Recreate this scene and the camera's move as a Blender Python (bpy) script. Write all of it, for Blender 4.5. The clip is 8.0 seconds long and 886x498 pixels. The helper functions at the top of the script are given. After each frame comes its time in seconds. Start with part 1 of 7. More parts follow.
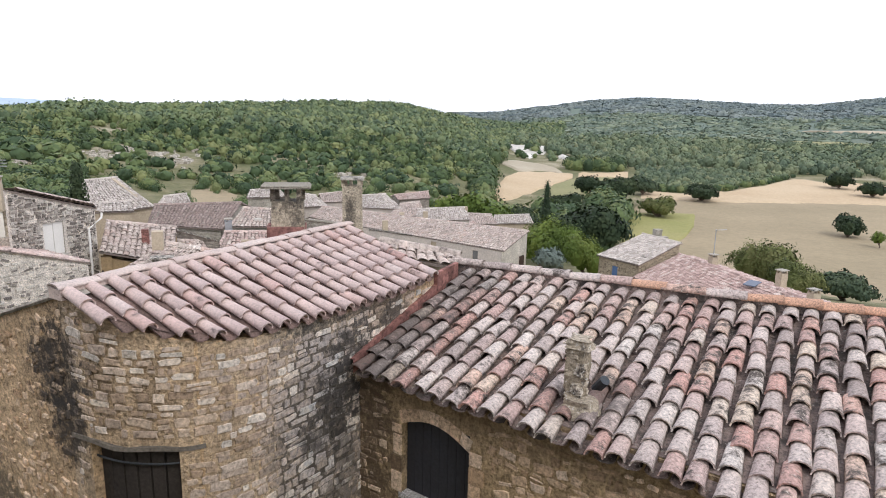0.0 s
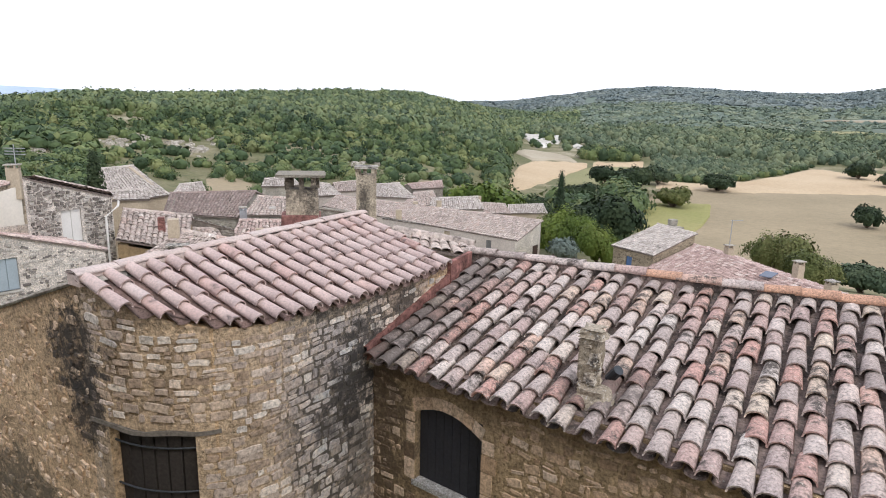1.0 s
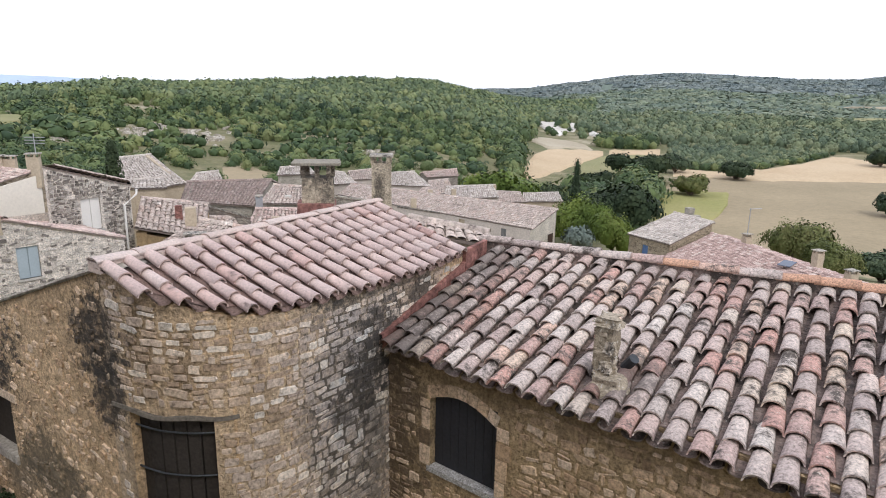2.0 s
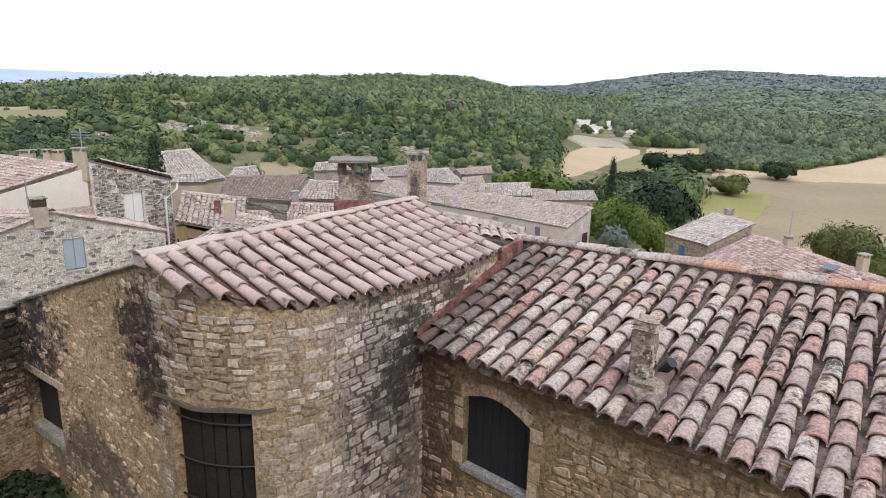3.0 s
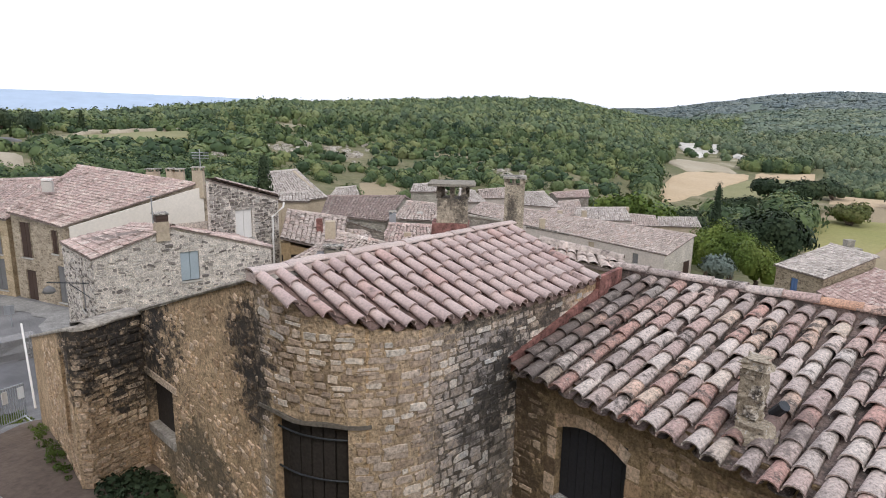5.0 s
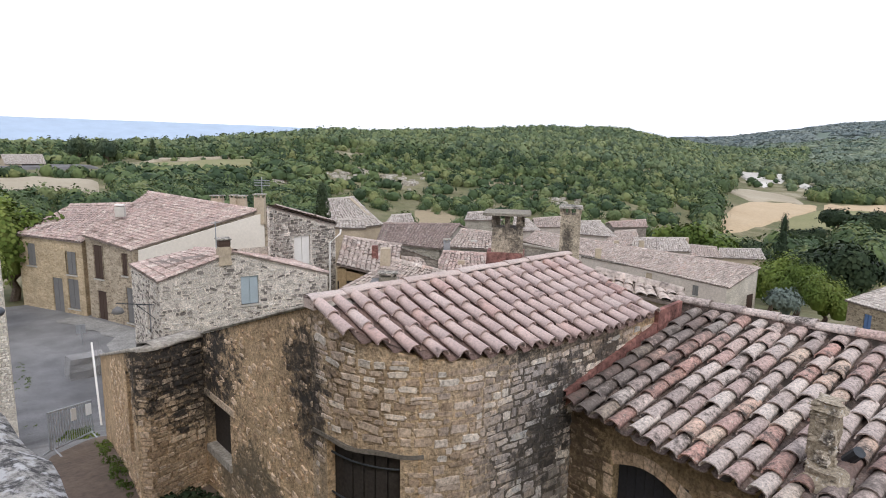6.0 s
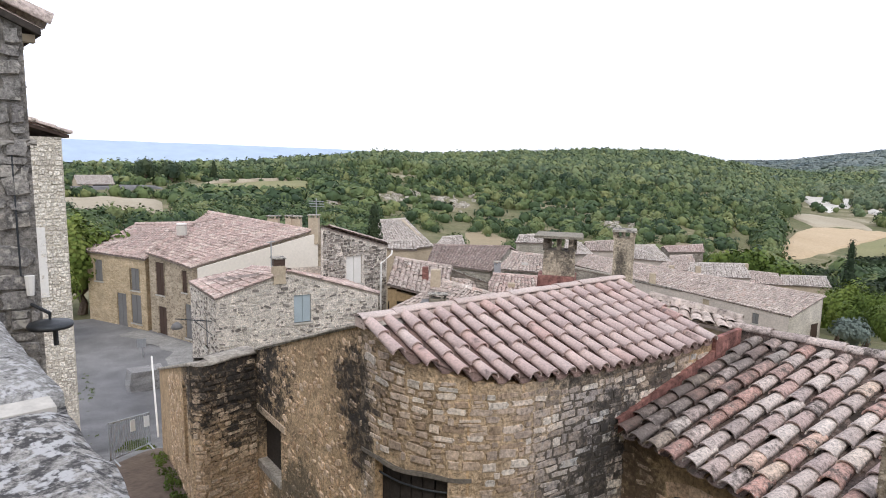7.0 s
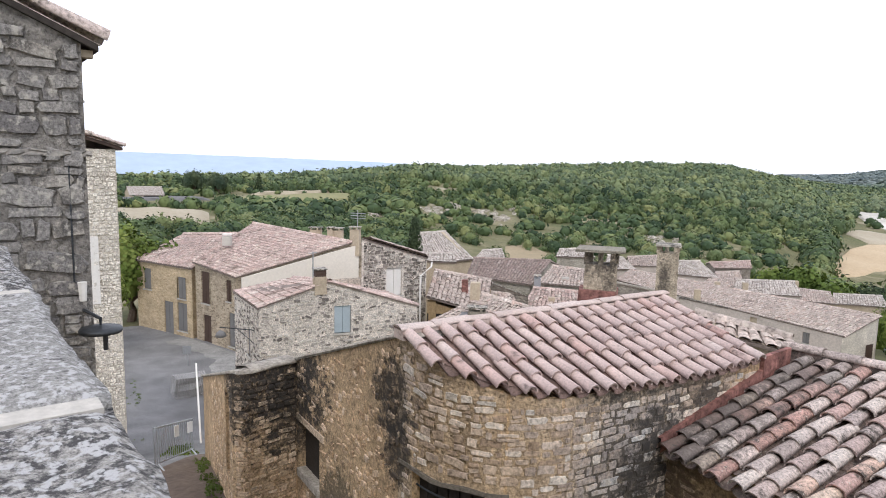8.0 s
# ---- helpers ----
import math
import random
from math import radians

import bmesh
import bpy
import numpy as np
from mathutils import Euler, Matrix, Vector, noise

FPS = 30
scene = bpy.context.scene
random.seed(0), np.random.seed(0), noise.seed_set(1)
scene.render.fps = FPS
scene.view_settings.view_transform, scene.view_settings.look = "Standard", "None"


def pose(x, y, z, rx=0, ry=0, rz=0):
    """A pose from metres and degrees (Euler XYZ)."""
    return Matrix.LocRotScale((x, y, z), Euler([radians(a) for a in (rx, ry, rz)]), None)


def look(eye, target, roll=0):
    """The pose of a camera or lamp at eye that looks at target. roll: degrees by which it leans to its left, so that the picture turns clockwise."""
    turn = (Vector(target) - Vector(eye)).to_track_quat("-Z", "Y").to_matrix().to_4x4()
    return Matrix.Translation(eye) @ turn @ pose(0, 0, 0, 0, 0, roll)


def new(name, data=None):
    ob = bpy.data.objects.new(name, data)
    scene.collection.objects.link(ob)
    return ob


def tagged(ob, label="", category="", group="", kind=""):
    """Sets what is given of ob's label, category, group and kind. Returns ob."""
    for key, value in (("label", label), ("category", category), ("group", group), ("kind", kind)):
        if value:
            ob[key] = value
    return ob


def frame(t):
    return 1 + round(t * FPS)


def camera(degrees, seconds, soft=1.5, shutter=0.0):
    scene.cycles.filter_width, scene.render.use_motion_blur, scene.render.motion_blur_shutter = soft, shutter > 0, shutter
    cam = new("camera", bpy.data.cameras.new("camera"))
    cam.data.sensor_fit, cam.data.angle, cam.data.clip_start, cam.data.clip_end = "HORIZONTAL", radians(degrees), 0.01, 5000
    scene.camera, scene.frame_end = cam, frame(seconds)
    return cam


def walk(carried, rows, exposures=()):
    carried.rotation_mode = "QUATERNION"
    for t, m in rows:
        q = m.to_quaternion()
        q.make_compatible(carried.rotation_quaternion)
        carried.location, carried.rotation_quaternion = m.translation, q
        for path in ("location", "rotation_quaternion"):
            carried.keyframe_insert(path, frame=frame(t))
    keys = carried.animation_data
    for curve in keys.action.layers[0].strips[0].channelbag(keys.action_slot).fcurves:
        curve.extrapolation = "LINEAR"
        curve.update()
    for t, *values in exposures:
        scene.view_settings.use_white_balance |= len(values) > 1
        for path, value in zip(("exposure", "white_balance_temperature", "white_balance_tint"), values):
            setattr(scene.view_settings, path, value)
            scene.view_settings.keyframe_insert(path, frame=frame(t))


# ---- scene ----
cam = camera(68.93, 8.0, soft=1.0)
PATH = [
    (0, pose(-0.000, 0.000, 8.500, 78.043, -1.181, 0.454)),
    (0.5, pose(-0.003, 0.003, 8.500, 77.618, -1.191, 1.023)),
    (1, pose(-0.005, 0.001, 8.492, 77.080, -1.209, 1.672)),
    (1.5, pose(-0.009, -0.004, 8.489, 76.548, -1.211, 2.345)),
    (2.8, pose(-0.033, -0.007, 8.493, 75.570, -0.958, 5.049)),
    (3, pose(-0.051, -0.008, 8.507, 75.720, -1.144, 5.981)),
    (3.5, pose(-0.067, -0.019, 8.519, 75.741, -0.988, 8.212)),
    (4, pose(-0.080, -0.020, 8.530, 76.013, -0.946, 10.209)),
    (4.2, pose(-0.084, -0.026, 8.530, 76.296, -0.854, 10.972)),
    (5.3, pose(-0.105, -0.043, 8.565, 78.052, -0.974, 15.781)),
    (5.5, pose(-0.109, -0.046, 8.572, 78.519, -0.872, 16.727)),
    (6, pose(-0.114, -0.052, 8.572, 79.865, -0.928, 19.229)),
    (6.5, pose(-0.108, -0.062, 8.573, 80.975, -0.979, 21.455)),
    (7, pose(-0.116, -0.061, 8.565, 81.747, -1.024, 23.768)),
    (7.5, pose(-0.120, -0.057, 8.560, 82.264, -1.112, 25.805)),
    (8, pose(-0.117, -0.058, 8.558, 82.820, -1.208, 27.358)),
]
# the camera's own exposure dips as the dark walls leave the picture
walk(cam, PATH, [(0, 0.47), (1.5, 0.44), (3, 0.38), (4, 0.30), (5.5, 0.24), (6, 0.28), (7, 0.40), (8, 0.46)])

# ---- light ----
SUN_ELEV, SUN_AZ = 48, 150  # degrees; azimuth measured from +y towards +x
world = bpy.data.worlds.new("overcast_sky")
scene.world = world
world.use_nodes = True
wn, wl = world.node_tree.nodes, world.node_tree.links
wn.clear()
sky = wn.new("ShaderNodeTexSky")
sky.sky_type = 'NISHITA'
sky.sun_disc = False
sky.sun_elevation, sky.sun_rotation = radians(SUN_ELEV), radians(SUN_AZ)
sky.altitude, sky.air_density, sky.dust_density, sky.ozone_density = 400, 1.0, 1.0, 1.0
pale = wn.new("ShaderNodeHueSaturation")
pale.inputs["Saturation"].default_value = 0.30
wbg = wn.new("ShaderNodeBackground")
wbg.inputs["Strength"].default_value = 0.15
wout = wn.new("ShaderNodeOutputWorld")
wl.new(sky.outputs[0], pale.inputs["Color"])
deck = wn.new("ShaderNodeMix")
deck.data_type = 'RGBA'
deck.inputs["Factor"].default_value = 0.75
deck.inputs["B"].default_value = (7.3, 7.6, 8.9, 1)
wl.new(pale.outputs[0], deck.inputs["A"])
wl.new(deck.outputs["Result"], wbg.inputs["Color"])
wl.new(wbg.outputs[0], wout.inputs["Surface"])
sun_data = bpy.data.lights.new("sun", 'SUN')
sun_data.energy, sun_data.angle, sun_data.color = 0.9, radians(12), (1.0, 0.96, 0.9)
sun = new("sun", sun_data)
_sd = Vector((math.sin(radians(SUN_AZ)) * math.cos(radians(SUN_ELEV)), math.cos(radians(SUN_AZ)) * math.cos(radians(SUN_ELEV)), math.sin(radians(SUN_ELEV))))
sun.matrix_world = look(_sd * 50, (0, 0, 0))

# ---- materials ----
def nodes_of(name, rough=0.9, bump=0.0):
    m = bpy.data.materials.new(name)
    m.use_nodes = True
    nt = m.node_tree
    b = nt.nodes["Principled BSDF"]
    b.inputs["Roughness"].default_value = rough
    b.inputs["Specular IOR Level"].default_value = 0.25
    return m, nt, b


def noise_node(nt, scale, detail=4, rough=0.6, vec=None, world_space=True):
    n = nt.nodes.new("ShaderNodeTexNoise")
    n.inputs["Scale"].default_value, n.inputs["Detail"].default_value, n.inputs["Roughness"].default_value = scale, detail, rough
    if vec is None:
        vec = nt.nodes.new("ShaderNodeNewGeometry").outputs["Position"]
    nt.links.new(vec, n.inputs["Vector"])
    return n.outputs["Fac"]


def ramp(nt, fac, stops):
    r = nt.nodes.new("ShaderNodeValToRGB")
    el = r.color_ramp.elements
    el[0].position, el[0].color = stops[0][0], (*stops[0][1], 1)
    el[1].position, el[1].color = stops[-1][0], (*stops[-1][1], 1)
    for p, c in stops[1:-1]:
        el.new(p).color = (*c, 1)
    nt.links.new(fac, r.inputs["Fac"])
    return r.outputs["Color"]


def mix(nt, fac, a, b, mode='MIX'):
    m = nt.nodes.new("ShaderNodeMix")
    m.data_type, m.blend_type = 'RGBA', mode
    for v, s in ((fac, m.inputs["Factor"]), (a, m.inputs["A"]), (b, m.inputs["B"])):
        if isinstance(v, bpy.types.NodeSocket):
            nt.links.new(v, s)
        else:
            s.default_value = v if isinstance(v, (int, float)) else (*v, 1)
    return m.outputs["Result"]


def maths(nt, op, a, b=0.0, clamp=False):
    m = nt.nodes.new("ShaderNodeMath")
    m.operation, m.use_clamp = op, clamp
    for v, s in ((a, m.inputs[0]), (b, m.inputs[1])):
        if isinstance(v, bpy.types.NodeSocket):
            nt.links.new(v, s)
        else:
            s.default_value = v
    return m.outputs[0]


def step_range(nt, v, a, b):
    m = nt.nodes.new("ShaderNodeMapRange")
    m.interpolation_type = 'SMOOTHSTEP'
    nt.links.new(v, m.inputs["Value"])
    m.inputs["From Min"].default_value, m.inputs["From Max"].default_value = a, b
    return m.outputs["Result"]


def bumped(nt, b, height, strength=0.5, dist=0.02):
    n = nt.nodes.new("ShaderNodeBump")
    n.inputs["Strength"].default_value, n.inputs["Distance"].default_value = strength, dist
    nt.links.new(height, n.inputs["Height"])
    nt.links.new(n.outputs[0], b.inputs["Normal"])


def random_of(nt, island=False):
    if island:
        return nt.nodes.new("ShaderNodeNewGeometry").outputs["Random Per Island"]
    return nt.nodes.new("ShaderNodeObjectInfo").outputs["Random"]


def varied(name, stops, island, grain=30.0, patch=2.0, dark=(0.05, 0.045, 0.04), dark_amount=(0.62, 0.75), light=None, light_amount=(0.6, 0.72), light_scale=14.0, rough=0.92, bump=0.6, dist=0.01, both=False, grime=(), speckle=0.8):
    """Pieces of differing colour with grain, dark growth in patches and pale spots."""
    m, nt, b = nodes_of(name, rough)
    rnd = random_of(nt, island)
    if both:
        rnd = maths(nt, 'FRACT', maths(nt, 'ADD', random_of(nt, True), random_of(nt, False)))
    col = ramp(nt, rnd, stops)
    g1 = noise_node(nt, grain, 5, 0.7)
    col = mix(nt, speckle, col, ramp(nt, g1, [(0.3, (0.22, 0.21, 0.2)), (0.48, (1.0, 1.0, 1.0)), (0.7, (1.75, 1.73, 1.7))]), 'MULTIPLY')
    p1 = noise_node(nt, patch, 6, 0.75)
    shift = maths(nt, 'MULTIPLY_ADD', rnd, 0.16)
    shift.node.inputs[2].default_value = -0.08
    p1 = maths(nt, 'ADD', p1, shift)
    col = mix(nt, step_range(nt, p1, *dark_amount), col, dark)
    if light:
        l1 = noise_node(nt, light_scale, 4, 0.6)
        col = mix(nt, step_range(nt, l1, *light_amount), col, light)
    for centre, radius, strength in grime:
        dn = nt.nodes.new("ShaderNodeVectorMath")
        dn.operation = 'DISTANCE'
        nt.links.new(nt.nodes.new("ShaderNodeNewGeometry").outputs["Position"], dn.inputs[0])
        dn.inputs[1].default_value = centre
        e = maths(nt, 'ADD', maths(nt, 'DIVIDE', dn.outputs["Value"], radius), maths(nt, 'MULTIPLY', maths(nt, 'SUBTRACT', noise_node(nt, 11.0, 6, 0.75), 0.5), 3.2))
        col = mix(nt, maths(nt, 'MULTIPLY', maths(nt, 'SUBTRACT', 1.0, step_range(nt, e, 0.4, 1.3)), strength), col, dark)
    nt.links.new(col, b.inputs["Base Color"])
    bumped(nt, b, g1, bump, dist)
    return m


def plain(name, color, rough=0.8, metal=0.0, grain=20.0, amount=0.25, bump=0.2, dist=0.005, var2=1.5):
    m, nt, b = nodes_of(name, rough)
    g = noise_node(nt, grain, 5, 0.65)
    g2 = noise_node(nt, var2, 4, 0.6)
    c = mix(nt, amount, color, ramp(nt, g, [(0.3, (0.3, 0.3, 0.3)), (0.7, (1.5, 1.5, 1.5))]), 'MULTIPLY')
    c = mix(nt, amount, c, ramp(nt, g2, [(0.3, (0.5, 0.5, 0.5)), (0.7, (1.35, 1.35, 1.35))]), 'MULTIPLY')
    nt.links.new(c, b.inputs["Base Color"])
    b.inputs["Metallic"].default_value = metal
    bumped(nt, b, g, bump, dist)
    return m


OLD_TILES = [(0.0, (0.30, 0.245, 0.22)), (0.10, (0.44, 0.365, 0.325)), (0.24, (0.54, 0.46, 0.41)), (0.34, (0.43, 0.30, 0.26)), (0.44, (0.58, 0.51, 0.45)), (0.56, (0.40, 0.325, 0.295)), (0.66, (0.48, 0.285, 0.235)), (0.74, (0.55, 0.475, 0.42)), (0.82, (0.58, 0.475, 0.37)), (0.89, (0.50, 0.30, 0.245)), (0.95, (0.46, 0.385, 0.345)), (1.0, (0.60, 0.54, 0.48))]
NEW_TILES = [(0.0, (0.506, 0.387, 0.347)), (0.3, (0.583, 0.456, 0.404)), (0.5, (0.517, 0.392, 0.352)), (0.72, (0.605, 0.493, 0.441)), (0.9, (0.539, 0.355, 0.304)), (1.0, (0.638, 0.530, 0.473))]
VILLAGE_TILES = [(0.0, (0.31, 0.26, 0.225)), (0.3, (0.46, 0.39, 0.34)), (0.55, (0.38, 0.305, 0.265)), (0.8, (0.51, 0.43, 0.375)), (0.9, (0.42, 0.315, 0.265)), (1.0, (0.58, 0.515, 0.46))]
M_OLD = varied("old_clay_tile", OLD_TILES, False, 34, 5.5, (0.10, 0.082, 0.07), (0.53, 0.68), (0.58, 0.51, 0.43), (0.59, 0.70), 32, bump=0.9, grime=[((-0.5, 7.9, 5.8), 0.75, 0.7), ((0.1, 8.9, 6.1), 0.7, 0.7), ((-0.9, 7.2, 5.5), 0.65, 0.8), ((1.5, 6.1, 5.6), 0.5, 0.7)])
# channel clay is darkened: the shade between cover tiles is in the colour
M_OLD_BED = varied("old_clay_channel_shaded", [(0, (0.14, 0.105, 0.09)), (1, (0.24, 0.18, 0.155))], False, 34, 4.0, (0.07, 0.058, 0.05), (0.46, 0.62), (0.3, 0.28, 0.25), (0.6, 0.7), 30)
M_NEW = varied("newer_clay_tile", NEW_TILES, False, 40, 5.0, (0.20, 0.15, 0.135), (0.58, 0.74), (0.58, 0.50, 0.455), (0.60, 0.80), 18, bump=0.4, speckle=0.32)
# again darker than its cover tiles, for the gaps' shade
M_NEW_BED = varied("newer_clay_channel_shaded", [(0, (0.15, 0.105, 0.09)), (1, (0.24, 0.16, 0.135))], False, 60, 2.5, (0.1, 0.07, 0.06), (0.5, 0.75), bump=0.3)
# slab under the village tiles, dark to paint the shade between their rows
M_BED = plain("shaded_roof_bed", (0.21, 0.17, 0.145), 1.0, grain=8, amount=0.4)
M_ROOF = varied("village_roof_tile", VILLAGE_TILES, True, 9, 0.9, (0.15, 0.125, 0.105), (0.56, 0.76), (0.48, 0.42, 0.35), (0.56, 0.7), 4.0, both=True)
M_ROOF_RED = varied("reddish_roof_tile", [(0, (0.33, 0.255, 0.225)), (0.35, (0.48, 0.375, 0.33)), (0.6, (0.42, 0.30, 0.26)), (0.8, (0.50, 0.40, 0.345)), (1, (0.56, 0.48, 0.42))], True, 9, 0.7, (0.19, 0.14, 0.115), (0.54, 0.72), (0.5, 0.42, 0.36), (0.60, 0.72), 2.2, both=True)
M_ROOF_PINK = varied("pinkish_roof_tile", [(0, (0.27, 0.19, 0.165)), (0.4, (0.38, 0.27, 0.235)), (0.75, (0.45, 0.33, 0.29)), (1, (0.53, 0.44, 0.39))], True, 14, 0.9, (0.2, 0.15, 0.13), (0.62, 0.8), both=True)
M_ROOF_GREY = varied("greyed_roof_tile", [(0, (0.33, 0.29, 0.255)), (0.5, (0.46, 0.41, 0.36)), (1, (0.57, 0.51, 0.46))], True, 18, 0.9, (0.14, 0.125, 0.105), (0.58, 0.76), (0.46, 0.43, 0.37), (0.56, 0.7), 4.0, both=True)


def stained_stone(name, stops, mortar, island, stains, both=False, grain=26.0, patch=1.8):
    """Rubble stone or render. stains: (centre, radii, strength, colour) blotches with ragged edges, where water has run
    down the wall and where corner shade is painted.
    """
    m, nt, b = nodes_of(name, 0.95)
    g1 = noise_node(nt, grain, 5, 0.7)
    if stops:
        rnd = random_of(nt, island)
        if both:
            rnd = maths(nt, 'FRACT', maths(nt, 'ADD', random_of(nt, True), random_of(nt, False)))
        col = ramp(nt, rnd, stops)
    else:
        g0 = noise_node(nt, 5.0, 5, 0.65)
        col = ramp(nt, g0, [(0.3, tuple(c * 0.7 for c in mortar)), (0.7, tuple(min(1, c * 1.25) for c in mortar))])
    col = mix(nt, 0.8, col, ramp(nt, g1, [(0.3, (0.22, 0.215, 0.2)), (0.48, (1.0, 1.0, 1.0)), (0.7, (1.75, 1.73, 1.7))]), 'MULTIPLY')
    g2 = noise_node(nt, patch, 5, 0.7)
    col = mix(nt, 0.5, col, ramp(nt, g2, [(0.3, (0.6, 0.58, 0.56)), (0.7, (1.3, 1.28, 1.25))]), 'MULTIPLY')
    pos = nt.nodes.new("ShaderNodeNewGeometry").outputs["Position"]
    ragged = noise_node(nt, 3.4, 8, 0.75)
    fine = noise_node(nt, 16.0, 6, 0.75)
    worn = ramp(nt, noise_node(nt, 11.0, 6, 0.75), [(0.36, (0.45, 0.45, 0.45)), (0.5, (1, 1, 1))])
    for centre, radii, strength, colour in stains:
        sub = nt.nodes.new("ShaderNodeVectorMath")
        sub.operation = 'SUBTRACT'
        nt.links.new(pos, sub.inputs[0])
        sub.inputs[1].default_value = centre
        div = nt.nodes.new("ShaderNodeVectorMath")
        div.operation = 'DIVIDE'
        nt.links.new(sub.outputs[0], div.inputs[0])
        div.inputs[1].default_value = radii
        ln = nt.nodes.new("ShaderNodeVectorMath")
        ln.operation = 'LENGTH'
        nt.links.new(div.outputs[0], ln.inputs[0])
        v = maths(nt, 'ADD', ln.outputs["Value"], maths(nt, 'MULTIPLY', maths(nt, 'SUBTRACT', ragged, 0.5), 2.2))
        v = maths(nt, 'ADD', v, maths(nt, 'MULTIPLY', maths(nt, 'SUBTRACT', fine, 0.5), 2.0))
        if stops:
            v = maths(nt, 'ADD', v, maths(nt, 'MULTIPLY', maths(nt, 'SUBTRACT', rnd, 0.35), 0.75))
        k = maths(nt, 'MULTIPLY', maths(nt, 'SUBTRACT', 1.0, step_range(nt, v, 0.6, 1.2)), strength)
        k = maths(nt, 'MULTIPLY', k, worn)
        col = mix(nt, k, col, colour[:3], 'MULTIPLY' if len(colour) == 4 else 'MIX')
    nt.links.new(col, b.inputs["Base Color"])
    if stops:
        bumped(nt, b, g1, 0.7, 0.012)
    else:
        bumped(nt, b, maths(nt, 'ADD', maths(nt, 'MULTIPLY', noise_node(nt, 9.0, 5, 0.7), 1.6), maths(nt, 'MULTIPLY', g1, 0.5)), 1.0, 0.035)
    return m

# ---- building helpers ----
class Geo:
    """Vertices and faces of one mesh."""

    def __init__(self):
        self.v, self.f = [], []

    def add(self, verts, faces):
        n = len(self.v)
        self.v.extend(tuple(p) for p in verts)
        self.f.extend(tuple(i + n for i in q) for q in faces)
        return self

    def box(self, o, x, y, z):
        """A box from corner o along the three edge vectors."""
        o, x, y, z = Vector(o), Vector(x), Vector(y), Vector(z)
        p = [o, o + x, o + x + y, o + y]
        p += [q + z for q in p]
        return self.add(p, [(3, 2, 1, 0), (4, 5, 6, 7), (0, 1, 5, 4), (1, 2, 6, 5), (2, 3, 7, 6), (3, 0, 4, 7)])

    def block(self, cx, cy, z0, z1, w, d, ang=0.0, taper=1.0, wobble=0.0):
        """An upright block with rough edges, turned by ang degrees."""
        c, s = math.cos(radians(ang)), math.sin(radians(ang))
        pts = []
        levels = 5 if wobble else 2
        for k in range(levels):
            t = k / (levels - 1)
            sc = 1 + (taper - 1) * t
            for a, b in ((-1, -1), (0, -1), (1, -1), (1, 0), (1, 1), (0, 1), (-1, 1), (-1, 0)):
                ww = wobble * (random.random() - 0.5) * 2
                x, y = a * (w / 2 * sc + ww), b * (d / 2 * sc + ww)
                pts.append((cx + x * c - y * s, cy + x * s + y * c, z0 + (z1 - z0) * t))
        fs = [tuple(range(7, -1, -1)), tuple(range(8 * (levels - 1), 8 * levels))]
        for k in range(levels - 1):
            for i in range(8):
                j = (i + 1) % 8
                fs.append((8 * k + i, 8 * k + j, 8 * k + 8 + j, 8 * k + 8 + i))
        return self.add(pts, fs)

    def tube(self, pts, r, n=6):
        pts = [Vector(p) for p in pts]
        vs, fs = [], []
        for i, p in enumerate(pts):
            d = (pts[min(i + 1, len(pts) - 1)] - pts[max(i - 1, 0)]).normalized()
            a = d.orthogonal().normalized()
            b = d.cross(a)
            for k in range(n):
                t = 2 * math.pi * k / n
                vs.append(p + (a * math.cos(t) + b * math.sin(t)) * (r[i] if isinstance(r, (list, tuple)) else r))
        for i in range(len(pts) - 1):
            for k in range(n):
                j = (k + 1) % n
                fs.append((i * n + k, i * n + j, i * n + n + j, i * n + n + k))
        fs += [tuple(range(n - 1, -1, -1)), tuple(range((len(pts) - 1) * n, len(pts) * n))]
        return self.add(vs, fs)

    def weld(self):
        """Joins corners that lie in one place."""
        seen, where, out = {}, [], []
        for p in self.v:
            k = tuple(round(c, 4) for c in p)
            if k not in seen:
                seen[k] = len(out)
                out.append(p)
            where.append(seen[k])
        self.v = out
        self.f = [tuple(where[i] for i in q) for q in self.f]
        return self

    def mesh(self, name, smooth=False):
        me = bpy.data.meshes.new(name)
        me.from_pydata(self.v, [], self.f)
        if smooth:
            me.polygons.foreach_set("use_smooth", [True] * len(me.polygons))
        me.update()
        return me


def part(name, geo, material, parent=None, label="", smooth=False):
    me = geo.mesh(name, smooth) if isinstance(geo, Geo) else geo
    if not me.materials:
        me.materials.append(material)
    ob = new(name, me)
    ob.parent = parent
    return tagged(ob, label) if label else ob


def thing(name, at=(0, 0, 0), label="", category="", group="", kind=""):
    ob = new(name)
    ob.empty_display_size = 0.2
    return tagged(ob, label, category, group, kind)


def lerp(a, b, t):
    return a + (b - a) * t


def smooth01(t):
    t = min(1.0, max(0.0, t))
    return t * t * (3 - 2 * t)


def polar(az, r, z=0.0):
    return Vector((-math.sin(radians(az)) * r, math.cos(radians(az)) * r, z))


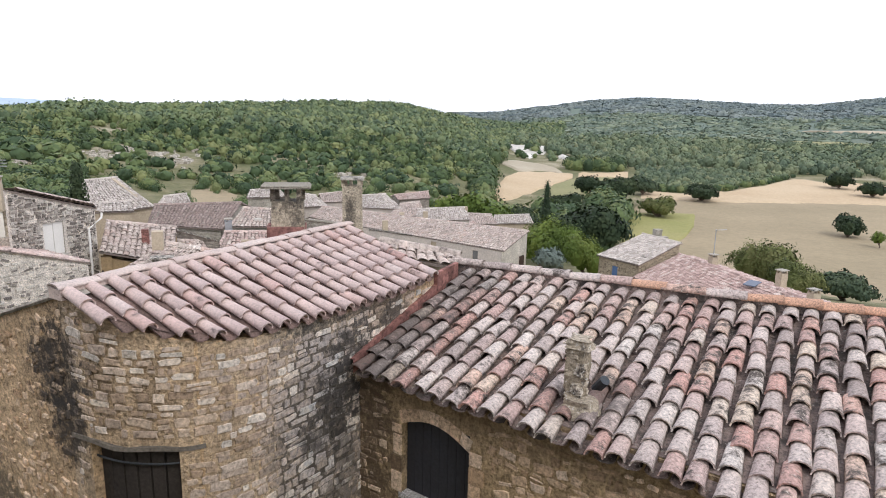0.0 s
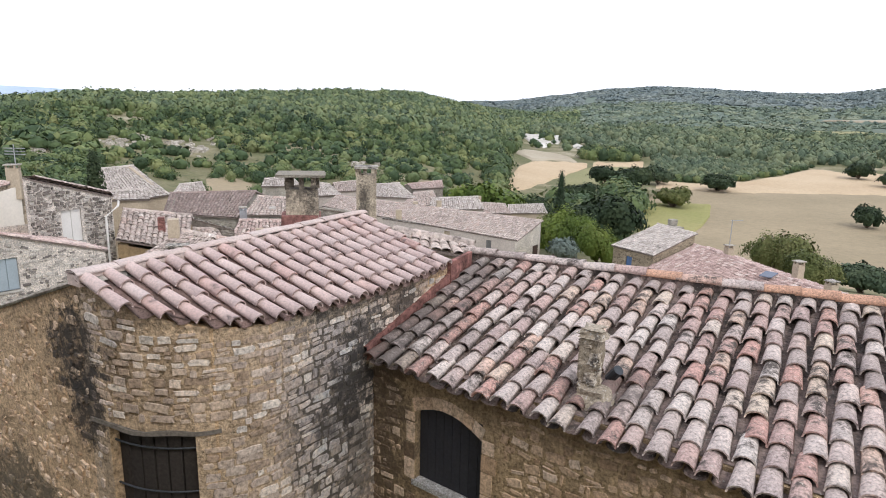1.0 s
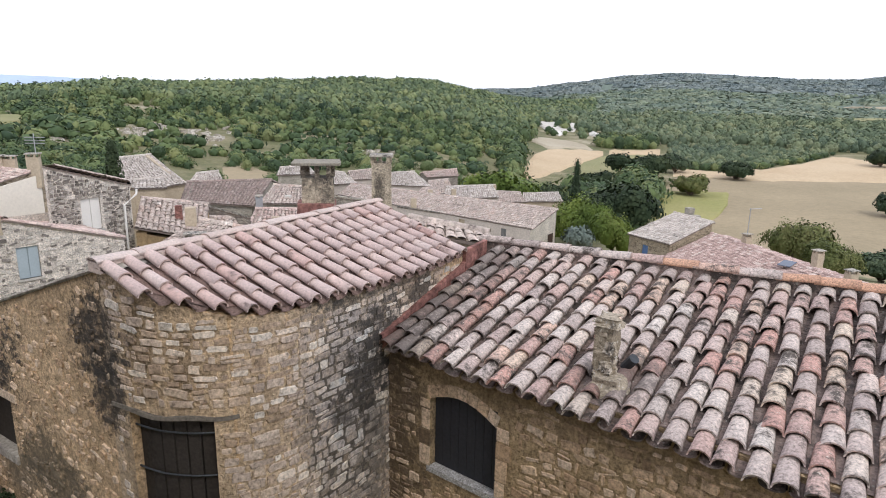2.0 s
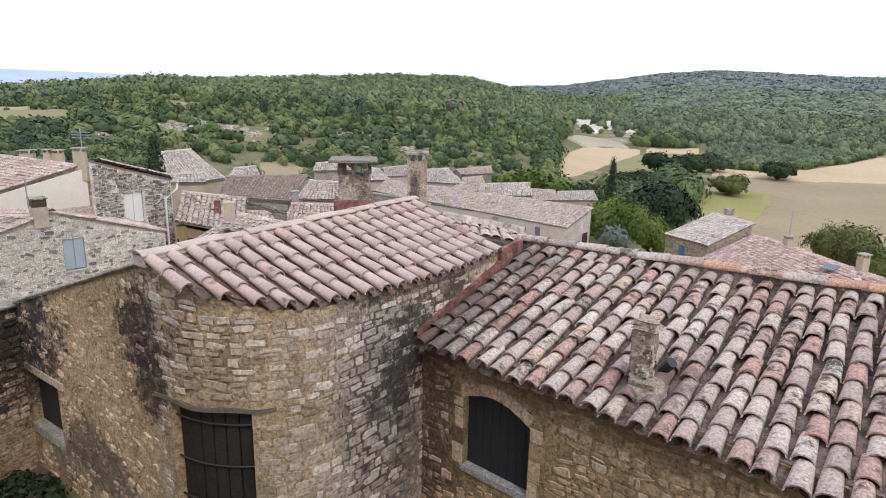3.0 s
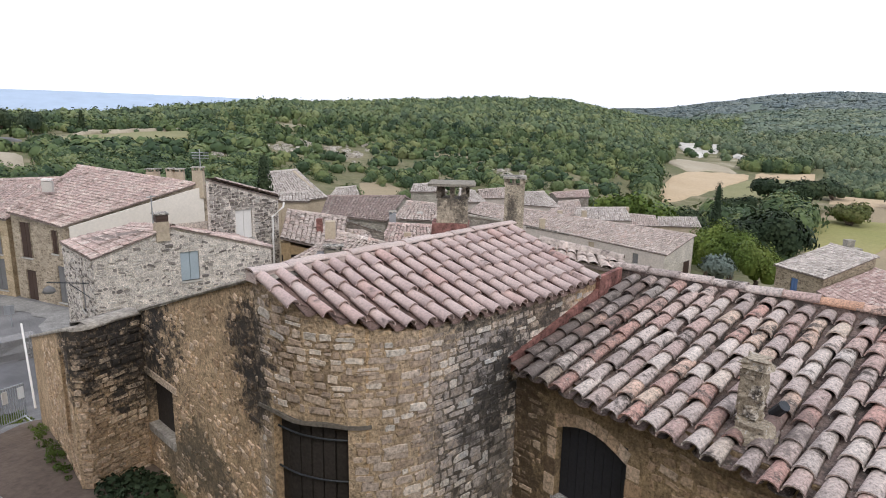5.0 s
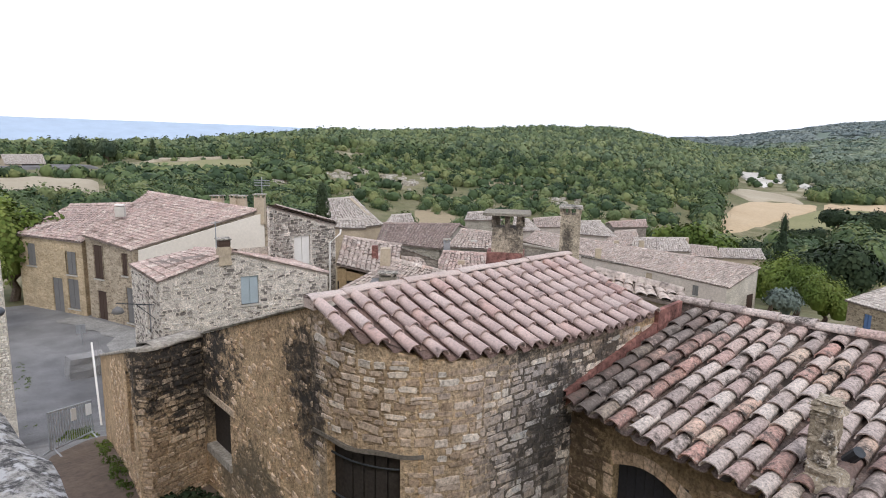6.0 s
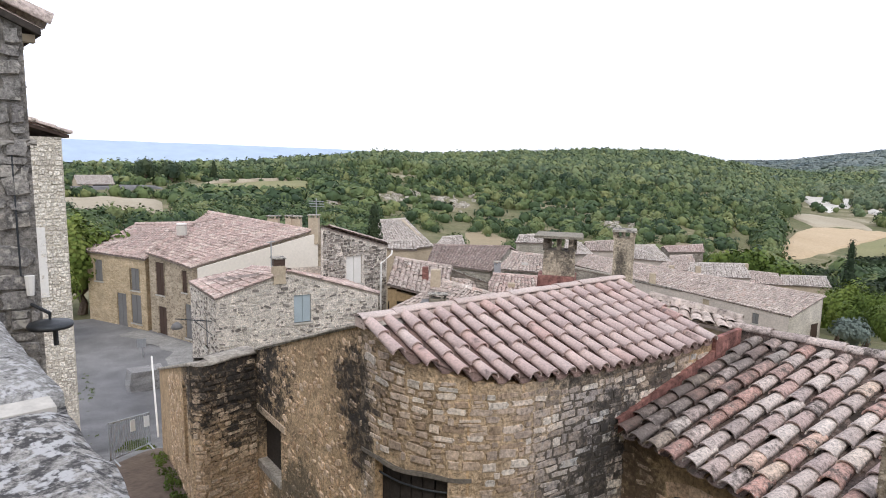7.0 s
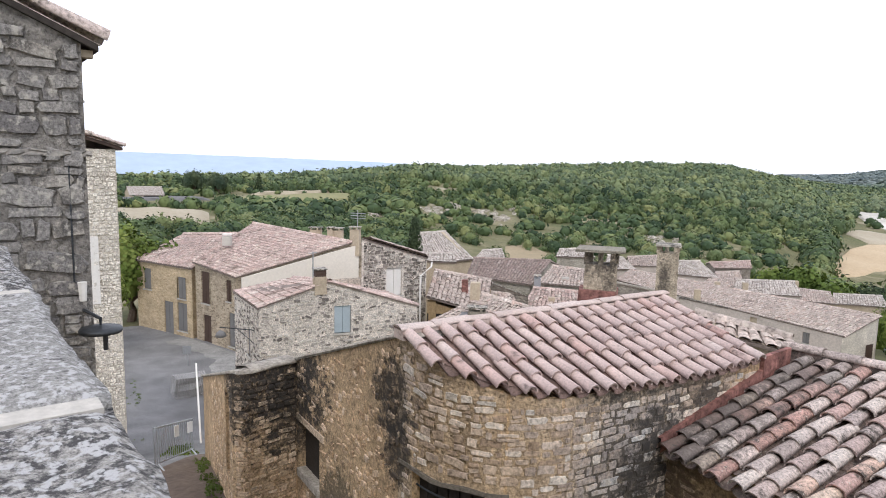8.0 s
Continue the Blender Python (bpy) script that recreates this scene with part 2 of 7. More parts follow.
# unit barrel tile: x across, y from the low end to the high end, z up
def barrel_mesh(name, w0, w1, length, h, n=6, thick=0.014, hollow=False):
    vs, fs = [], []
    for y, w in ((0.0, w0), (length, w1)):
        for off in (0.0, thick):
            for k in range(n + 1):
                a = math.pi * k / n
                sgn = -1 if hollow else 1
                vs.append((-math.cos(a) * (w / 2 - off), y, sgn * math.sin(a) * (h * w / w0 - off)))
    m = n + 1
    for k in range(n):
        fs.append((k, k + 1, 2 * m + k + 1, 2 * m + k))
        fs.append((m + k, k + 1 + m, k + 1, k)[::-1])
    fs.append((0, 2 * m, 3 * m, m))
    fs.append((n, m + n, 3 * m + n, 2 * m + n))
    me = bpy.data.meshes.new(name)
    me.from_pydata(vs, [], fs)
    me.polygons.foreach_set("use_smooth", [True] * len(me.polygons))
    me.update()
    return me


def tile_frame(p, q, across):
    """The matrix of a tile that lies from p up to q."""
    y = (q - p).normalized()
    x = (across - y * across.dot(y)).normalized()
    z = x.cross(y)
    m = Matrix((x, y, z)).transposed().to_4x4()
    m.translation = p
    return m


def tile_objects(parent, name, meshes, columns, pitch_y, across, jitter=0.012, lift=0.0, tilt=0.03):
    """One tile after another, lowest first, up each column (low point, high point)."""
    made = []
    for lo, hi in columns:
        n = max(1, round((hi - lo).length / pitch_y))
        for k in range(n):
            p, q = lo.lerp(hi, k / n), lo.lerp(hi, (k + 1) / n)
            m = tile_frame(p, q, across)
            m = m @ Matrix.Translation((random.gauss(0, jitter), random.gauss(0, jitter), lift)) @ Matrix.Rotation(random.gauss(0, 0.022), 4, 'Z') @ Matrix.Rotation(-tilt + random.gauss(0, 0.012), 4, 'X') @ Matrix.Rotation(random.gauss(0, 0.03), 4, 'Y')
            ob = new(name, random.choice(meshes))
            sc = random.uniform(0.95, 1.05)
            ob.matrix_basis = m @ Matrix.Diagonal((sc, ((q - p).length * 1.16) / 0.4, sc, 1))
            ob.parent = parent
            made.append(ob)
    return made


def barrel_sheet(e0, e1, r0, r1, pitch_x=0.23, pitch_y=0.34, n=4, h=0.075, jitter=0.012, seed=1, shrink=0.0):
    """All the cover tiles of a roof slope between its eave e0-e1 and its ridge r0-r1, as one mesh."""
    rng = np.random.default_rng(seed)
    e0, e1, r0, r1 = (np.array(p, float) for p in (e0, e1, r0, r1))
    nc = max(2, int(round(max(np.linalg.norm(e1 - e0), np.linalg.norm(r1 - r0)) / pitch_x)))
    nr = max(2, int(round(max(np.linalg.norm(r0 - e0), np.linalg.norm(r1 - e1)) / pitch_y)))
    i, j = np.meshgrid((np.arange(nc) + 0.5) / nc, np.arange(nr) / nr, indexing="ij")
    i, j = i.ravel()[:, None], j.ravel()[:, None]

    def at(a, b):
        return (e0 * (1 - a) + e1 * a) * (1 - b) + (r0 * (1 - a) + r1 * a) * b
    lo, hi = at(i, j), at(i, j + 1.12 / nr)
    xd = at(np.minimum(i + 0.3 / nc, 1), j) - at(i - 0.3 / nc, j)
    wid = np.linalg.norm(xd, axis=1, keepdims=True) / 0.6
    xd /= np.linalg.norm(xd, axis=1, keepdims=True)
    yd = hi - lo
    yl = np.linalg.norm(yd, axis=1, keepdims=True)
    zd = np.cross(xd, yd / yl)
    k = np.arange(n + 1) / n * math.pi
    cs, sn = -np.cos(k), np.sin(k)
    jx = rng.normal(0, jitter, (len(i), 1))
    jz = np.abs(rng.normal(0, jitter, (len(i), 1)))
    low = (lo + xd * jx + zd * (jz + 0.014))[:, None, :] + xd[:, None, :] * (cs[None, :, None] * wid[:, None, :] * 0.5) + zd[:, None, :] * (sn[None, :, None] * h)
    top = (hi + xd * jx)[:, None, :] + xd[:, None, :] * (cs[None, :, None] * wid[:, None, :] * 0.43) + zd[:, None, :] * (sn[None, :, None] * h * 0.93)
    verts = np.concatenate([low, top], 1).reshape(-1, 3)
    m = n + 1
    faces = []
    base = np.arange(len(i)) * 2 * m
    for q in range(n):
        faces.append(np.stack([base + q, base + q + 1, base + m + q + 1, base + m + q], 1))
    return verts, np.concatenate(faces)


def mesh_np(name, verts, faces, smooth=False):
    me = bpy.data.meshes.new(name)
    nf, k = faces.shape
    me.vertices.add(len(verts))
    me.vertices.foreach_set("co", np.asarray(verts, np.float32).ravel())
    me.loops.add(nf * k)
    me.loops.foreach_set("vertex_index", faces.astype(np.int32).ravel())
    me.polygons.add(nf)
    me.polygons.foreach_set("loop_start", np.arange(0, nf * k, k, dtype=np.int32))
    if smooth:
        me.polygons.foreach_set("use_smooth", np.ones(nf, bool))
    me.update(calc_edges=True)
    return me


class Path:
    """A wall's line in plan, seen from above, with lengths along it."""

    def __init__(self, pts):
        self.p = [Vector((x, y)) for x, y in pts]
        self.l = [0.0]
        for a, b in zip(self.p, self.p[1:]):
            self.l.append(self.l[-1] + (b - a).length)

    def at(self, l):
        i = 0
        while i < len(self.l) - 2 and l > self.l[i + 1]:
            i += 1
        a, b = self.p[i], self.p[i + 1]
        d = (b - a).normalized()
        return a + d * (l - self.l[i]), d, Vector((d.y, -d.x))


def wall_geo(path, z0, top, holes=(), thick=0.45, step=0.35):
    """A wall of real thickness along a path, its outer face to the right of the way; holes (l0, l1, z0, z1) go through."""
    ls = set(path.l)
    n = max(1, int(path.l[-1] / step))
    ls |= {path.l[-1] * k / n for k in range(n + 1)}
    for h in holes:
        ls = {l for l in ls if not (h[0] - 0.03 < l < h[1] + 0.03)} | {h[0], h[1], (h[0] + h[1]) / 2}
    ls = sorted(ls)
    zs = sorted({z0} | {z for h in holes for z in h[2:4]})
    for z in zs:
        for a, b in zip(ls, ls[1:]):
            ta, tb = top(a) - z, top(b) - z
            if ta * tb < 0:
                ls = sorted(ls + [a + (b - a) * ta / (ta - tb)])
    g = Geo()

    def inside(l, z):
        return any(h[0] < l < h[1] and h[2] < z < h[3] for h in holes)

    def pt(l, z, t):
        p, d, nrm = path.at(l)
        p = p - nrm * t
        return (p.x, p.y, z)
    rows = zs + [None]
    solid = {}
    for i in range(len(ls) - 1):
        for k in range(len(zs)):
            za = zs[k]
            zb = rows[k + 1]
            solid[i, k] = not inside((ls[i] + ls[i + 1]) / 2, za + 0.01 if zb is None else (za + zb) / 2)
            if not solid[i, k]:
                continue
            t0, t1 = top(ls[i]), top(ls[i + 1])
            b0, b1 = (t0, t1) if zb is None else (min(zb, t0), min(zb, t1))
            if b0 <= za and b1 <= za:
                continue
            g.add([pt(ls[i], za, 0), pt(ls[i + 1], za, 0), pt(ls[i + 1], b1, 0), pt(ls[i], b0, 0)], [(0, 1, 2, 3)])
            g.add([pt(ls[i], za, thick), pt(ls[i + 1], za, thick), pt(ls[i + 1], b1, thick), pt(ls[i], b0, thick)], [(3, 2, 1, 0)])
            if zb is None or zb >= max(t0, t1):
                g.add([pt(ls[i], b0, 0), pt(ls[i + 1], b1, 0), pt(ls[i + 1], b1, thick), pt(ls[i], b0, thick)], [(0, 1, 2, 3)])
    for h in holes:
        a, b, c, d = h[:4]
        mid = (a + b) / 2
        for l0, l1 in ((a, mid), (mid, b)):
            g.add([pt(l0, c, 0), pt(l1, c, 0), pt(l1, c, thick), pt(l0, c, thick)], [(0, 1, 2, 3)])
            g.add([pt(l0, d, 0), pt(l1, d, 0), pt(l1, d, thick), pt(l0, d, thick)], [(3, 2, 1, 0)])
        g.add([pt(a, c, 0), pt(a, d, 0), pt(a, d, thick), pt(a, c, thick)], [(3, 2, 1, 0)])
        g.add([pt(b, c, 0), pt(b, d, 0), pt(b, d, thick), pt(b, c, thick)], [(0, 1, 2, 3)])
    for l, flip in ((0.0, False), (path.l[-1], True)):
        q = (0, 1, 2, 3)
        g.add([pt(l, z0, 0), pt(l, top(l), 0), pt(l, top(l), thick), pt(l, z0, thick)], [q if not flip else q[::-1]])
    return g


# a pool of rough stones: x across, y outwards, z up, all about one unit
def stone_pool(count, seed, name="stone"):
    rng = random.Random(seed)
    pool = []
    for _ in range(count):
        corners = []
        for x, z in ((-0.5, -0.5), (0.0, -0.5), (0.5, -0.5), (0.5, 0.05), (0.5, 0.5), (0.15, 0.52), (-0.2, 0.5), (-0.5, 0.5), (-0.5, -0.05)):
            corner = 0.93 if x and z and abs(x) + abs(z) > 0.9 else 1.0
            corners.append((x * corner * rng.uniform(0.80, 1.05), z * corner * rng.uniform(0.74, 1.08)))
        vs = [(x, 0.0, z) for x, z in corners]
        vs += [(x * 0.97, 0.55, z * 0.96) for x, z in corners]
        tip = rng.uniform(-0.25, 0.25)
        vs += [(x * rng.uniform(0.90, 0.96), 0.88 + tip * x + rng.uniform(-0.1, 0.12), z * rng.uniform(0.84, 0.93)) for x, z in corners]
        fs = [tuple(range(18, 27))]
        for k in range(9):
            j = (k + 1) % 9
            fs += [(j, k, 9 + k, 9 + j), (9 + j, 9 + k, 18 + k, 18 + j)]
        pool.append((vs, [f[::-1] if len(f) == 9 else f for f in fs]))
    return pool


def layout_stones(path, l0, l1, z0, top, holes, rng, row=(0.07, 0.13), width=(0.12, 0.34), gap=0.012):
    """Uneven courses of stones on a wall: (l, z, width, height)."""
    out, z = [], z0
    zmax = max(top(l0 + (l1 - l0) * k / 12) for k in range(13))
    while z < zmax:
        h = rng.uniform(*row)
        l = l0 + rng.uniform(0.0, 0.03)
        while l < l1:
            w = rng.uniform(*width) * (1.0 if rng.random() < 0.75 else 0.55)
            if l + w > l1 - 0.05:
                w = l1 - l
                if w < 0.04:
                    break
            c, zc = l + w / 2, z + h / 2 + rng.uniform(-0.018, 0.018)
            if l0 <= l and l + w <= l1 and zc + h / 2 < top(c) - 0.01 and not any(a - w / 2 - 0.01 < c < b + w / 2 + 0.01 and p - h / 2 < zc < q + h / 2 for a, b, p, q in holes):
                if h > 0.085 and rng.random() < 0.14:
                    t = rng.uniform(0.38, 0.62)
                    out += [(c, zc - h / 2 * (1 - t), w - gap, h * t - gap), (c, zc + h / 2 * t, (w - gap) * rng.uniform(0.7, 1.0), h * (1 - t) - gap)]
                elif rng.random() < 0.96:
                    out.append((c, zc, w - gap, (h - gap) * rng.uniform(0.8, 1.16)))
            l += w
        z += h
    return out


def lay_stones(parent, path, stones, pool, meshes, material, joined_material, near, limit=300, depth=0.035, rng=random, lean=0.06):
    """The stones nearest to the plan point `near` as parts, the rest joined."""
    def key(s):
        p = path.at(s[0])[0]
        return (p - Vector(near)).length + abs(s[1] - 5.0) * 0.6
    stones = sorted(stones, key=key)
    rest = Geo()
    for n, (l, z, w, h) in enumerate(stones):
        p, d, nrm = path.at(l)
        m = Matrix(((d.x, nrm.x, 0, p.x), (d.y, nrm.y, 0, p.y), (0, 0, 1, z), (0, 0, 0, 1)))
        dep = depth * rng.uniform(0.6, 1.4)
        m = m @ Matrix.Rotation(rng.gauss(0, lean), 4, 'Y') @ Matrix.Diagonal((w, dep, h, 1))
        k = rng.randrange(len(pool))
        if n < limit:
            ob = new("stone", meshes[k])
            ob.matrix_basis = m
            ob.parent = parent
        else:
            rest.add([m @ Vector(v) for v in pool[k][0]], pool[k][1])
    if rest.v:
        ob = part("rubble", rest, joined_material, parent)
        tagged(ob, kind="stuff")


def pool_meshes(pool, name, material):
    out = []
    for vs, fs in pool:
        me = bpy.data.meshes.new(name)
        me.from_pydata(vs, [], fs)
        me.materials.append(material)
        me.update()
        out.append(me)
    return out

# ---- ground, hills and distance ----
def hill_el(az):
    return float(np.interp(az, [-60, -40, -33, -29, -25, -20, -16, -12.3, -7.6, -4.2, 1.0], [1.9, 1.9, 1.85, 1.32, 1.33, 1.62, 1.7, 1.46, 0.82, 0.34, 0.2]))


def near_ridge(az):
    """Elevation in degrees and distance of the wooded hill's crest."""
    return (float(np.interp(az, [-8, -4.5, -2, 2.6, 5, 11, 14.7, 20, 26, 29.6, 32.5, 36.4, 41, 46, 52, 60], [-0.5, 0.1, 0.3, 0.55, 0.75, 0.75, 0.5, 0.6, 0.44, 0.55, 0.25, 0.0, -0.45, -0.64, -0.8, -0.7])),
            float(np.interp(az, [-8, -4, 5, 12, 21, 30, 42, 54], [760, 700, 560, 480, 420, 360, 300, 260])))


def ground_z(x, y):
    r, az = math.hypot(x, y), math.degrees(math.atan2(-x, y))
    if abs(az) > 90:
        az = math.copysign(180 - abs(az), az)
    near = 3.1 - 4.9 * smooth01((r - 8) / 20)
    village = lerp(near, -4.5, smooth01((r - 32) / 30) * (1 - smooth01((az - 30) / 14)))
    left = smooth01((az + 9) / 14)
    if az < 5:
        left *= 1 - smooth01((r - 800) / 500)
    floor_r = -14.3 + 1.5 * smooth01((r - 200) / 150)
    zr = lerp(village, floor_r, smooth01((r - 42) / 66))
    top = 8.5 + 1500 * math.tan(radians(hill_el(az))) - 9
    zr += (top - floor_r) * smooth01((r - 330) / 1200) * (1.0 if r < 1530 else 1 - 0.5 * smooth01((r - 1530) / 1200))
    foot = float(np.interp(az, [-4, 8, 20, 30, 40, 52], [-9, -7.5, -7, -4.5, -3, -1.8]))
    el, rt = near_ridge(az)
    zt = 8.5 + rt * math.tan(radians(el)) - 4.8
    zl = lerp(village, foot, smooth01((r - 45) / 70))
    zl += (zt - foot) * smooth01((r - 115) / (rt - 115)) ** 0.8
    if r > rt:
        zl -= (zt + 70) * smooth01((r - rt) / 520)
    z = lerp(zr, zl, left)
    if r > 100:
        z += 1.6 * smooth01((r - 100) / 120) * (noise.fractal(Vector((x / 70, y / 70, 0)), 1.0, 2.0, 3)) * (1 - smooth01((r - 1200) / 600) * 0.2) * (left + (1 - left) * smooth01((r - 300) / 200))
    return z


M_GROUND, nt, b = nodes_of("scrub_ground", 1.0)
gb = noise_node(nt, 0.05, 6, 0.7)
gs = noise_node(nt, 0.9, 6, 0.7)
gc = ramp(nt, gb, [(0.3, (0.10, 0.115, 0.055)), (0.48, (0.16, 0.155, 0.085)), (0.6, (0.27, 0.235, 0.16)), (0.7, (0.44, 0.41, 0.34))])
gc = mix(nt, 0.7, gc, ramp(nt, gs, [(0.3, (0.5, 0.55, 0.45)), (0.7, (1.3, 1.25, 1.1))]), 'MULTIPLY')
dist = nt.nodes.new("ShaderNodeVectorMath")
dist.operation = 'LENGTH'
nt.links.new(nt.nodes.new("ShaderNodeNewGeometry").outputs["Position"], dist.inputs[0])
gc = mix(nt, step_range(nt, dist.outputs["Value"], 420, 620), gc, (0.13, 0.165, 0.13))  # forest floor of the far hills, mixed to grey-green by distance
nt.links.new(gc, b.inputs["Base Color"])
bumped(nt, b, gs, 0.6, 0.4)

rad = [0.0, 3, 6, 9, 12, 15, 18, 22, 26, 30, 35, 40, 46, 52, 60, 68, 76, 85, 95, 105, 116, 128, 140, 155, 170, 185, 200, 220, 240, 260, 285, 310, 340, 370, 400, 440, 480, 520, 570, 620, 680, 750, 830, 920, 1020, 1150, 1300, 1450, 1550, 1700, 1900, 2200, 2700, 3400, 4700]
azs = [-180 + k for k in range(0, 130, 5)] + [-52 + k * 0.75 for k in range(0, 163)] + [72 + k for k in range(0, 108, 5)]
gv, gf = [], []
for a in azs:
    for r in rad:
        p = polar(a, r)
        gv.append((p.x, p.y, ground_z(p.x, p.y)))
nr_ = len(rad)
for i in range(len(azs)):
    j = (i + 1) % len(azs)
    for k in range(nr_ - 1):
        gf.append((i * nr_ + k, i * nr_ + k + 1, j * nr_ + k + 1, j * nr_ + k))
ground = part("ground", Geo().add(gv, gf), M_GROUND, None, "dry scrub covered slopes and valley around the village", True)
tagged(ground, category="ground", kind="structure")


def draped(name, outline, material, label, category, lift=0.25, steps=14):
    """A patch of land between two edges given as (az, near r, far r), laid on the ground."""
    vs, fs = [], []
    cols = []
    for (a0, n0, f0), (a1, n1, f1) in zip(outline, outline[1:]):
        cnt = max(2, int(abs(a1 - a0) / 0.7))
        cols += [(lerp(a0, a1, k / cnt), lerp(n0, n1, k / cnt), lerp(f0, f1, k / cnt)) for k in range(cnt)]
    cols.append(outline[-1])
    for i, (a, n, f) in enumerate(cols):
        for k in range(steps + 1):
            w = 0.03 * n * noise.noise(Vector((a * 0.9, k * 0.05, n))) + 1.0 * math.sin(i * 1.7) * (1 if k in (0, steps) else 0)
            p = polar(a, lerp(n, f, k / steps) + w)
            z = max(ground_z(p.x + dx, p.y + dy) for dx, dy in ((0, 0), (1.5, 0), (0, 1.5), (-1.5, 0), (0, -1.5)))
            vs.append((p.x, p.y, z + (lift if 0 < k < steps and 0 < i < len(cols) - 1 else -0.3)))
    for i in range(len(cols) - 1):
        for k in range(steps):
            q = i * (steps + 1) + k
            fs.append((q, q + 1, q + steps + 2, q + steps + 1))
    return tagged(part(name, Geo().add(vs, fs), material, None, label, True), category=category, kind="structure")


def field_mat(name, a, b_, rows=0.0):
    m, nt, b = nodes_of(name, 1.0)
    n1, n2 = noise_node(nt, 0.035, 5, 0.6), noise_node(nt, 1.1, 6, 0.7)
    c = ramp(nt, n1, [(0.35, a), (0.65, b_)])
    c = mix(nt, 0.4, c, ramp(nt, n2, [(0.3, (0.6, 0.6, 0.55)), (0.7, (1.25, 1.25, 1.2))]), 'MULTIPLY')
    nt.links.new(c, b.inputs["Base Color"])
    bumped(nt, b, n2, 0.4, 0.2)
    return m


M_FIELD = field_mat("mown_field", (0.27, 0.22, 0.14), (0.33, 0.265, 0.17))
M_STUBBLE = field_mat("stubble_field", (0.46, 0.345, 0.22), (0.52, 0.405, 0.27))
M_GRASS = field_mat("rough_grass", (0.21, 0.21, 0.10), (0.27, 0.25, 0.13))
M_MEADOW = field_mat("yellow_green_meadow", (0.25, 0.245, 0.09), (0.31, 0.28, 0.12))
M_PALE = field_mat("pale_soil", (0.34, 0.29, 0.21), (0.43, 0.375, 0.285))
M_CHALK = field_mat("bare_chalk", (0.46, 0.43, 0.38), (0.66, 0.63, 0.58))
M_ROAD = plain("asphalt", (0.155, 0.15, 0.145), 0.95, grain=40, amount=0.3, var2=0.5)

draped("field", [(-15.6, 118, 150), (-17.2, 116, 197), (-21.8, 100, 197), (-26, 92, 203), (-32.4, 88, 219), (-44, 88, 235)], M_FIELD, "broad mown field in the valley, dull straw brown", "field")
draped("stubble_field", [(-16.5, 190, 206), (-20, 190, 209), (-23.4, 191, 221), (-26.1, 195, 248), (-28.1, 198, 279), (-30.5, 203, 275), (-33, 210, 274), (-44, 226, 286)], M_STUBBLE, "pale orange stubble field behind the mown field", "field", 0.4)
draped("stubble_field", [(-4.2, 158, 168), (-5.2, 164, 226), (-6.3, 174, 252), (-7.4, 190, 257), (-9, 208, 257), (-11.3, 242, 258)], M_STUBBLE, "orange stubble field below the quarry slope", "field", 0.4)
draped("stubble_field", [(-11.2, 243, 258), (-14, 246, 262), (-16, 246, 278)], M_STUBBLE, "narrow orange stubble strip at the wood's edge", "field", 0.4)
draped("grass_strip", [(-8.4, 176, 196), (-10.5, 182, 230), (-11.4, 186, 241), (-13.7, 188, 245), (-15.8, 198, 245)], M_GRASS, "green grass strip between the stubble fields", "grass", 0.45)
draped("grass_strip", [(-15.4, 108, 153), (-16.5, 106, 160), (-18.6, 110, 166), (-20.7, 130, 166), (-21.5, 150, 162)], M_MEADOW, "yellow-green meadow corner beside the mown field", "grass", 0.55)
draped("bare_field", [(-4.8, 268, 284), (-6.3, 252, 297), (-8.6, 262, 289), (-10.4, 250, 256)], M_PALE, "bare pale soil field below the quarry", "field", 0.5)
draped("quarry", [(-5.3, 380, 412), (-6.0, 345, 420), (-6.6, 330, 455), (-7.2, 314, 480), (-7.8, 345, 440), (-8.4, 352, 462), (-8.9, 410, 440)], M_CHALK, "white chalk scar on the wooded hillside", "quarry", 0.6)
draped("chalk_scar", [(-9.6, 334, 350), (-10.4, 318, 336), (-11.2, 308, 318)], M_CHALK, "small white chalk scar on the hillside", "quarry", 1.2)
draped("dry_meadow", [(47, 122, 146), (50, 118, 148), (56, 116, 150)], M_PALE, "dry pale meadow beyond the houses", "field", 0.4)
draped("bare_field", [(17.5, 106, 122), (20, 104, 130), (22, 106, 124)], M_FIELD, "bare brown earth field under the hill", "field", 0.2)
draped("lane", [(47, 176, 186), (51, 168, 182), (57, 160, 178)], M_ROAD, "grey country lane beside a shed", "road", 0.5)
draped("terrace_strip", [(31, 215, 222), (36, 205, 214), (41, 200, 210), (44, 196, 204)], M_PALE, "pale terrace edge under a hedge", "field", 0.6)
draped("grass_bank", [(35, 184, 196), (38, 174, 198), (43, 170, 194), (47, 172, 180)], M_GRASS, "rough grassy bank under the hillside lane", "grass", 0.5)
draped("far_field", [(-27, 520, 560), (-30, 510, 560), (-33, 505, 550)], M_GRASS, "pale green field far up the valley", "field", 1.2)
draped("far_field", [(-28, 690, 706), (-32, 655, 674), (-40, 640, 662)], M_PALE, "distant straw field on the far hill", "field", 1.6)

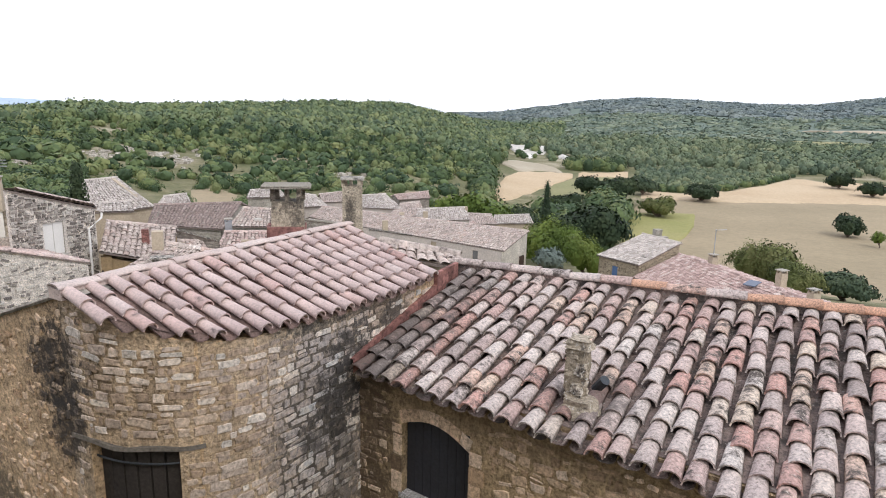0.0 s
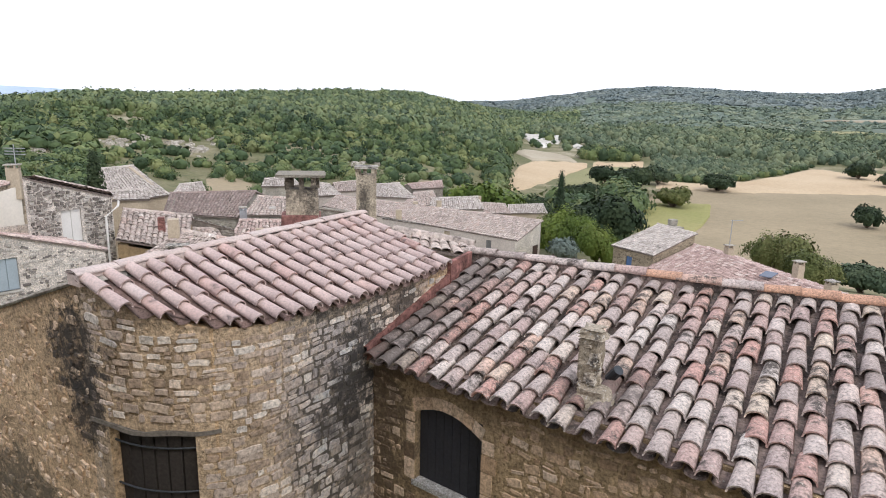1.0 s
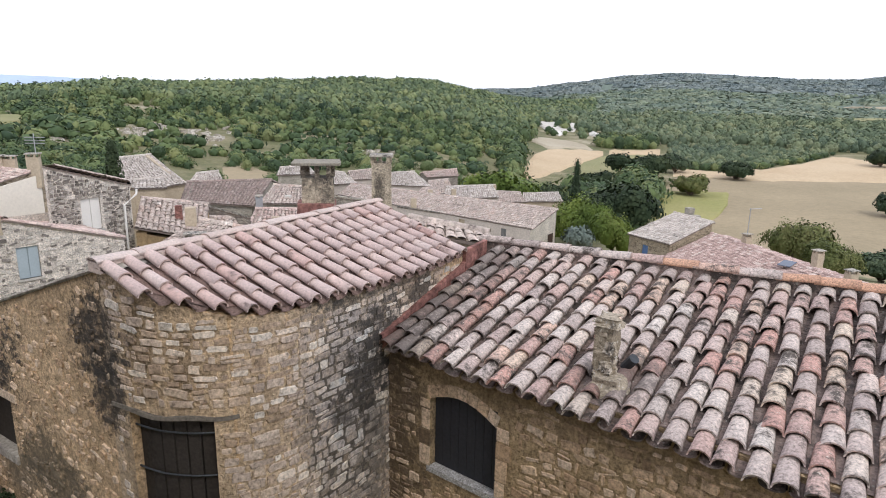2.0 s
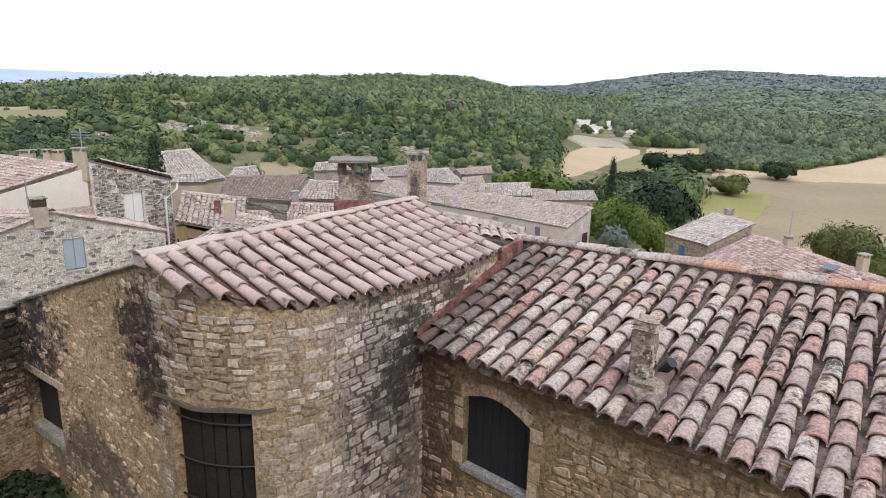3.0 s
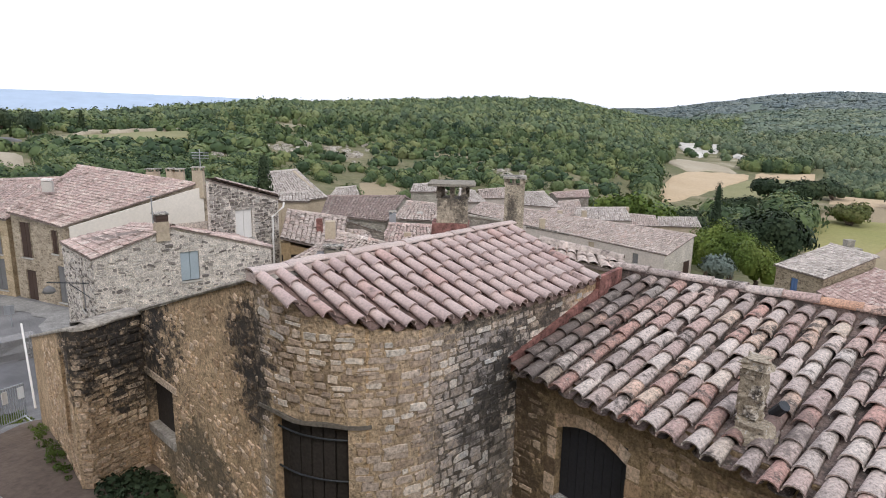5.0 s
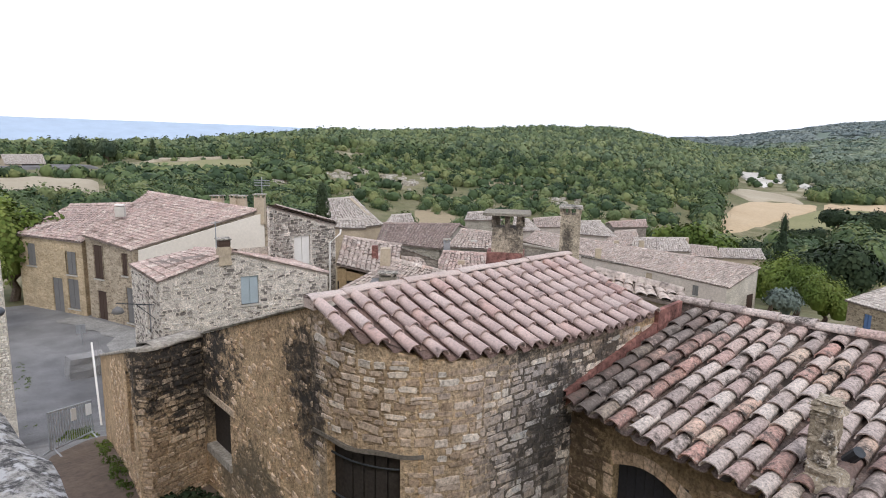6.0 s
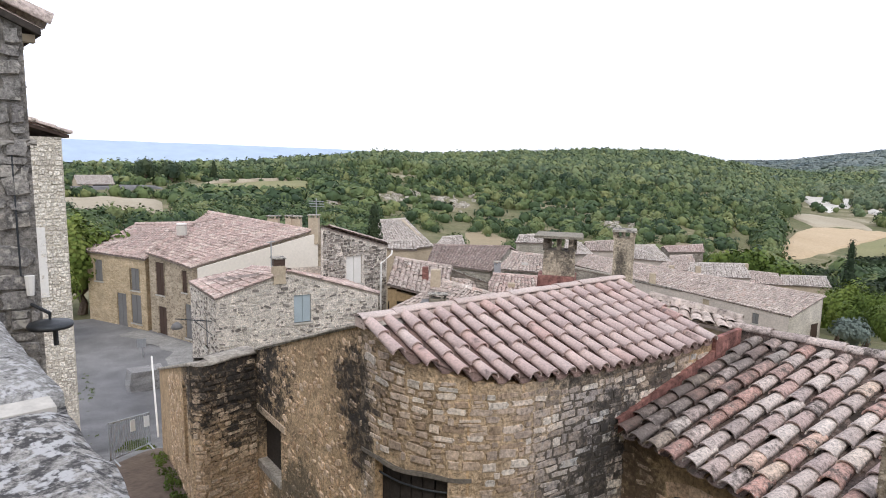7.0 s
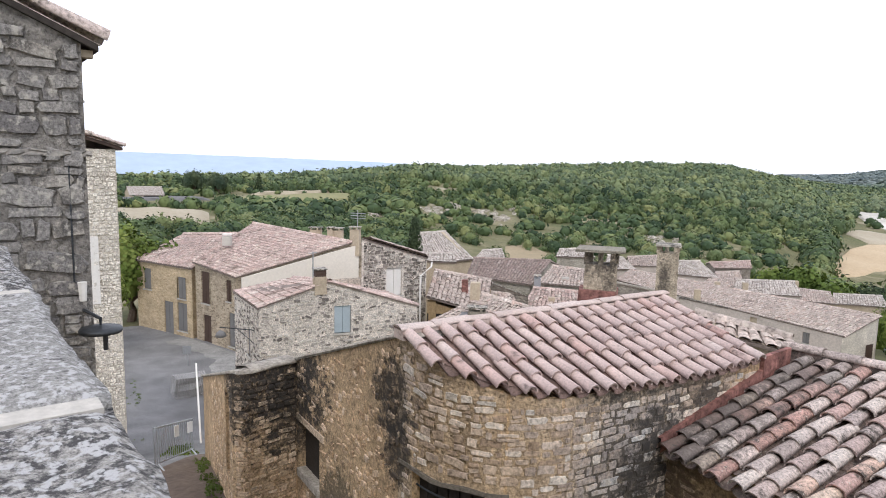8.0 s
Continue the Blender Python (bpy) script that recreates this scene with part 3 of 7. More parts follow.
ROCKY = ((28.4, 168, 1.2, 16), (23.6, 176, 1.6, 20), (22.0, 168, 0.9, 12), (33.5, 150, 1.2, 14), (8.6, 150, 1.8, 14), (26.0, 184, 0.8, 12), (20.6, 190, 0.7, 14))
M_ROCK = varied("limestone_rock", [(0, (0.28, 0.25, 0.20)), (0.5, (0.40, 0.365, 0.305)), (1, (0.52, 0.48, 0.42))], True, 3.0, 0.6, (0.2, 0.18, 0.14), (0.5, 0.7))
rng_r = random.Random(17)
g = Geo()
for a, r, w, d in ROCKY:
    for k in range(34):
        p = polar(a + rng_r.gauss(0, w * 0.5), r + rng_r.gauss(0, d * 0.4))
        z, sz = ground_z(p.x, p.y), rng_r.uniform(0.35, 1.2)
        g.block(p.x, p.y, z - 0.6, z + sz * 0.5, sz * 1.6, sz * 1.2, rng_r.uniform(0, 90), 0.6, sz * 0.12)
tagged(part("rock_outcrop", g, M_ROCK, None, "pale limestone rocks breaking through the scrub"), category="rocks", kind="stuff")

# blue range beyond the hill; its haze is painted as a pale blue base colour
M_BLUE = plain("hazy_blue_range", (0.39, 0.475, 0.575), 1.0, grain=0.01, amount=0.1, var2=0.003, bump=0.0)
vs, fs = [], []
for k in range(61):
    a = 28 + k
    el = float(np.interp(a, [28, 35, 46, 54, 70, 90], [0.2, 0.42, 0.62, 0.74, 0.6, 0.3])) + 0.03 * noise.noise(Vector((a * 0.5, 0, 0)))
    for r, z in ((3900, -60), (4400, 8.5 + 4400 * math.tan(radians(el))), (4650, -60)):
        p = polar(a, r, z)
        vs.append(tuple(p))
for k in range(60):
    for q in (0, 1):
        fs.append((3 * k + q, 3 * k + q + 1, 3 * k + 4 + q, 3 * k + 3 + q))
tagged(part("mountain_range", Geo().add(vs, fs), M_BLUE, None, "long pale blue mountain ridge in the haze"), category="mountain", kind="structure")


# ---- woods ----
def leaf_mat(name, stops, tinted=False, gloss=0.6):
    """Foliage; the trees of a wood differ from one another by their own "tint"."""
    m, nt, b = nodes_of(name, gloss)
    rnd = random_of(nt, True)
    big = noise_node(nt, 0.02 if tinted else 0.045, 4, 0.6)
    tree = noise_node(nt, 0.22, 3, 0.6)
    if tinted:
        own = nt.nodes.new("ShaderNodeAttribute")
        own.attribute_name = "tint"
        fac = maths(nt, 'ADD', maths(nt, 'MULTIPLY', own.outputs["Fac"], 0.66), maths(nt, 'ADD', maths(nt, 'MULTIPLY', rnd, 0.12), maths(nt, 'MULTIPLY', tree, 0.22)))
        stops = [(p, c) for p, (_, c) in zip((0.12, 0.40, 0.64, 0.92), stops)]
    else:
        fac = maths(nt, 'ADD', maths(nt, 'MULTIPLY', rnd, 0.16), maths(nt, 'MULTIPLY', tree, 0.84))
    c = ramp(nt, fac, stops)
    c = mix(nt, 0.6, c, ramp(nt, big, [(0.34, (0.62, 0.70, 0.72)), (0.66, (1.4, 1.28, 1.05))]), 'MULTIPLY')
    b.inputs["Specular IOR Level"].default_value = 0.08
    nt.links.new(c, b.inputs["Base Color"])
    return m


M_WOOD = leaf_mat("mixed_wood_foliage", [(0, (0.034, 0.057, 0.034)), (0, (0.066, 0.10, 0.05)), (0, (0.12, 0.16, 0.07)), (0, (0.21, 0.225, 0.105))], True)
# pine green, lightened for the sun and haze on the upper slope
M_HAZED_PINE = leaf_mat("hazed_pine_foliage", [(0, (0.07, 0.10, 0.068)), (0, (0.11, 0.15, 0.085)), (0, (0.16, 0.20, 0.10)), (0, (0.22, 0.245, 0.13))], True)
# first step of painted haze between the near and the far foliage
M_MID = leaf_mat("hazed_valley_foliage", [(0, (0.075, 0.105, 0.07)), (0, (0.12, 0.155, 0.10)), (0, (0.165, 0.20, 0.12)), (0, (0.22, 0.235, 0.145))], True)
# distance haze is painted into these two: paler and bluer leaf colours
M_UPPER = leaf_mat("hazed_upper_foliage", [(0, (0.105, 0.14, 0.118)), (0, (0.138, 0.175, 0.14)), (0, (0.17, 0.208, 0.155)), (0, (0.21, 0.23, 0.17))], True)
M_FAR = leaf_mat("hazed_far_foliage", [(0, (0.14, 0.172, 0.18)), (0, (0.16, 0.192, 0.194)), (0, (0.175, 0.207, 0.204)), (0, (0.19, 0.222, 0.21))], True)
M_OLIVE = leaf_mat("olive_foliage", [(0.3, (0.13, 0.165, 0.155)), (0.5, (0.155, 0.19, 0.17)), (0.7, (0.185, 0.218, 0.185))])
M_LEAF = leaf_mat("broad_leaf_foliage", [(0.3, (0.05, 0.08, 0.02)), (0.5, (0.105, 0.15, 0.035)), (0.7, (0.17, 0.20, 0.055))])
M_DARKLEAF = leaf_mat("dark_oak_foliage", [(0.3, (0.02, 0.033, 0.019)), (0.5, (0.034, 0.051, 0.028)), (0.7, (0.055, 0.073, 0.037))])
M_DULL = leaf_mat("dull_green_foliage", [(0.3, (0.055, 0.072, 0.028)), (0.5, (0.10, 0.118, 0.045)), (0.7, (0.155, 0.155, 0.07))])
M_CEDAR = leaf_mat("cedar_foliage", [(0.3, (0.04, 0.065, 0.045)), (0.5, (0.065, 0.09, 0.055)), (0.7, (0.10, 0.125, 0.07))])
M_BARK = plain("bark", (0.16, 0.12, 0.09), 0.95, grain=12, amount=0.5, bump=0.8, dist=0.03)

def crowns(specs, quads, leaf, seed, core=True, ruffle=0.26, girth=1.0):
    """Leafy crowns: for each (x, y, z, half width, height) a dark core and many small outward leaf clumps. Vertices and quads."""
    rng = np.random.default_rng(seed)
    n = len(specs)
    sp = np.array(specs, float)
    u = rng.normal(size=(n, quads, 3))
    u /= np.linalg.norm(u, axis=2, keepdims=True)
    u[:, :, 2] = np.abs(u[:, :, 2]) * 1.25 - 0.3
    lump = 1 + 0.28 * np.sin(u[:, :, 0] * 5 + sp[:, None, 0]) * np.sin(u[:, :, 1] * 5 + sp[:, None, 1])
    rr = rng.uniform(0.72, 1.08, (n, quads)) * lump
    half = np.stack([sp[:, 3], sp[:, 3], sp[:, 4] * 0.62], 1)
    c = sp[:, None, :3] + np.array([0, 0, 1.0]) * (sp[:, None, 4:5] * 0.42) + u * rr[:, :, None] * half[:, None, :]
    nrm = u + rng.normal(0, ruffle, u.shape)
    nrm /= np.linalg.norm(nrm, axis=2, keepdims=True)
    t = np.cross(nrm, rng.normal(size=u.shape))
    t /= np.linalg.norm(t, axis=2, keepdims=True)
    s = np.cross(nrm, t)
    size = rng.uniform(0.6, 1.3, (n, quads, 1)) * leaf * sp[:, None, 3:4]
    qv = np.stack([c - t * size - s * size * 0.7, c + t * size * 0.8 - s * size, c + t * size + s * size * 0.8, c - t * size * 0.7 + s * size], 2)
    v = qv.reshape(-1, 3)
    f = np.arange(len(v)).reshape(-1, 4)
    if core:
        k = np.arange(6) / 6 * 2 * np.pi
        ring = np.stack([np.cos(k), np.sin(k)], 1)
        vv = []
        for zz, w in ((0.0, 0.36), (0.4, 0.6), (0.72, 0.46), (0.92, 0.08)):
            vv.append(np.concatenate([ring * w * girth, np.full((6, 1), zz)], 1))
        vv = np.concatenate(vv)
        cv = sp[:, None, :3] + vv[None] * np.stack([sp[:, 3], sp[:, 3], sp[:, 4]], 1)[:, None, :]
        ff = np.array([[a * 6 + i, a * 6 + (i + 1) % 6, a * 6 + 6 + (i + 1) % 6, a * 6 + 6 + i] for a in range(3) for i in range(6)])
        cf = (ff[None] + (np.arange(n) * 24)[:, None, None]).reshape(-1, 4) + len(v)
        v, f = np.concatenate([v, cv.reshape(-1, 3)]), np.concatenate([f, cf])
    return v, f


def wood_mesh(name, groups):
    """One mesh of many trees. groups: (specs, leaf clumps, their size, seed, ruffle, girth of the core)."""
    vs, fs, ts, n = [], [], [], 0
    for specs, quads, leaf, seed, ruffle, girth in groups:
        v, f = crowns(specs, quads, leaf, seed, True, ruffle, girth)
        own = np.random.default_rng(seed + 900).random(len(specs))
        vs.append(v)
        fs.append(f + n)
        ts += [np.repeat(own, quads * 4), np.repeat(own, 24)]
        n += len(v)
    me = mesh_np(name, np.concatenate(vs), np.concatenate(fs), True)
    me.attributes.new("tint", 'FLOAT', 'POINT').data.foreach_set("value", np.concatenate(ts).astype(np.float32))
    return me


def reach(s):
    return math.hypot(s[0], s[1])


OPEN = [(-44, -15.3, 84, 206), (-44, -22, 200, 224), (-44, -24.8, 214, 288), (-11.5, -4, 146, 262), (-16.3, -8.2, 172, 270), (-10.6, -4.6, 240, 302), (-8.9, -5.3, 300, 440), (-11.4, -9.3, 282, 352), (46.5, 58, 112, 150), (18.2, 21.4, 109, 119), (46.5, 58, 156, 190), (35.5, 47, 166, 200), (-33, -27, 480, 560), (-40, -28, 630, 706)]
for a, r, w, d in ((28.4, 168, 1.2, 16), (23.6, 176, 1.3, 18), (22.0, 168, 0.7, 12), (33.5, 150, 1.0, 12), (8.6, 150, 1.6, 12), (26.0, 184, 0.7, 10)):
    OPEN.append((a - w, a + w, r - d * 0.9, r + d * 0.5))


def is_open(az, r):
    return any(a <= az <= b and c <= r <= d for a, b, c, d in OPEN)


rng_w = random.Random(7)


def scatter(count, az0, az1, r0, r1, keep):
    out = []
    while len(out) < count:
        az = rng_w.uniform(az0, az1)
        r = math.sqrt(rng_w.uniform(r0 * r0, r1 * r1))
        if is_open(az, r) or not keep(az, r):
            continue
        out.append((az, r))
    return out


def hillside(az, r):
    """Woods thicken up the hill; the foot is scrub with gaps."""
    if az < -9:
        return r > 300
    if r > near_ridge(az)[1] * 1.12:
        return False
    if az > 33 and r < 205 and rng_w.random() > 0.1:
        return False
    d = noise.noise(Vector((az * 0.35, r / 28.0, 3.3))) + 0.35 * noise.noise(Vector((az * 1.1, r / 9.0, 1.3)))
    return d > lerp(0.55, -0.5, smooth01((r - 120) / 150))


specs = []
for az, r in scatter(9000, -10, 62, 112, 720, hillside):
    p = polar(az, r)
    h = rng_w.uniform(2.2, 4.6) * (0.75 + 0.25 * smooth01((r - 120) / 120)) * (1 + 0.35 * smooth01((r - 330) / 200))
    specs.append((p.x, p.y, ground_z(p.x, p.y) - 0.4, h * rng_w.uniform(0.48, 0.72), h * rng_w.choice((0.75, 0.9, 1.0, 1.1))))
part_a, part_b, part_c = ([s for s in specs if lo <= reach(s) < hi] for lo, hi in ((0, 175), (175, 250), (250, 900)))
tagged(part("hillside_trees", wood_mesh("hillside_trees", [(part_a, 110, 0.095, 10, 0.32, 0.95), (part_b, 70, 0.12, 16, 0.3, 1.0)]), M_WOOD, None, "scattered pines and oaks on the lower slope"), category="trees", kind="stuff")
tagged(part("hillside_wood", wood_mesh("hillside_wood", [(part_c, 24, 0.185, 11, 0.26, 1.1)]), M_HAZED_PINE, None, "dense mixed pine and oak wood covering the hill"), category="wood", kind="stuff")
specs = []
for az, r in scatter(2100, -6, 62, 100, 240, lambda a, r: noise.noise(Vector((a * 0.5, r / 16.0, 8.3))) > -0.15):
    p = polar(az, r)
    h = rng_w.uniform(1.0, 2.6)
    specs.append((p.x, p.y, ground_z(p.x, p.y) - 0.2, h * rng_w.uniform(0.6, 1.0), h))
for az, r in scatter(900, 30, 62, 78, 200, lambda a, r: noise.noise(Vector((a * 0.4, r / 14.0, 2.3))) > -0.3):
    p = polar(az, r)
    h = rng_w.uniform(1.2, 3.2)
    specs.append((p.x, p.y, ground_z(p.x, p.y) - 0.2, h * rng_w.uniform(0.6, 1.0), h))
for k in range(24):
    p = polar(rng_w.gauss(-7.2, 1.2), rng_w.uniform(305, 470))
    h = rng_w.uniform(1.5, 4.0)
    specs.append((p.x, p.y, ground_z(p.x, p.y) + 0.2, h * rng_w.uniform(0.6, 0.9), h))
tagged(part("scrub", wood_mesh("scrub", [([s for s in specs if reach(s) <= 135], 150, 0.07, 12, 0.3, 1.0), ([s for s in specs if reach(s) > 135], 22, 0.19, 17, 0.2, 1.2)]), M_WOOD, None, "low green garrigue scrub on the hill's foot"), category="shrubs", kind="stuff")
specs = []
for az, r in scatter(2600, -48, -6, 262, 500, lambda a, r: r > 296 or (a > -15.5 and noise.noise(Vector((a * 0.5, r / 30, 0))) > -0.1)):
    p = polar(az, r)
    h = rng_w.uniform(2.4, 5.4) * (1 + 0.4 * smooth01((r - 300) / 200))
    specs.append((p.x, p.y, ground_z(p.x, p.y) - 0.4, h * rng_w.uniform(0.5, 0.75), h))
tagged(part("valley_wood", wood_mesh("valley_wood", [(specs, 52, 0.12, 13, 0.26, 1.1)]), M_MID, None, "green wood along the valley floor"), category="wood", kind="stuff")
specs = []
for row in range(13):
    for k in range(60):
        az, r = -16.4 - k * 0.19 + rng_w.gauss(0, 0.04), 213 + row * 6.5 + rng_w.gauss(0, 1.2)
        edge = float(np.interp(az, [-28.1, -26.1, -23.4, -20, -16.4], [284, 252, 225, 212, 211]))
        if r < edge + 2 or rng_w.random() < 0.12:
            continue
        p = polar(az, r)
        h = rng_w.uniform(1.3, 2.9)
        specs.append((p.x, p.y, ground_z(p.x, p.y) - 0.2, h * rng_w.uniform(0.5, 0.75), h))
tagged(part("orchard", wood_mesh("orchard", [(specs, 60, 0.11, 18, 0.2, 1.2)]), M_MID, None, "rows of low orchard trees behind the stubble field"), category="trees", kind="stuff")
specs = []
for az, r in scatter(330, -27, -3, 108, 300, lambda a, r: noise.noise(Vector((a * 0.8, r / 22.0, 5.0))) > 0.0 and a > -16.2):
    p = polar(az, r)
    h = rng_w.uniform(3.0, 6.0)
    specs.append((p.x, p.y, ground_z(p.x, p.y) - 0.4, h * rng_w.uniform(0.5, 0.75), h))
for k in range(70):
    az = rng_w.uniform(-28.2, -16.2)
    p = polar(az, float(np.interp(az, [-28.1, -26.1, -23.4, -20, -16.4], [284, 252, 226, 213, 211])) + rng_w.gauss(0, 1.0))
    h = rng_w.uniform(1.0, 2.6)
    specs.append((p.x, p.y, ground_z(p.x, p.y) - 0.2, h * rng_w.uniform(0.7, 1.0), h))
tagged(part("hedgerow_trees", wood_mesh("hedgerow_trees", [(specs, 130, 0.085, 15, 0.2, 1.2)]), M_WOOD, None, "hedgerow oaks and bushes between the fields"), category="trees", kind="stuff")
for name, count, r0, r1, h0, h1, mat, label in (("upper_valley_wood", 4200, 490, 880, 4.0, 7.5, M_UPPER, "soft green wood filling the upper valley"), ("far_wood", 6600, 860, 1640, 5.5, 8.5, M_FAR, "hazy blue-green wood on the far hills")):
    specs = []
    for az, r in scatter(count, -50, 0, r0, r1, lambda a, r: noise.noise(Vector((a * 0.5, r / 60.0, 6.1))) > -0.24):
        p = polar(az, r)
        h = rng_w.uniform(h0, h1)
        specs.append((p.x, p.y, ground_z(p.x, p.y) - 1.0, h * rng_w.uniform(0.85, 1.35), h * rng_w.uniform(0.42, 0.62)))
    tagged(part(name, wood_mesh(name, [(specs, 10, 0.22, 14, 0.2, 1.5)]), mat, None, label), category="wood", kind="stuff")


def tree(name, az, r, width, height, mat, label, category, clumps=900, trunk=0.3, leaf=0.07, seed=1, lobes=6, zbase=None):
    """A tree with a tapered trunk, limbs and a crown of leaf clumps in several lobes."""
    rng = random.Random(seed)
    p = polar(az, r)
    z0 = ground_z(p.x, p.y) if zbase is None else zbase
    ob = thing(name, label=label, category=category)
    g = Geo()
    fork = z0 + height * trunk
    g.tube([(p.x, p.y, z0 - 0.3), (p.x + 0.05 * width, p.y, lerp(z0, fork, 0.6)), (p.x, p.y, fork)], [width * 0.05, width * 0.038, width * 0.03], 7)
    sp = []
    for k in range(lobes):
        a = 2 * math.pi * (k + rng.uniform(-0.3, 0.3)) / lobes
        rr = width * rng.uniform(0.16, 0.3) if k else 0
        hh = height * rng.uniform(0.45, 0.66)
        c = Vector((p.x + math.cos(a) * rr, p.y + math.sin(a) * rr, lerp(z0, z0 + height - hh, rng.uniform(0.35, 1.0))))
        g.tube([(p.x, p.y, fork), ((p.x + c.x) / 2, (p.y + c.y) / 2, (fork + c.z + hh * 0.3) / 2 + 0.1), (c.x, c.y, c.z + hh * 0.45)], [width * 0.028, width * 0.018, width * 0.008], 5)
        sp.append((c.x, c.y, c.z, width * rng.uniform(0.2, 0.32), hh))
    part("trunk", g, M_BARK, ob)
    v, f = crowns(sp, clumps * 4 // lobes, leaf * 0.42 / 0.26, seed + 50)
    part("crown", mesh_np("crown", v, f), mat, ob)
    return ob


def cypress(az, r, width, height, label, seed, zbase=None):
    p = polar(az, r)
    z0 = ground_z(p.x, p.y) if zbase is None else zbase
    ob = thing("cypress", label=label, category="tree")
    part("trunk", Geo().tube([(p.x, p.y, z0 - 0.3), (p.x, p.y, z0 + height * 0.5)], [width * 0.12, width * 0.05], 6), M_BARK, ob)
    sp = [(p.x, p.y, z0 + height * t, width * 0.5 * (1 - t) ** 0.6 * (1 if t else 0.8), height * 0.26) for t in (0.02, 0.14, 0.27, 0.4, 0.53, 0.66, 0.78)]
    v, f = crowns(sp, 320, 0.11, seed)
    part("crown", mesh_np("crown", v, f), M_DARKLEAF, ob)
    return ob

# ---- near walls: materials ----
STONE = [(0.0, (0.27, 0.205, 0.15)), (0.2, (0.40, 0.315, 0.245)), (0.45, (0.47, 0.385, 0.31)), (0.62, (0.35, 0.285, 0.235)), (0.82, (0.52, 0.435, 0.36)), (0.94, (0.58, 0.52, 0.45)), (1.0, (0.40, 0.37, 0.33))]
WARM = [(0.0, (0.34, 0.235, 0.145)), (0.3, (0.53, 0.385, 0.255)), (0.6, (0.44, 0.325, 0.215)), (0.85, (0.60, 0.46, 0.33)), (1.0, (0.50, 0.40, 0.30))]
BLACK = (0.045, 0.04, 0.036)
A0, U, P = Vector((-3.64, 5.77, 6.8)), Vector((0.503, 0.864, 0)), Vector((0.864, -0.503, 0))


def tw(s, d, z):
    q = A0 + U * s + P * d
    return Vector((q.x, q.y, z))


def at_tw(s, d, z):
    return tuple(tw(s, d, z))


# dark growth where water runs: beside the corner, at the roof junction, on the buttress
STAINS_AND_SHADE = [(at_tw(0.4, 0.7, 5.6), (1.0, 1.0, 1.5), 0.5, (1.0, 0.92, 0.78, 1)), (at_tw(2.1, 1.45, 5.0), (0.95, 0.8, 2.2), 0.95, (0.74, 0.82, 0.94, 1)),
          # the row's last blotch is stain with the barn corner's shade painted in
          (at_tw(0.1, -0.32, 5.98), (0.50, 0.50, 0.56), 0.95, BLACK), (at_tw(0.1, -0.14, 5.38), (0.32, 0.32, 0.46), 0.92, BLACK), (at_tw(2.45, 1.48, 4.3), (0.4, 0.4, 1.2), 0.7, (0.12, 0.105, 0.09)),
          (at_tw(2.34, 1.47, 5.2), (0.40, 0.46, 0.62), 0.97, BLACK), (at_tw(2.6, 1.5, 5.75), (0.46, 0.5, 0.32), 0.9, BLACK), (at_tw(1.9, 1.45, 4.85), (0.6, 0.3, 0.26), 0.75, BLACK), (at_tw(3.4, 1.5, 5.95), (0.7, 0.3, 0.16), 0.8, BLACK),
          (at_tw(-0.5, -3.3, 5.35), (1.3, 0.8, 1.05), 0.97, BLACK), (at_tw(-0.05, -3.4, 4.9), (0.55, 0.5, 1.1), 0.9, BLACK), (at_tw(0.1, -3.0, 5.3), (0.3, 0.3, 0.6), 0.8, BLACK),
          (at_tw(0.1, -1.7, 3.9), (0.7, 0.9, 0.55), 0.85, (0.10, 0.085, 0.06)), (at_tw(0.1, -2.5, 3.6), (0.5, 0.7, 0.4), 0.75, (0.12, 0.10, 0.07)), (at_tw(0.1, -0.9, 3.5), (0.4, 0.6, 0.5), 0.7, (0.14, 0.115, 0.085))]
# the mortar is darkest in the joints of the weather side
JOINTS = STAINS_AND_SHADE + [(at_tw(2.0, 1.45, 5.0), (1.0, 0.6, 1.7), 0.9, (0.075, 0.066, 0.056)), (at_tw(3.2, 1.5, 6.0), (1.2, 0.5, 0.35), 0.7, (0.09, 0.08, 0.07))]
M_TSTONE = stained_stone("tower_stone", STONE, None, False, STAINS_AND_SHADE)
M_TRUBBLE = stained_stone("tower_rubble", STONE, None, True, STAINS_AND_SHADE)
M_TMORTAR = stained_stone("tower_mortar", None, (0.43, 0.335, 0.235), False, JOINTS)
M_WSTONE = stained_stone("warm_stone", WARM, None, False, STAINS_AND_SHADE)
M_WRUBBLE = stained_stone("warm_rubble", WARM, None, True, STAINS_AND_SHADE)
M_WMORTAR = stained_stone("warm_render", None, (0.48, 0.35, 0.22), False, STAINS_AND_SHADE)
# stain plus painted corner shade beside the tower; darker band along the wall top
RDARKENING = [((-1.05, 7.45, 4.6), (0.75, 0.75, 1.8), 0.85, (0.09, 0.065, 0.045)), ((0.6, 6.3, 5.4), (3.0, 3.0, 0.3), 0.5, (0.12, 0.085, 0.055))]
M_RSTONE = stained_stone("barn_stone", WARM, None, False, RDARKENING)
M_RRUBBLE = stained_stone("barn_rubble", WARM, None, True, RDARKENING)
M_RMORTAR = stained_stone("barn_mortar", None, (0.36, 0.265, 0.155), False, RDARKENING)
M_COPE = varied("lichened_stone", [(0, (0.33, 0.32, 0.30)), (0.5, (0.39, 0.37, 0.34)), (1, (0.44, 0.42, 0.39))], False, 110, 34, (0.085, 0.082, 0.08), (0.44, 0.60), (0.60, 0.59, 0.58), (0.50, 0.62), 46, bump=1.0, dist=0.012)
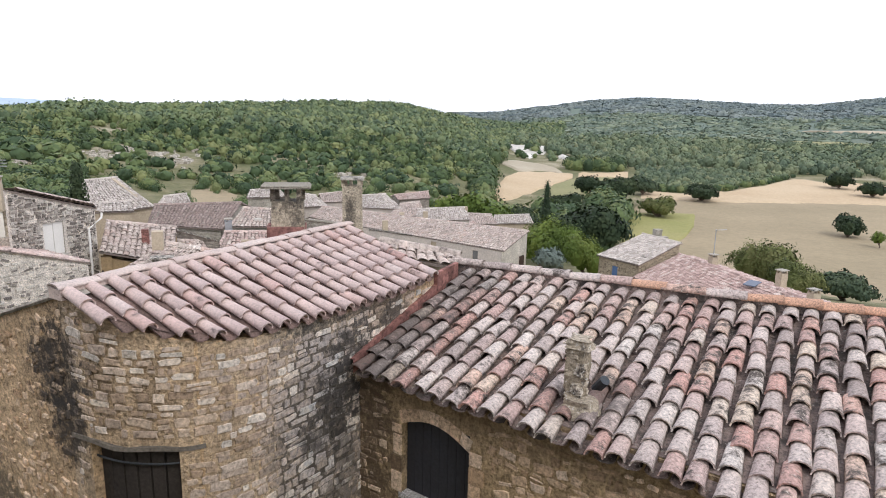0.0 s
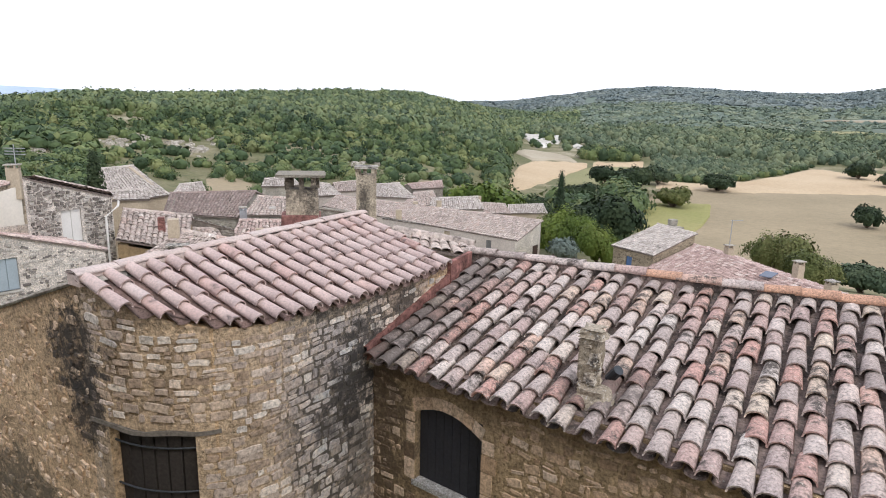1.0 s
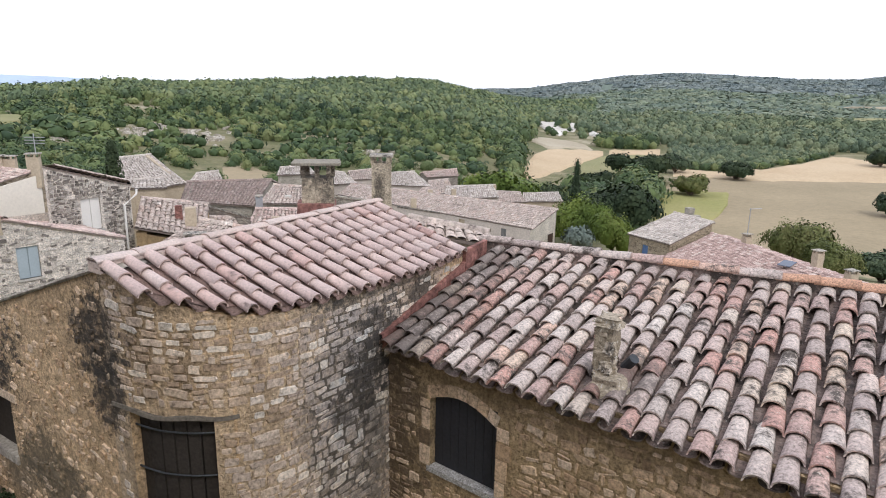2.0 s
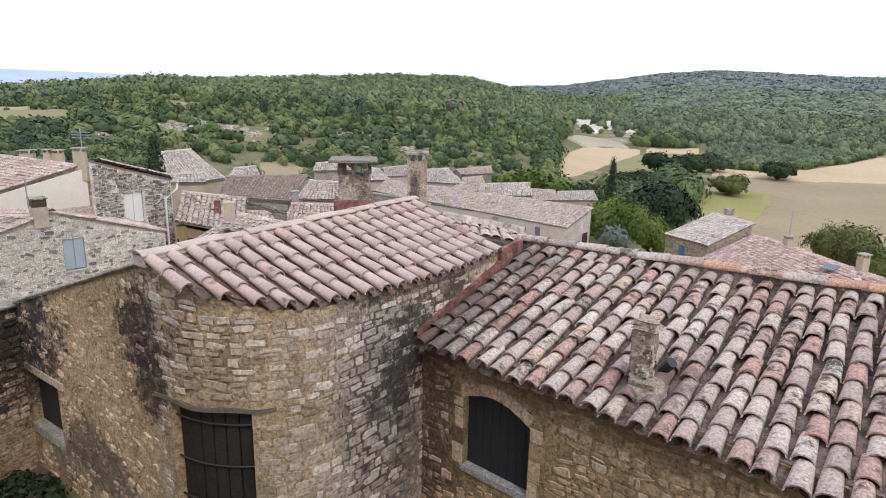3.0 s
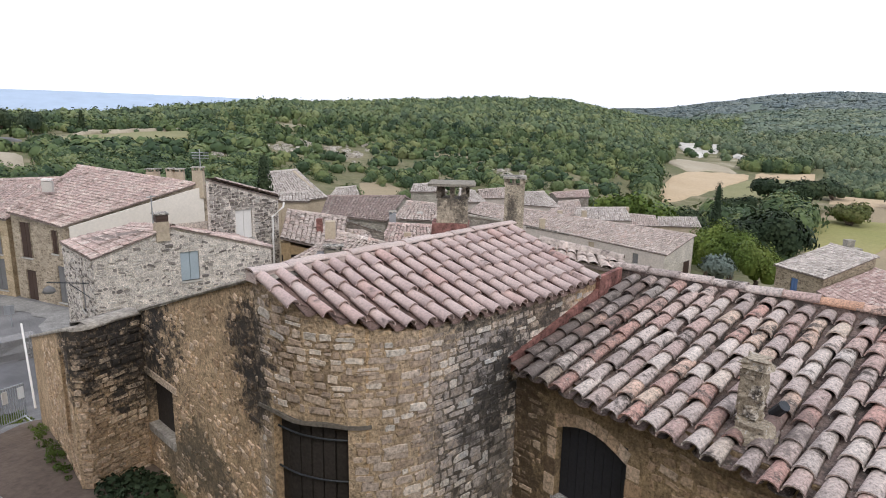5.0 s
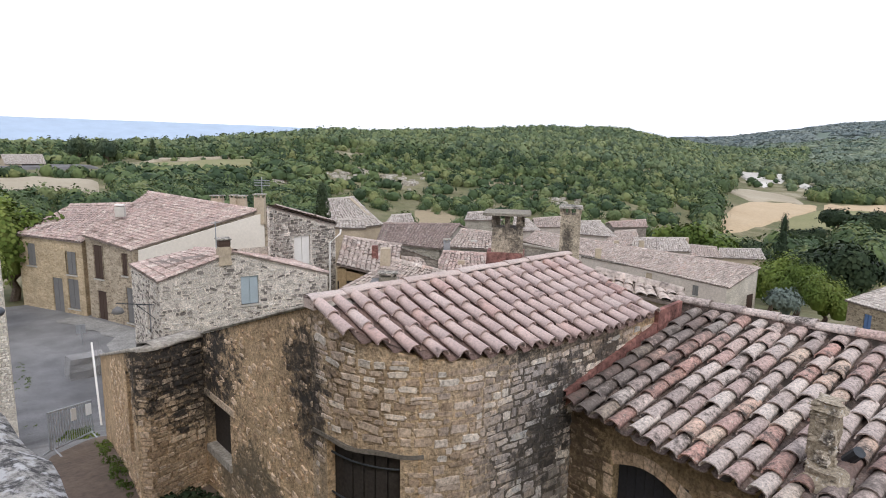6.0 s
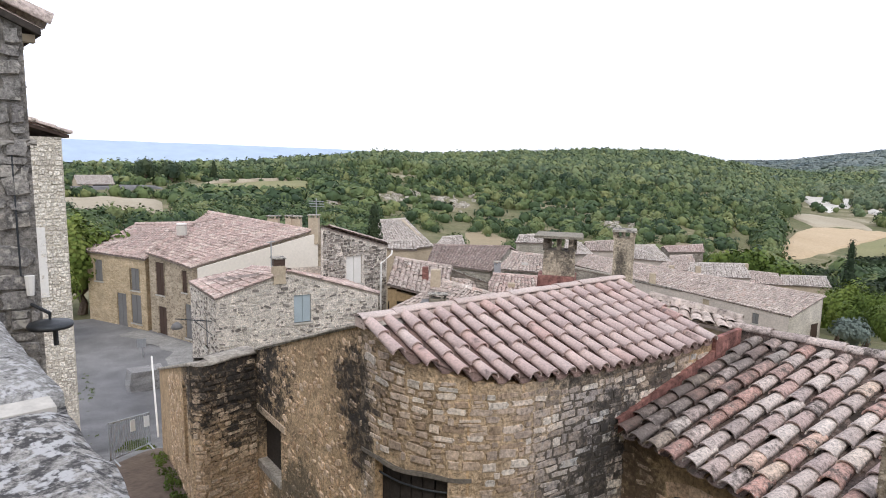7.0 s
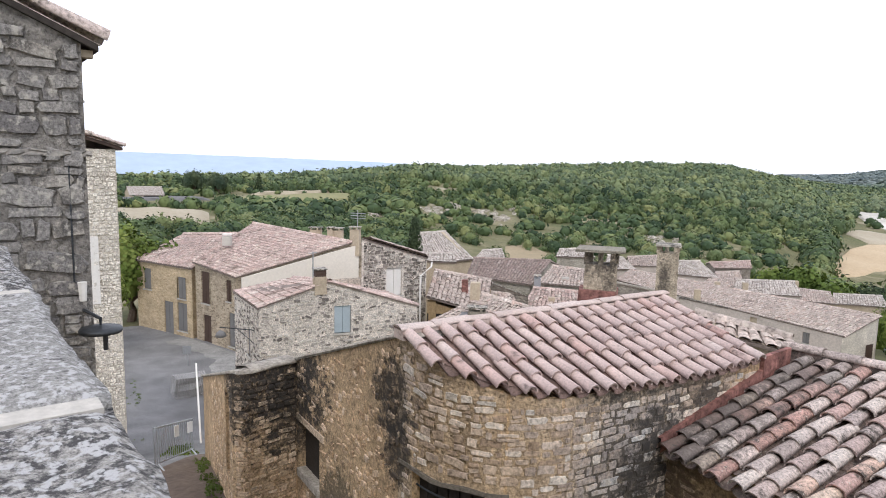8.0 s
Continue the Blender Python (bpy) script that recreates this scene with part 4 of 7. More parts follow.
M_LIME = plain("lime_mortar", (0.50, 0.47, 0.42), 0.95, grain=40, amount=0.25)
M_CAPPING = plain("rough_capping_mortar", (0.41, 0.37, 0.315), 0.95, grain=16, amount=0.65, bump=1.0, dist=0.03, var2=3)
M_PAINT = plain("dark_painted_boards", (0.030, 0.031, 0.036), 0.55, grain=30, amount=0.3)
M_OLDWOOD = plain("dark_weathered_wood", (0.040, 0.033, 0.028), 0.8, grain=25, amount=0.5, bump=0.5)
M_GREYWOOD = plain("grey_weathered_wood", (0.15, 0.13, 0.105), 0.9, grain=25, amount=0.6, bump=0.6)
M_IRON = plain("dark_iron", (0.06, 0.065, 0.07), 0.5, 0.6, grain=30, amount=0.3)
M_RED = plain("red_painted_render", (0.25, 0.12, 0.10), 0.9, grain=14, amount=0.95, bump=0.5, dist=0.01, var2=4)
M_CHIM = stained_stone("sooty_render", None, (0.42, 0.36, 0.275), False, [((-2.9, 11.2, 7.0), (0.5, 0.35, 0.3), 0.7, BLACK), ((-2.6, 11.3, 6.6), (0.12, 0.4, 0.6), 0.7, BLACK), ((-2.05, 13.8, 6.3), (0.12, 0.5, 0.8), 0.75, BLACK)])
M_FLUE = varied("sooty_flue_stone", [(0, (0.24, 0.20, 0.145)), (0.6, (0.37, 0.315, 0.24)), (1, (0.46, 0.41, 0.34))], False, 30, 7, (0.06, 0.052, 0.045), (0.50, 0.66), (0.45, 0.43, 0.39), (0.58, 0.66), 30)
M_SLAB = varied("grey_slab", [(0, (0.32, 0.29, 0.24)), (1, (0.38, 0.35, 0.30))], False, 40, 6, (0.08, 0.075, 0.065), (0.5, 0.66))

M_DSLAB = varied("weathered_slab", [(0, (0.21, 0.19, 0.15)), (1, (0.27, 0.245, 0.20))], False, 40, 6, (0.07, 0.065, 0.055), (0.5, 0.66))
POOL = stone_pool(14, 5)
rng_s = random.Random(21)

# ---- the house with the rounded corner ----
house = thing("round_corner_house", label="stone house with rounded corner, new clay tile roof and stained walls", category="house")
R_ARC = 1.25
CS, CD = 1.35, 0.15
line = [(0.1, -3.47), (0.1, -2.0), (0.1, -0.6), (0.1, CD)]
line += [(CS - R_ARC * math.cos(radians(a)), CD + R_ARC * math.sin(radians(a))) for a in range(9, 91, 9)]
line += [(2.4, 1.46), (4.35, 1.5)]
outer = Path([tw(s, d, 0).xy for s, d in line])
SLOPE = math.tan(radians(18))
arc0 = outer.l[3]


def sd_at(l):
    q = outer.at(l)[0]
    w = Vector((q.x - A0.x, q.y - A0.y, 0))
    return w.dot(U), w.dot(P)


def outer_top(l):
    s, d = sd_at(l)
    return 6.73 - max(0, d) * SLOPE + min(0, d) * 0.345


win = (arc0 + 0.03, arc0 + 0.98, 3.85, 5.27)
niche_hole = (0.07, 0.95, 3.78, 4.60)
part("wall", wall_geo(outer, 1.5, outer_top, (win, niche_hole), 0.42, 0.3), M_WMORTAR, house)
st = layout_stones(outer, arc0 - 0.22, outer.l[-1] - 0.05, 3.3, lambda l: outer_top(l) - 0.06, [win, (win[0] - 0.15, win[1] + 0.2, 5.25, 5.38)], rng_s, (0.055, 0.125), (0.08, 0.32), 0.008)
st = [(l, z, w * k, h * k) for l, z, w, h in st for k in (0.89 if l < arc0 + 1.2 else 0.99,) if k > 0.9 or rng_s.random() < 0.94]
lay_stones(house, outer, st, POOL, pool_meshes(POOL, "stone", M_TSTONE), None, M_TRUBBLE, (-2.2, 5.8), 290, 0.0135, rng_s, 0.075)
# lime face of the rounded part lies a little proud of the rendered gable
arc_path = Path([tuple(outer.at(l)[0] + outer.at(l)[2] * 0.004) for l in [arc0 - 0.28 + k * 0.14 for k in range(int((outer.l[-1] - arc0) / 0.14))]])
off = arc0 - 0.28
part("pointing", wall_geo(arc_path, 3.0, lambda l: outer_top(min(l + off, outer.l[-1])) - 0.003, [(win[0] - off, win[1] - off, win[2], win[3])], 0.012, 0.3), M_TMORTAR, house)
st = layout_stones(outer, 0.03, arc0 - 0.24, 3.1, lambda l: outer_top(l) - 0.05, [niche_hole, (0.02, 1.2, 4.6, 4.75), (0.02, 1.05, 3.66, 3.8)], rng_s, (0.07, 0.13), (0.08, 0.2), 0.03)
st = [q for q in st if rng_s.random() < 0.5]
lay_stones(house, outer, st, POOL, pool_meshes(POOL, "stone", M_WSTONE), None, M_WRUBBLE, (-4.5, 6.4), 230, 0.020, rng_s, 0.22)

# tall window with old boards behind iron bars
wp = [outer.at(win[0])[0], outer.at(win[1])[0]]
wd = (wp[1] - wp[0]).normalized()
g = Geo()
for k in range(8):
    (qa, _, na), (qb, _, nb) = outer.at(lerp(win[0], win[1], k / 8)), outer.at(lerp(win[0], win[1], (k + 1) / 8))
    g.add([(*(q - nn * t), z) for z in (3.85, 5.27) for q, nn, t in ((qa, na, 0.16), (qb, nb, 0.16), (qb, nb, 0.2), (qa, na, 0.2))], [(0, 1, 5, 4), (2, 3, 7, 6), (4, 5, 6, 7), (1, 0, 3, 2)])
window = part("window", g.weld(), M_OLDWOOD, house, "boarded dark window with iron bars")
for k in range(6):
    (qa, _, na), (qb, _, nb) = outer.at(lerp(win[0], win[1], k / 6 + 0.01)), outer.at(lerp(win[0], win[1], (k + 0.94) / 6))
    o = qa - na * (0.10 + 0.006 * (k % 2))
    part("board", Geo().box((*o, 3.86), (*(qb - nb * 0.10 - o), 0), (*(-na * 0.03), 0), (0, 0, 1.40)), M_OLDWOOD, window)
for z in (5.10, 4.62, 4.16):
    pts = []
    for k in range(9):
        l = lerp(win[0] - 0.02, win[1] + 0.02, k / 8)
        q, _, nn = outer.at(l)
        pts.append((*(q - nn * 0.06), z))
    part("bar", Geo().tube(pts, 0.011), M_IRON, window)
g = Geo()
ls = [lerp(win[0] - 0.28, win[1] + 0.24, k / 12) for k in range(13)]
for a, b_ in zip(ls, ls[1:]):
    (qa, _, na), (qb, _, nb) = outer.at(a), outer.at(b_)
    za, zb = 5.27 + 0.012 * math.sin(a * 9), 5.27 + 0.012 * math.sin(b_ * 9)
    pv = []
    for q, nn, z in ((qa, na, za), (qb, nb, zb)):
        pv += [(*(q + nn * 0.022), z), (*(q + nn * 0.018), z + 0.04), (*(q - nn * 0.2), z + 0.04), (*(q - nn * 0.2), z)]
    g.add(pv, [(0, 4, 5, 1), (1, 5, 6, 2), (3, 7, 4, 0)] + ([(0, 1, 2, 3)] if a == ls[0] else []) + ([(7, 6, 5, 4)] if b_ == ls[-1] else []))
part("lintel", g.weld(), M_GREYWOOD, house, "dark weathered curved lintel")

# small square opening in the rendered gable
nq, nd, nn = outer.at(niche_hole[0])
# shallow dark board stands in for the shade of the space behind
part("niche_back", Geo().box((*(nq - nn * 0.12), 3.72), (*(nd * 0.9), 0), (*(-nn * 0.05), 0), (0, 0, 0.92)), M_OLDWOOD, house, "dark panel in place of a small opening's unlit inside")
part("sill", Geo().box((*(nq + nn * 0.03), 3.69), (*(nd * 0.9), 0), (*(-nn * 0.4), 0), (0, 0, 0.115)), M_CAPPING, house, "pale stone sill")
part("niche_lintel", Geo().box((*(nq - nd * 0.03 + nn * 0.02), 4.60), (*(nd * 1.1), 0), (*(-nn * 0.3), 0), (0, 0, 0.1)), M_WSTONE, house, "rough stone lintel")
# mortar capping of the sloping gable
g = Geo()
for k in range(26):
    l0, l1 = outer.l[3] * k / 26, outer.l[3] * (k + 1) / 26
    (q0, _, n0), (q1, _, n1) = outer.at(l0), outer.at(l1)
    t0, t1 = outer_top(l0), outer_top(l1)
    b0, b1 = 0.03 + 0.014 * math.sin(k * 2.1), 0.03 + 0.014 * math.sin((k + 1) * 2.1)
    g.add([(*(q0 + n0 * b0), t0), (*(q1 + n1 * b1), t1), (*(q1 + n1 * b1), t1 + 0.05), (*(q0 + n0 * b0), t0 + 0.05), (*(q0 - n0 * 0.2), t0 + 0.065), (*(q1 - n1 * 0.2), t1 + 0.065), (*(q1 - n1 * 0.5), t1 + 0.05), (*(q0 - n0 * 0.5), t0 + 0.05)], [(0, 1, 2, 3), (3, 2, 5, 4), (4, 5, 6, 7), (1, 0, 7, 6)])
part("gable_capping", g.weld(), M_CAPPING, house, "pale mortar capping", True)

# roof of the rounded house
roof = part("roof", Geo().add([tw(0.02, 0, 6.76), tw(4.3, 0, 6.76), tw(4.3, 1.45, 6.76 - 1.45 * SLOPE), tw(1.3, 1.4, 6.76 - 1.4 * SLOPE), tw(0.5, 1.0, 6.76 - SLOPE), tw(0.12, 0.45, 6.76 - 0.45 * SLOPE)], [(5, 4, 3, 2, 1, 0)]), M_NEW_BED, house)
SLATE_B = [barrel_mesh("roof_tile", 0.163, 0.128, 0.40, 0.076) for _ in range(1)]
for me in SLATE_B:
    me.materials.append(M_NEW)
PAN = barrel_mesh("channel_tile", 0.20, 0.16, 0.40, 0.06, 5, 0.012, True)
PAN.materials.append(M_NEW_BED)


def eave_d(s):
    return float(np.interp(s, [-0.05, 0.09, 0.34, 0.55, 0.78, 1.06, 1.45, 1.95, 2.6, 3.24, 4.3], [0.32, 0.66, 0.95, 1.13, 1.31, 1.40, 1.47, 1.54, 1.59, 1.62, 1.58]))


cols, pans = [], []
for k in range(19):
    s = 0.10 + k * 0.2305
    d = eave_d(s)
    cols.append((tw(s, d, 6.80 - d * SLOPE), tw(s, 0.03, 6.80 - 0.03 * SLOPE)))
    s2 = s + 0.115
    d2 = eave_d(s2) + 0.0
    if k < 18:
        pans.append((tw(s2, d2, 6.80 - d2 * SLOPE), tw(s2, 0.03, 6.80 - 0.03 * SLOPE)))
tile_objects(roof, "roof_tile", SLATE_B, cols, 0.295, U, 0.006, 0.004, 0.05)
tile_objects(roof, "channel_tile", [PAN], pans, 0.315, U, 0.004, 0.0, 0.02)
CAPM = barrel_mesh("ridge_cap", 0.20, 0.185, 0.40, 0.042)
M_CAP = varied("pale_ridge_mortar", [(0, (0.50, 0.40, 0.35)), (1, (0.56, 0.47, 0.42))], False, 40, 3, (0.3, 0.23, 0.2), (0.6, 0.8), speckle=0.35)
CAPM.materials.append(M_CAP)
tile_objects(roof, "ridge_cap", [CAPM], [(tw(0.015, -0.03, 6.815), tw(4.32, -0.03, 6.84))], 0.42, P, 0.004, 0.0, 0.012)
part("ridge_bed", Geo().box(tw(0.03, -0.14, 6.70), U * 4.28, P * 0.2, (0, 0, 0.11)), M_CAP, roof)
g = Geo()
g.add([tw(0.05, 0, 6.75), tw(4.3, 0, 6.75), tw(4.3, -3.3, 5.62), tw(0.05, -3.3, 5.62)], [(0, 1, 2, 3)])
part("back_slope", g, M_NEW_BED, house)
# verge of the last column, with its mortar, and the masonry above the lower roof
g = Geo()
g.box(tw(4.27, -0.1, 5.2), U * 0.12, P * 0.1, (0, 0, 1.55))
g.add([tw(4.36, 0, 5.3), tw(4.36, 1.5, 5.3), tw(4.36, 1.5, 6.28), tw(4.36, 0, 6.75)], [(0, 1, 2, 3)])
part("end_wall", g, M_TMORTAR, house)
# red flashing band where the lower roof meets the wall
g = Geo()
g.add([tw(2.52, 1.52, 5.62), tw(4.9, 1.56, 6.28), tw(4.9, 1.56, 5.9), tw(2.52, 1.52, 5.45), tw(2.52, 1.47, 5.62), tw(4.9, 1.5, 6.28)], [(0, 1, 2, 3), (0, 4, 5, 1)])
g.add([tw(4.36, 1.5, 6.30), tw(4.95, 1.5, 6.34), tw(4.95, 1.56, 6.34), tw(4.36, 1.56, 6.30), tw(4.36, 1.5, 5.7), tw(4.95, 1.5, 5.7), tw(4.95, 1.56, 5.7), tw(4.36, 1.56, 5.7)], [(0, 1, 2, 3), (3, 2, 6, 7), (1, 5, 6, 2), (0, 3, 7, 4)])
part("flashing", g, M_RED, house, "faded red painted flashing strip")
# chimneys behind the ridge
cs_ = part("chimney", Geo().block(-2.78, 11.25, 5.2, 6.94, 0.58, 0.46, 9, 0.93, 0.014), M_CHIM, house, "sooty rendered chimney under a stone slab")
part("flashing", Geo().block(-2.80, 11.18, 5.2, 6.50, 0.86, 0.72, 9, 0.74, 0.02), M_RED, cs_)
for dx, dy in ((-0.24, -0.17), (0.02, -0.17), (0.24, -0.17), (-0.24, 0.17), (0.24, 0.17)):
    part("pier", Geo().block(-2.78 + dx * 0.95, 11.25 + dy * 0.9, 6.93, 7.17, 0.08, 0.07, 9, 1.0, 0.006), M_CHIM, cs_)
part("cap_slab", Geo().block(-2.80, 11.25, 7.165, 7.215, 0.84, 0.66, 11, 0.98, 0.012), M_DSLAB, cs_)
c2 = part("chimney", Geo().block(-2.03, 13.85, 4.6, 6.92, 0.43, 0.43, 8, 0.97, 0.008), M_CHIM, house, "slim tall rendered chimney with slab cap")
for dx, dy in ((-0.17, -0.16), (0.0, -0.16), (0.17, -0.16), (-0.17, 0.16), (0.17, 0.16)):
    part("pier", Geo().block(-2.03 + dx, 13.85 + dy, 6.91, 7.06, 0.075, 0.075, 8, 1.0, 0.004), M_CHIM, c2)
part("cap_slab", Geo().block(-2.03, 13.85, 7.055, 7.10, 0.50, 0.48, 8, 0.97, 0.006), M_SLAB, c2)

# ---- buttress wall beyond the gable ----
but = thing("buttress", label="stone buttress with blackened face and sloping capped top", category="wall")
B0 = tw(0.1, -3.47, 0)
B1 = tw(-0.92, -3.27, 0)
B2 = B1 + Vector((-4.5, 3.5, 0))
bpath = Path([B2.xy, B1.lerp(B2, 0.5).xy, B1.lerp(B2, 0.12).xy, (B1 - P * 0.14 + U * 0.01).xy, (B1 + U * 0.14).xy, B0.xy])
lb = bpath.l[3]
BT0, BT1, BSLOPE = 5.50, 5.49, 0.32


def but_top(l):
    if l > lb:
        return lerp(BT1, BT0, (l - lb) / (bpath.l[-1] - lb))
    return BT1 - (lb - l) * BSLOPE


slot = (lb - 1.0, lb - 0.5, 3.55, 4.98)
part("wall", wall_geo(bpath, 0.0, but_top, (slot,), 0.4, 0.5), M_WMORTAR, but)
sq, sdv, sn = bpath.at(slot[0])
part("slot_back", Geo().box((*(sq - sn * 0.2), 3.45), (*(sdv * 0.5), 0), (*(-sn * 0.1), 0), (0, 0, 1.6)), plain("brown_earth_render", (0.28, 0.17, 0.07), 0.95, grain=12, amount=0.4), but)
st = layout_stones(bpath, lb + 0.02, bpath.l[-1] - 0.02, 2.6, lambda l: but_top(l) - 0.05, [], rng_s, (0.05, 0.11), (0.09, 0.3))
lay_stones(but, bpath, st, POOL, pool_meshes(POOL, "stone", M_WSTONE), None, M_WRUBBLE, (-6.6, 7.0), 200, 0.024, rng_s, 0.06)
st = layout_stones(bpath, 2.2, lb - 0.02, 1.2, lambda l: but_top(l) - 0.05, [slot], rng_s, (0.06, 0.12), (0.08, 0.2), 0.03)
lay_stones(but, bpath, [q for q in st if rng_s.random() < 0.45], POOL, pool_meshes(POOL, "stone", M_WSTONE), None, M_WRUBBLE, (-7.2, 6.7), 150, 0.014, rng_s, 0.3)
g = Geo()
nb_ = 34
for k in range(nb_):
    l0, l1 = bpath.l[-1] * k / nb_, bpath.l[-1] * (k + 1) / nb_
    (q0, _, n0), (q1, _, n1) = bpath.at(l0), bpath.at(l1)
    t0, t1 = but_top(l0), but_top(l1)
    b0, b1 = 0.035 + 0.02 * math.sin(k * 1.9), 0.035 + 0.02 * math.sin((k + 1) * 1.9)
    g.add([(*(q0 + n0 * b0), t0), (*(q1 + n1 * b1), t1), (*(q1 + n1 * b1), t1 + 0.05), (*(q0 + n0 * b0), t0 + 0.05), (*(q0 - n0 * 0.2), t0 + 0.065), (*(q1 - n1 * 0.2), t1 + 0.065), (*(q1 - n1 * 0.45), t1), (*(q0 - n0 * 0.45), t0)], [(0, 1, 2, 3), (3, 2, 5, 4), (4, 5, 6, 7), (1, 0, 7, 6)])
part("capping", g.weld(), M_CAPPING, but, "pale lumpy mortar capping", True)

# ---- the lower house with the old roof ----
barn = thing("old_roof_house", label="warm stone house under a lichened old clay tile roof", category="house")
E0, ED, EN = Vector((-1.02, 7.11, 5.5)), Vector((0.807, -0.590, 0)), Vector((0.590, 0.807, 0))
RG0, RD = Vector((0.43, 9.4, 6.2)), Vector((0.913, -0.407, 0))
W0 = E0 + EN * 0.22
NCOL = 30


def eave_pt(k):
    return E0 + ED * (0.2285 * k) + Vector((0, 0, 0.012 * math.sin(k * 0.9)))


def ridge_pt(k):
    return RG0 + RD * (0.2217 * k) + Vector((0, 0, 0.02 * math.sin(k * 0.35)))


barn_path = Path([(W0 - ED * 0.45).xy, (W0 + ED * 9).xy])
shut_hole = (0.45 + 0.53, 0.45 + 1.49, 4.03, 5.08)
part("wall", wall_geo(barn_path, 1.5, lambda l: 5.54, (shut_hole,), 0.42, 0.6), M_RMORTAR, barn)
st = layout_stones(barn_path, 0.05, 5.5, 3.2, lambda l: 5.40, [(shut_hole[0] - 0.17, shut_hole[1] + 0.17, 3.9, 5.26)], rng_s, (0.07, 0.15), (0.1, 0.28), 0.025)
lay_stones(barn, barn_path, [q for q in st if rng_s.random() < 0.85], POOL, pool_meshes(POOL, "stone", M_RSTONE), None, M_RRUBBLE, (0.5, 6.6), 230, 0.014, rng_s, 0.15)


def on_barn(l, z, t=0.0):
    q, _, nn = barn_path.at(l)
    return Vector((*(q + nn * t), z))


h0, h1 = shut_hole[0], shut_hole[1]


def arch_z(t):
    return 4.93 + 0.15 * math.sin(math.pi * min(1, max(0, t))) - 0.05 * t


# dressed jambs, arch and sill
for side, l in ((-1, h0), (1, h1)):
    z = 4.03
    while z < 4.9:
        hh, ww = random.uniform(0.2, 0.3), random.uniform(0.12, 0.2)
        a = l - ww if side < 0 else l
        part("jamb_stone", Geo().box(on_barn(a, z, 0.006 + random.uniform(0, 0.012)), ED * ww, EN * 0.3, (0, 0, min(hh, 4.93 - z) - random.uniform(0.01, 0.03))), M_RSTONE, barn)
        z += hh
for k in range(7):
    t0, t1 = k / 7, (k + 0.94) / 7
    a, b_ = lerp(h0, h1, t0), lerp(h0, h1, t1)
    za, zb = arch_z(t0), arch_z(t1)
    g = Geo()
    pv = [on_barn(a, za, 0.005), on_barn(b_, zb, 0.005), on_barn(b_ + (t1 - 0.5) * 0.1, zb + 0.15, 0.005), on_barn(a + (t0 - 0.5) * 0.1, za + 0.15, 0.005)]
    pv += [p + EN * 0.3 for p in pv]
    part("arch_stone", g.add(pv, [(0, 1, 2, 3), (1, 0, 4, 5), (0, 3, 7, 4), (2, 1, 5, 6)]), M_RSTONE, barn)
part("sill", Geo().box(on_barn(h0 - 0.03, 3.96, 0.02), ED * (h1 - h0 + 0.06), EN * 0.4, (0, 0, 0.072)), M_COPE, barn, "worn grey stone sill")
shutter = part("shutter", Geo().box(on_barn(h0 - 0.01, 4.03, -0.13), ED * (h1 - h0 + 0.02), EN * 0.03, (0, 0, 1.05)), M_PAINT, barn, "dark anthracite boarded shutter")
for k in range(8):
    ww = (h1 - h0) / 8
    part("board", Geo().box(on_barn(h0 + ww * k + 0.003, 4.035, -0.10), ED * (ww - 0.006), EN * 0.028, (0, 0, 1.04)), M_PAINT, shutter)

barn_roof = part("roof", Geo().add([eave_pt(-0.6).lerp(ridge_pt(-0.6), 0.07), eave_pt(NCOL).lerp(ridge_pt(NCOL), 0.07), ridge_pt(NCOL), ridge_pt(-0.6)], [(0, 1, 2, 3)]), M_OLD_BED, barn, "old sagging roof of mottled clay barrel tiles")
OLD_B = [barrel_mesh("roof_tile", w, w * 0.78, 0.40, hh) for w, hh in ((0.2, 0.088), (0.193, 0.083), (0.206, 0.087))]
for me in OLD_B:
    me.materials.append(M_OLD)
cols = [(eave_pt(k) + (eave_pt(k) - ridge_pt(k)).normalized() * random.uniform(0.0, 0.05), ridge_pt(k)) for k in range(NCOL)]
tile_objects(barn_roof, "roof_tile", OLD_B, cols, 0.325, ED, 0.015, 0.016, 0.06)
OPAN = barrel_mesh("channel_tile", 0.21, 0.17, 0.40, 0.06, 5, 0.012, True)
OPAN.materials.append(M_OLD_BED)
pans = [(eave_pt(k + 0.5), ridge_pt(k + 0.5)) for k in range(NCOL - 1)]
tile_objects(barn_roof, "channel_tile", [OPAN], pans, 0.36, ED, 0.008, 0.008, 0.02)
# ridge capping, some of it renewed in orange
OCAP = barrel_mesh("ridge_cap", 0.22, 0.19, 0.40, 0.085)
OCAP.materials.append(M_OLD)
M_ORANGE = varied("renewed_orange_tile", [(0, (0.47, 0.26, 0.17)), (1, (0.52, 0.32, 0.22))], False, 50, 3, (0.25, 0.17, 0.13), (0.6, 0.8))
OCAP2 = OCAP.copy()
OCAP2.name = "ridge_cap"
OCAP2.materials.clear()
OCAP2.materials.append(M_ORANGE)
up = Vector((0, 0, 0.10))
tile_objects(barn_roof, "ridge_cap", [OCAP], [(ridge_pt(10.5) + up, ridge_pt(-1.2) + up)], 0.45, EN, 0.01, 0, 0.03)
tile_objects(barn_roof, "ridge_cap", [OCAP2], [(ridge_pt(12.5) + up, ridge_pt(10.5) + up)], 0.45, EN, 0.01, 0, 0.03)
tile_objects(barn_roof, "ridge_cap", [OCAP], [(ridge_pt(16.8) + up, ridge_pt(12.5) + up)], 0.45, EN, 0.01, 0, 0.03)
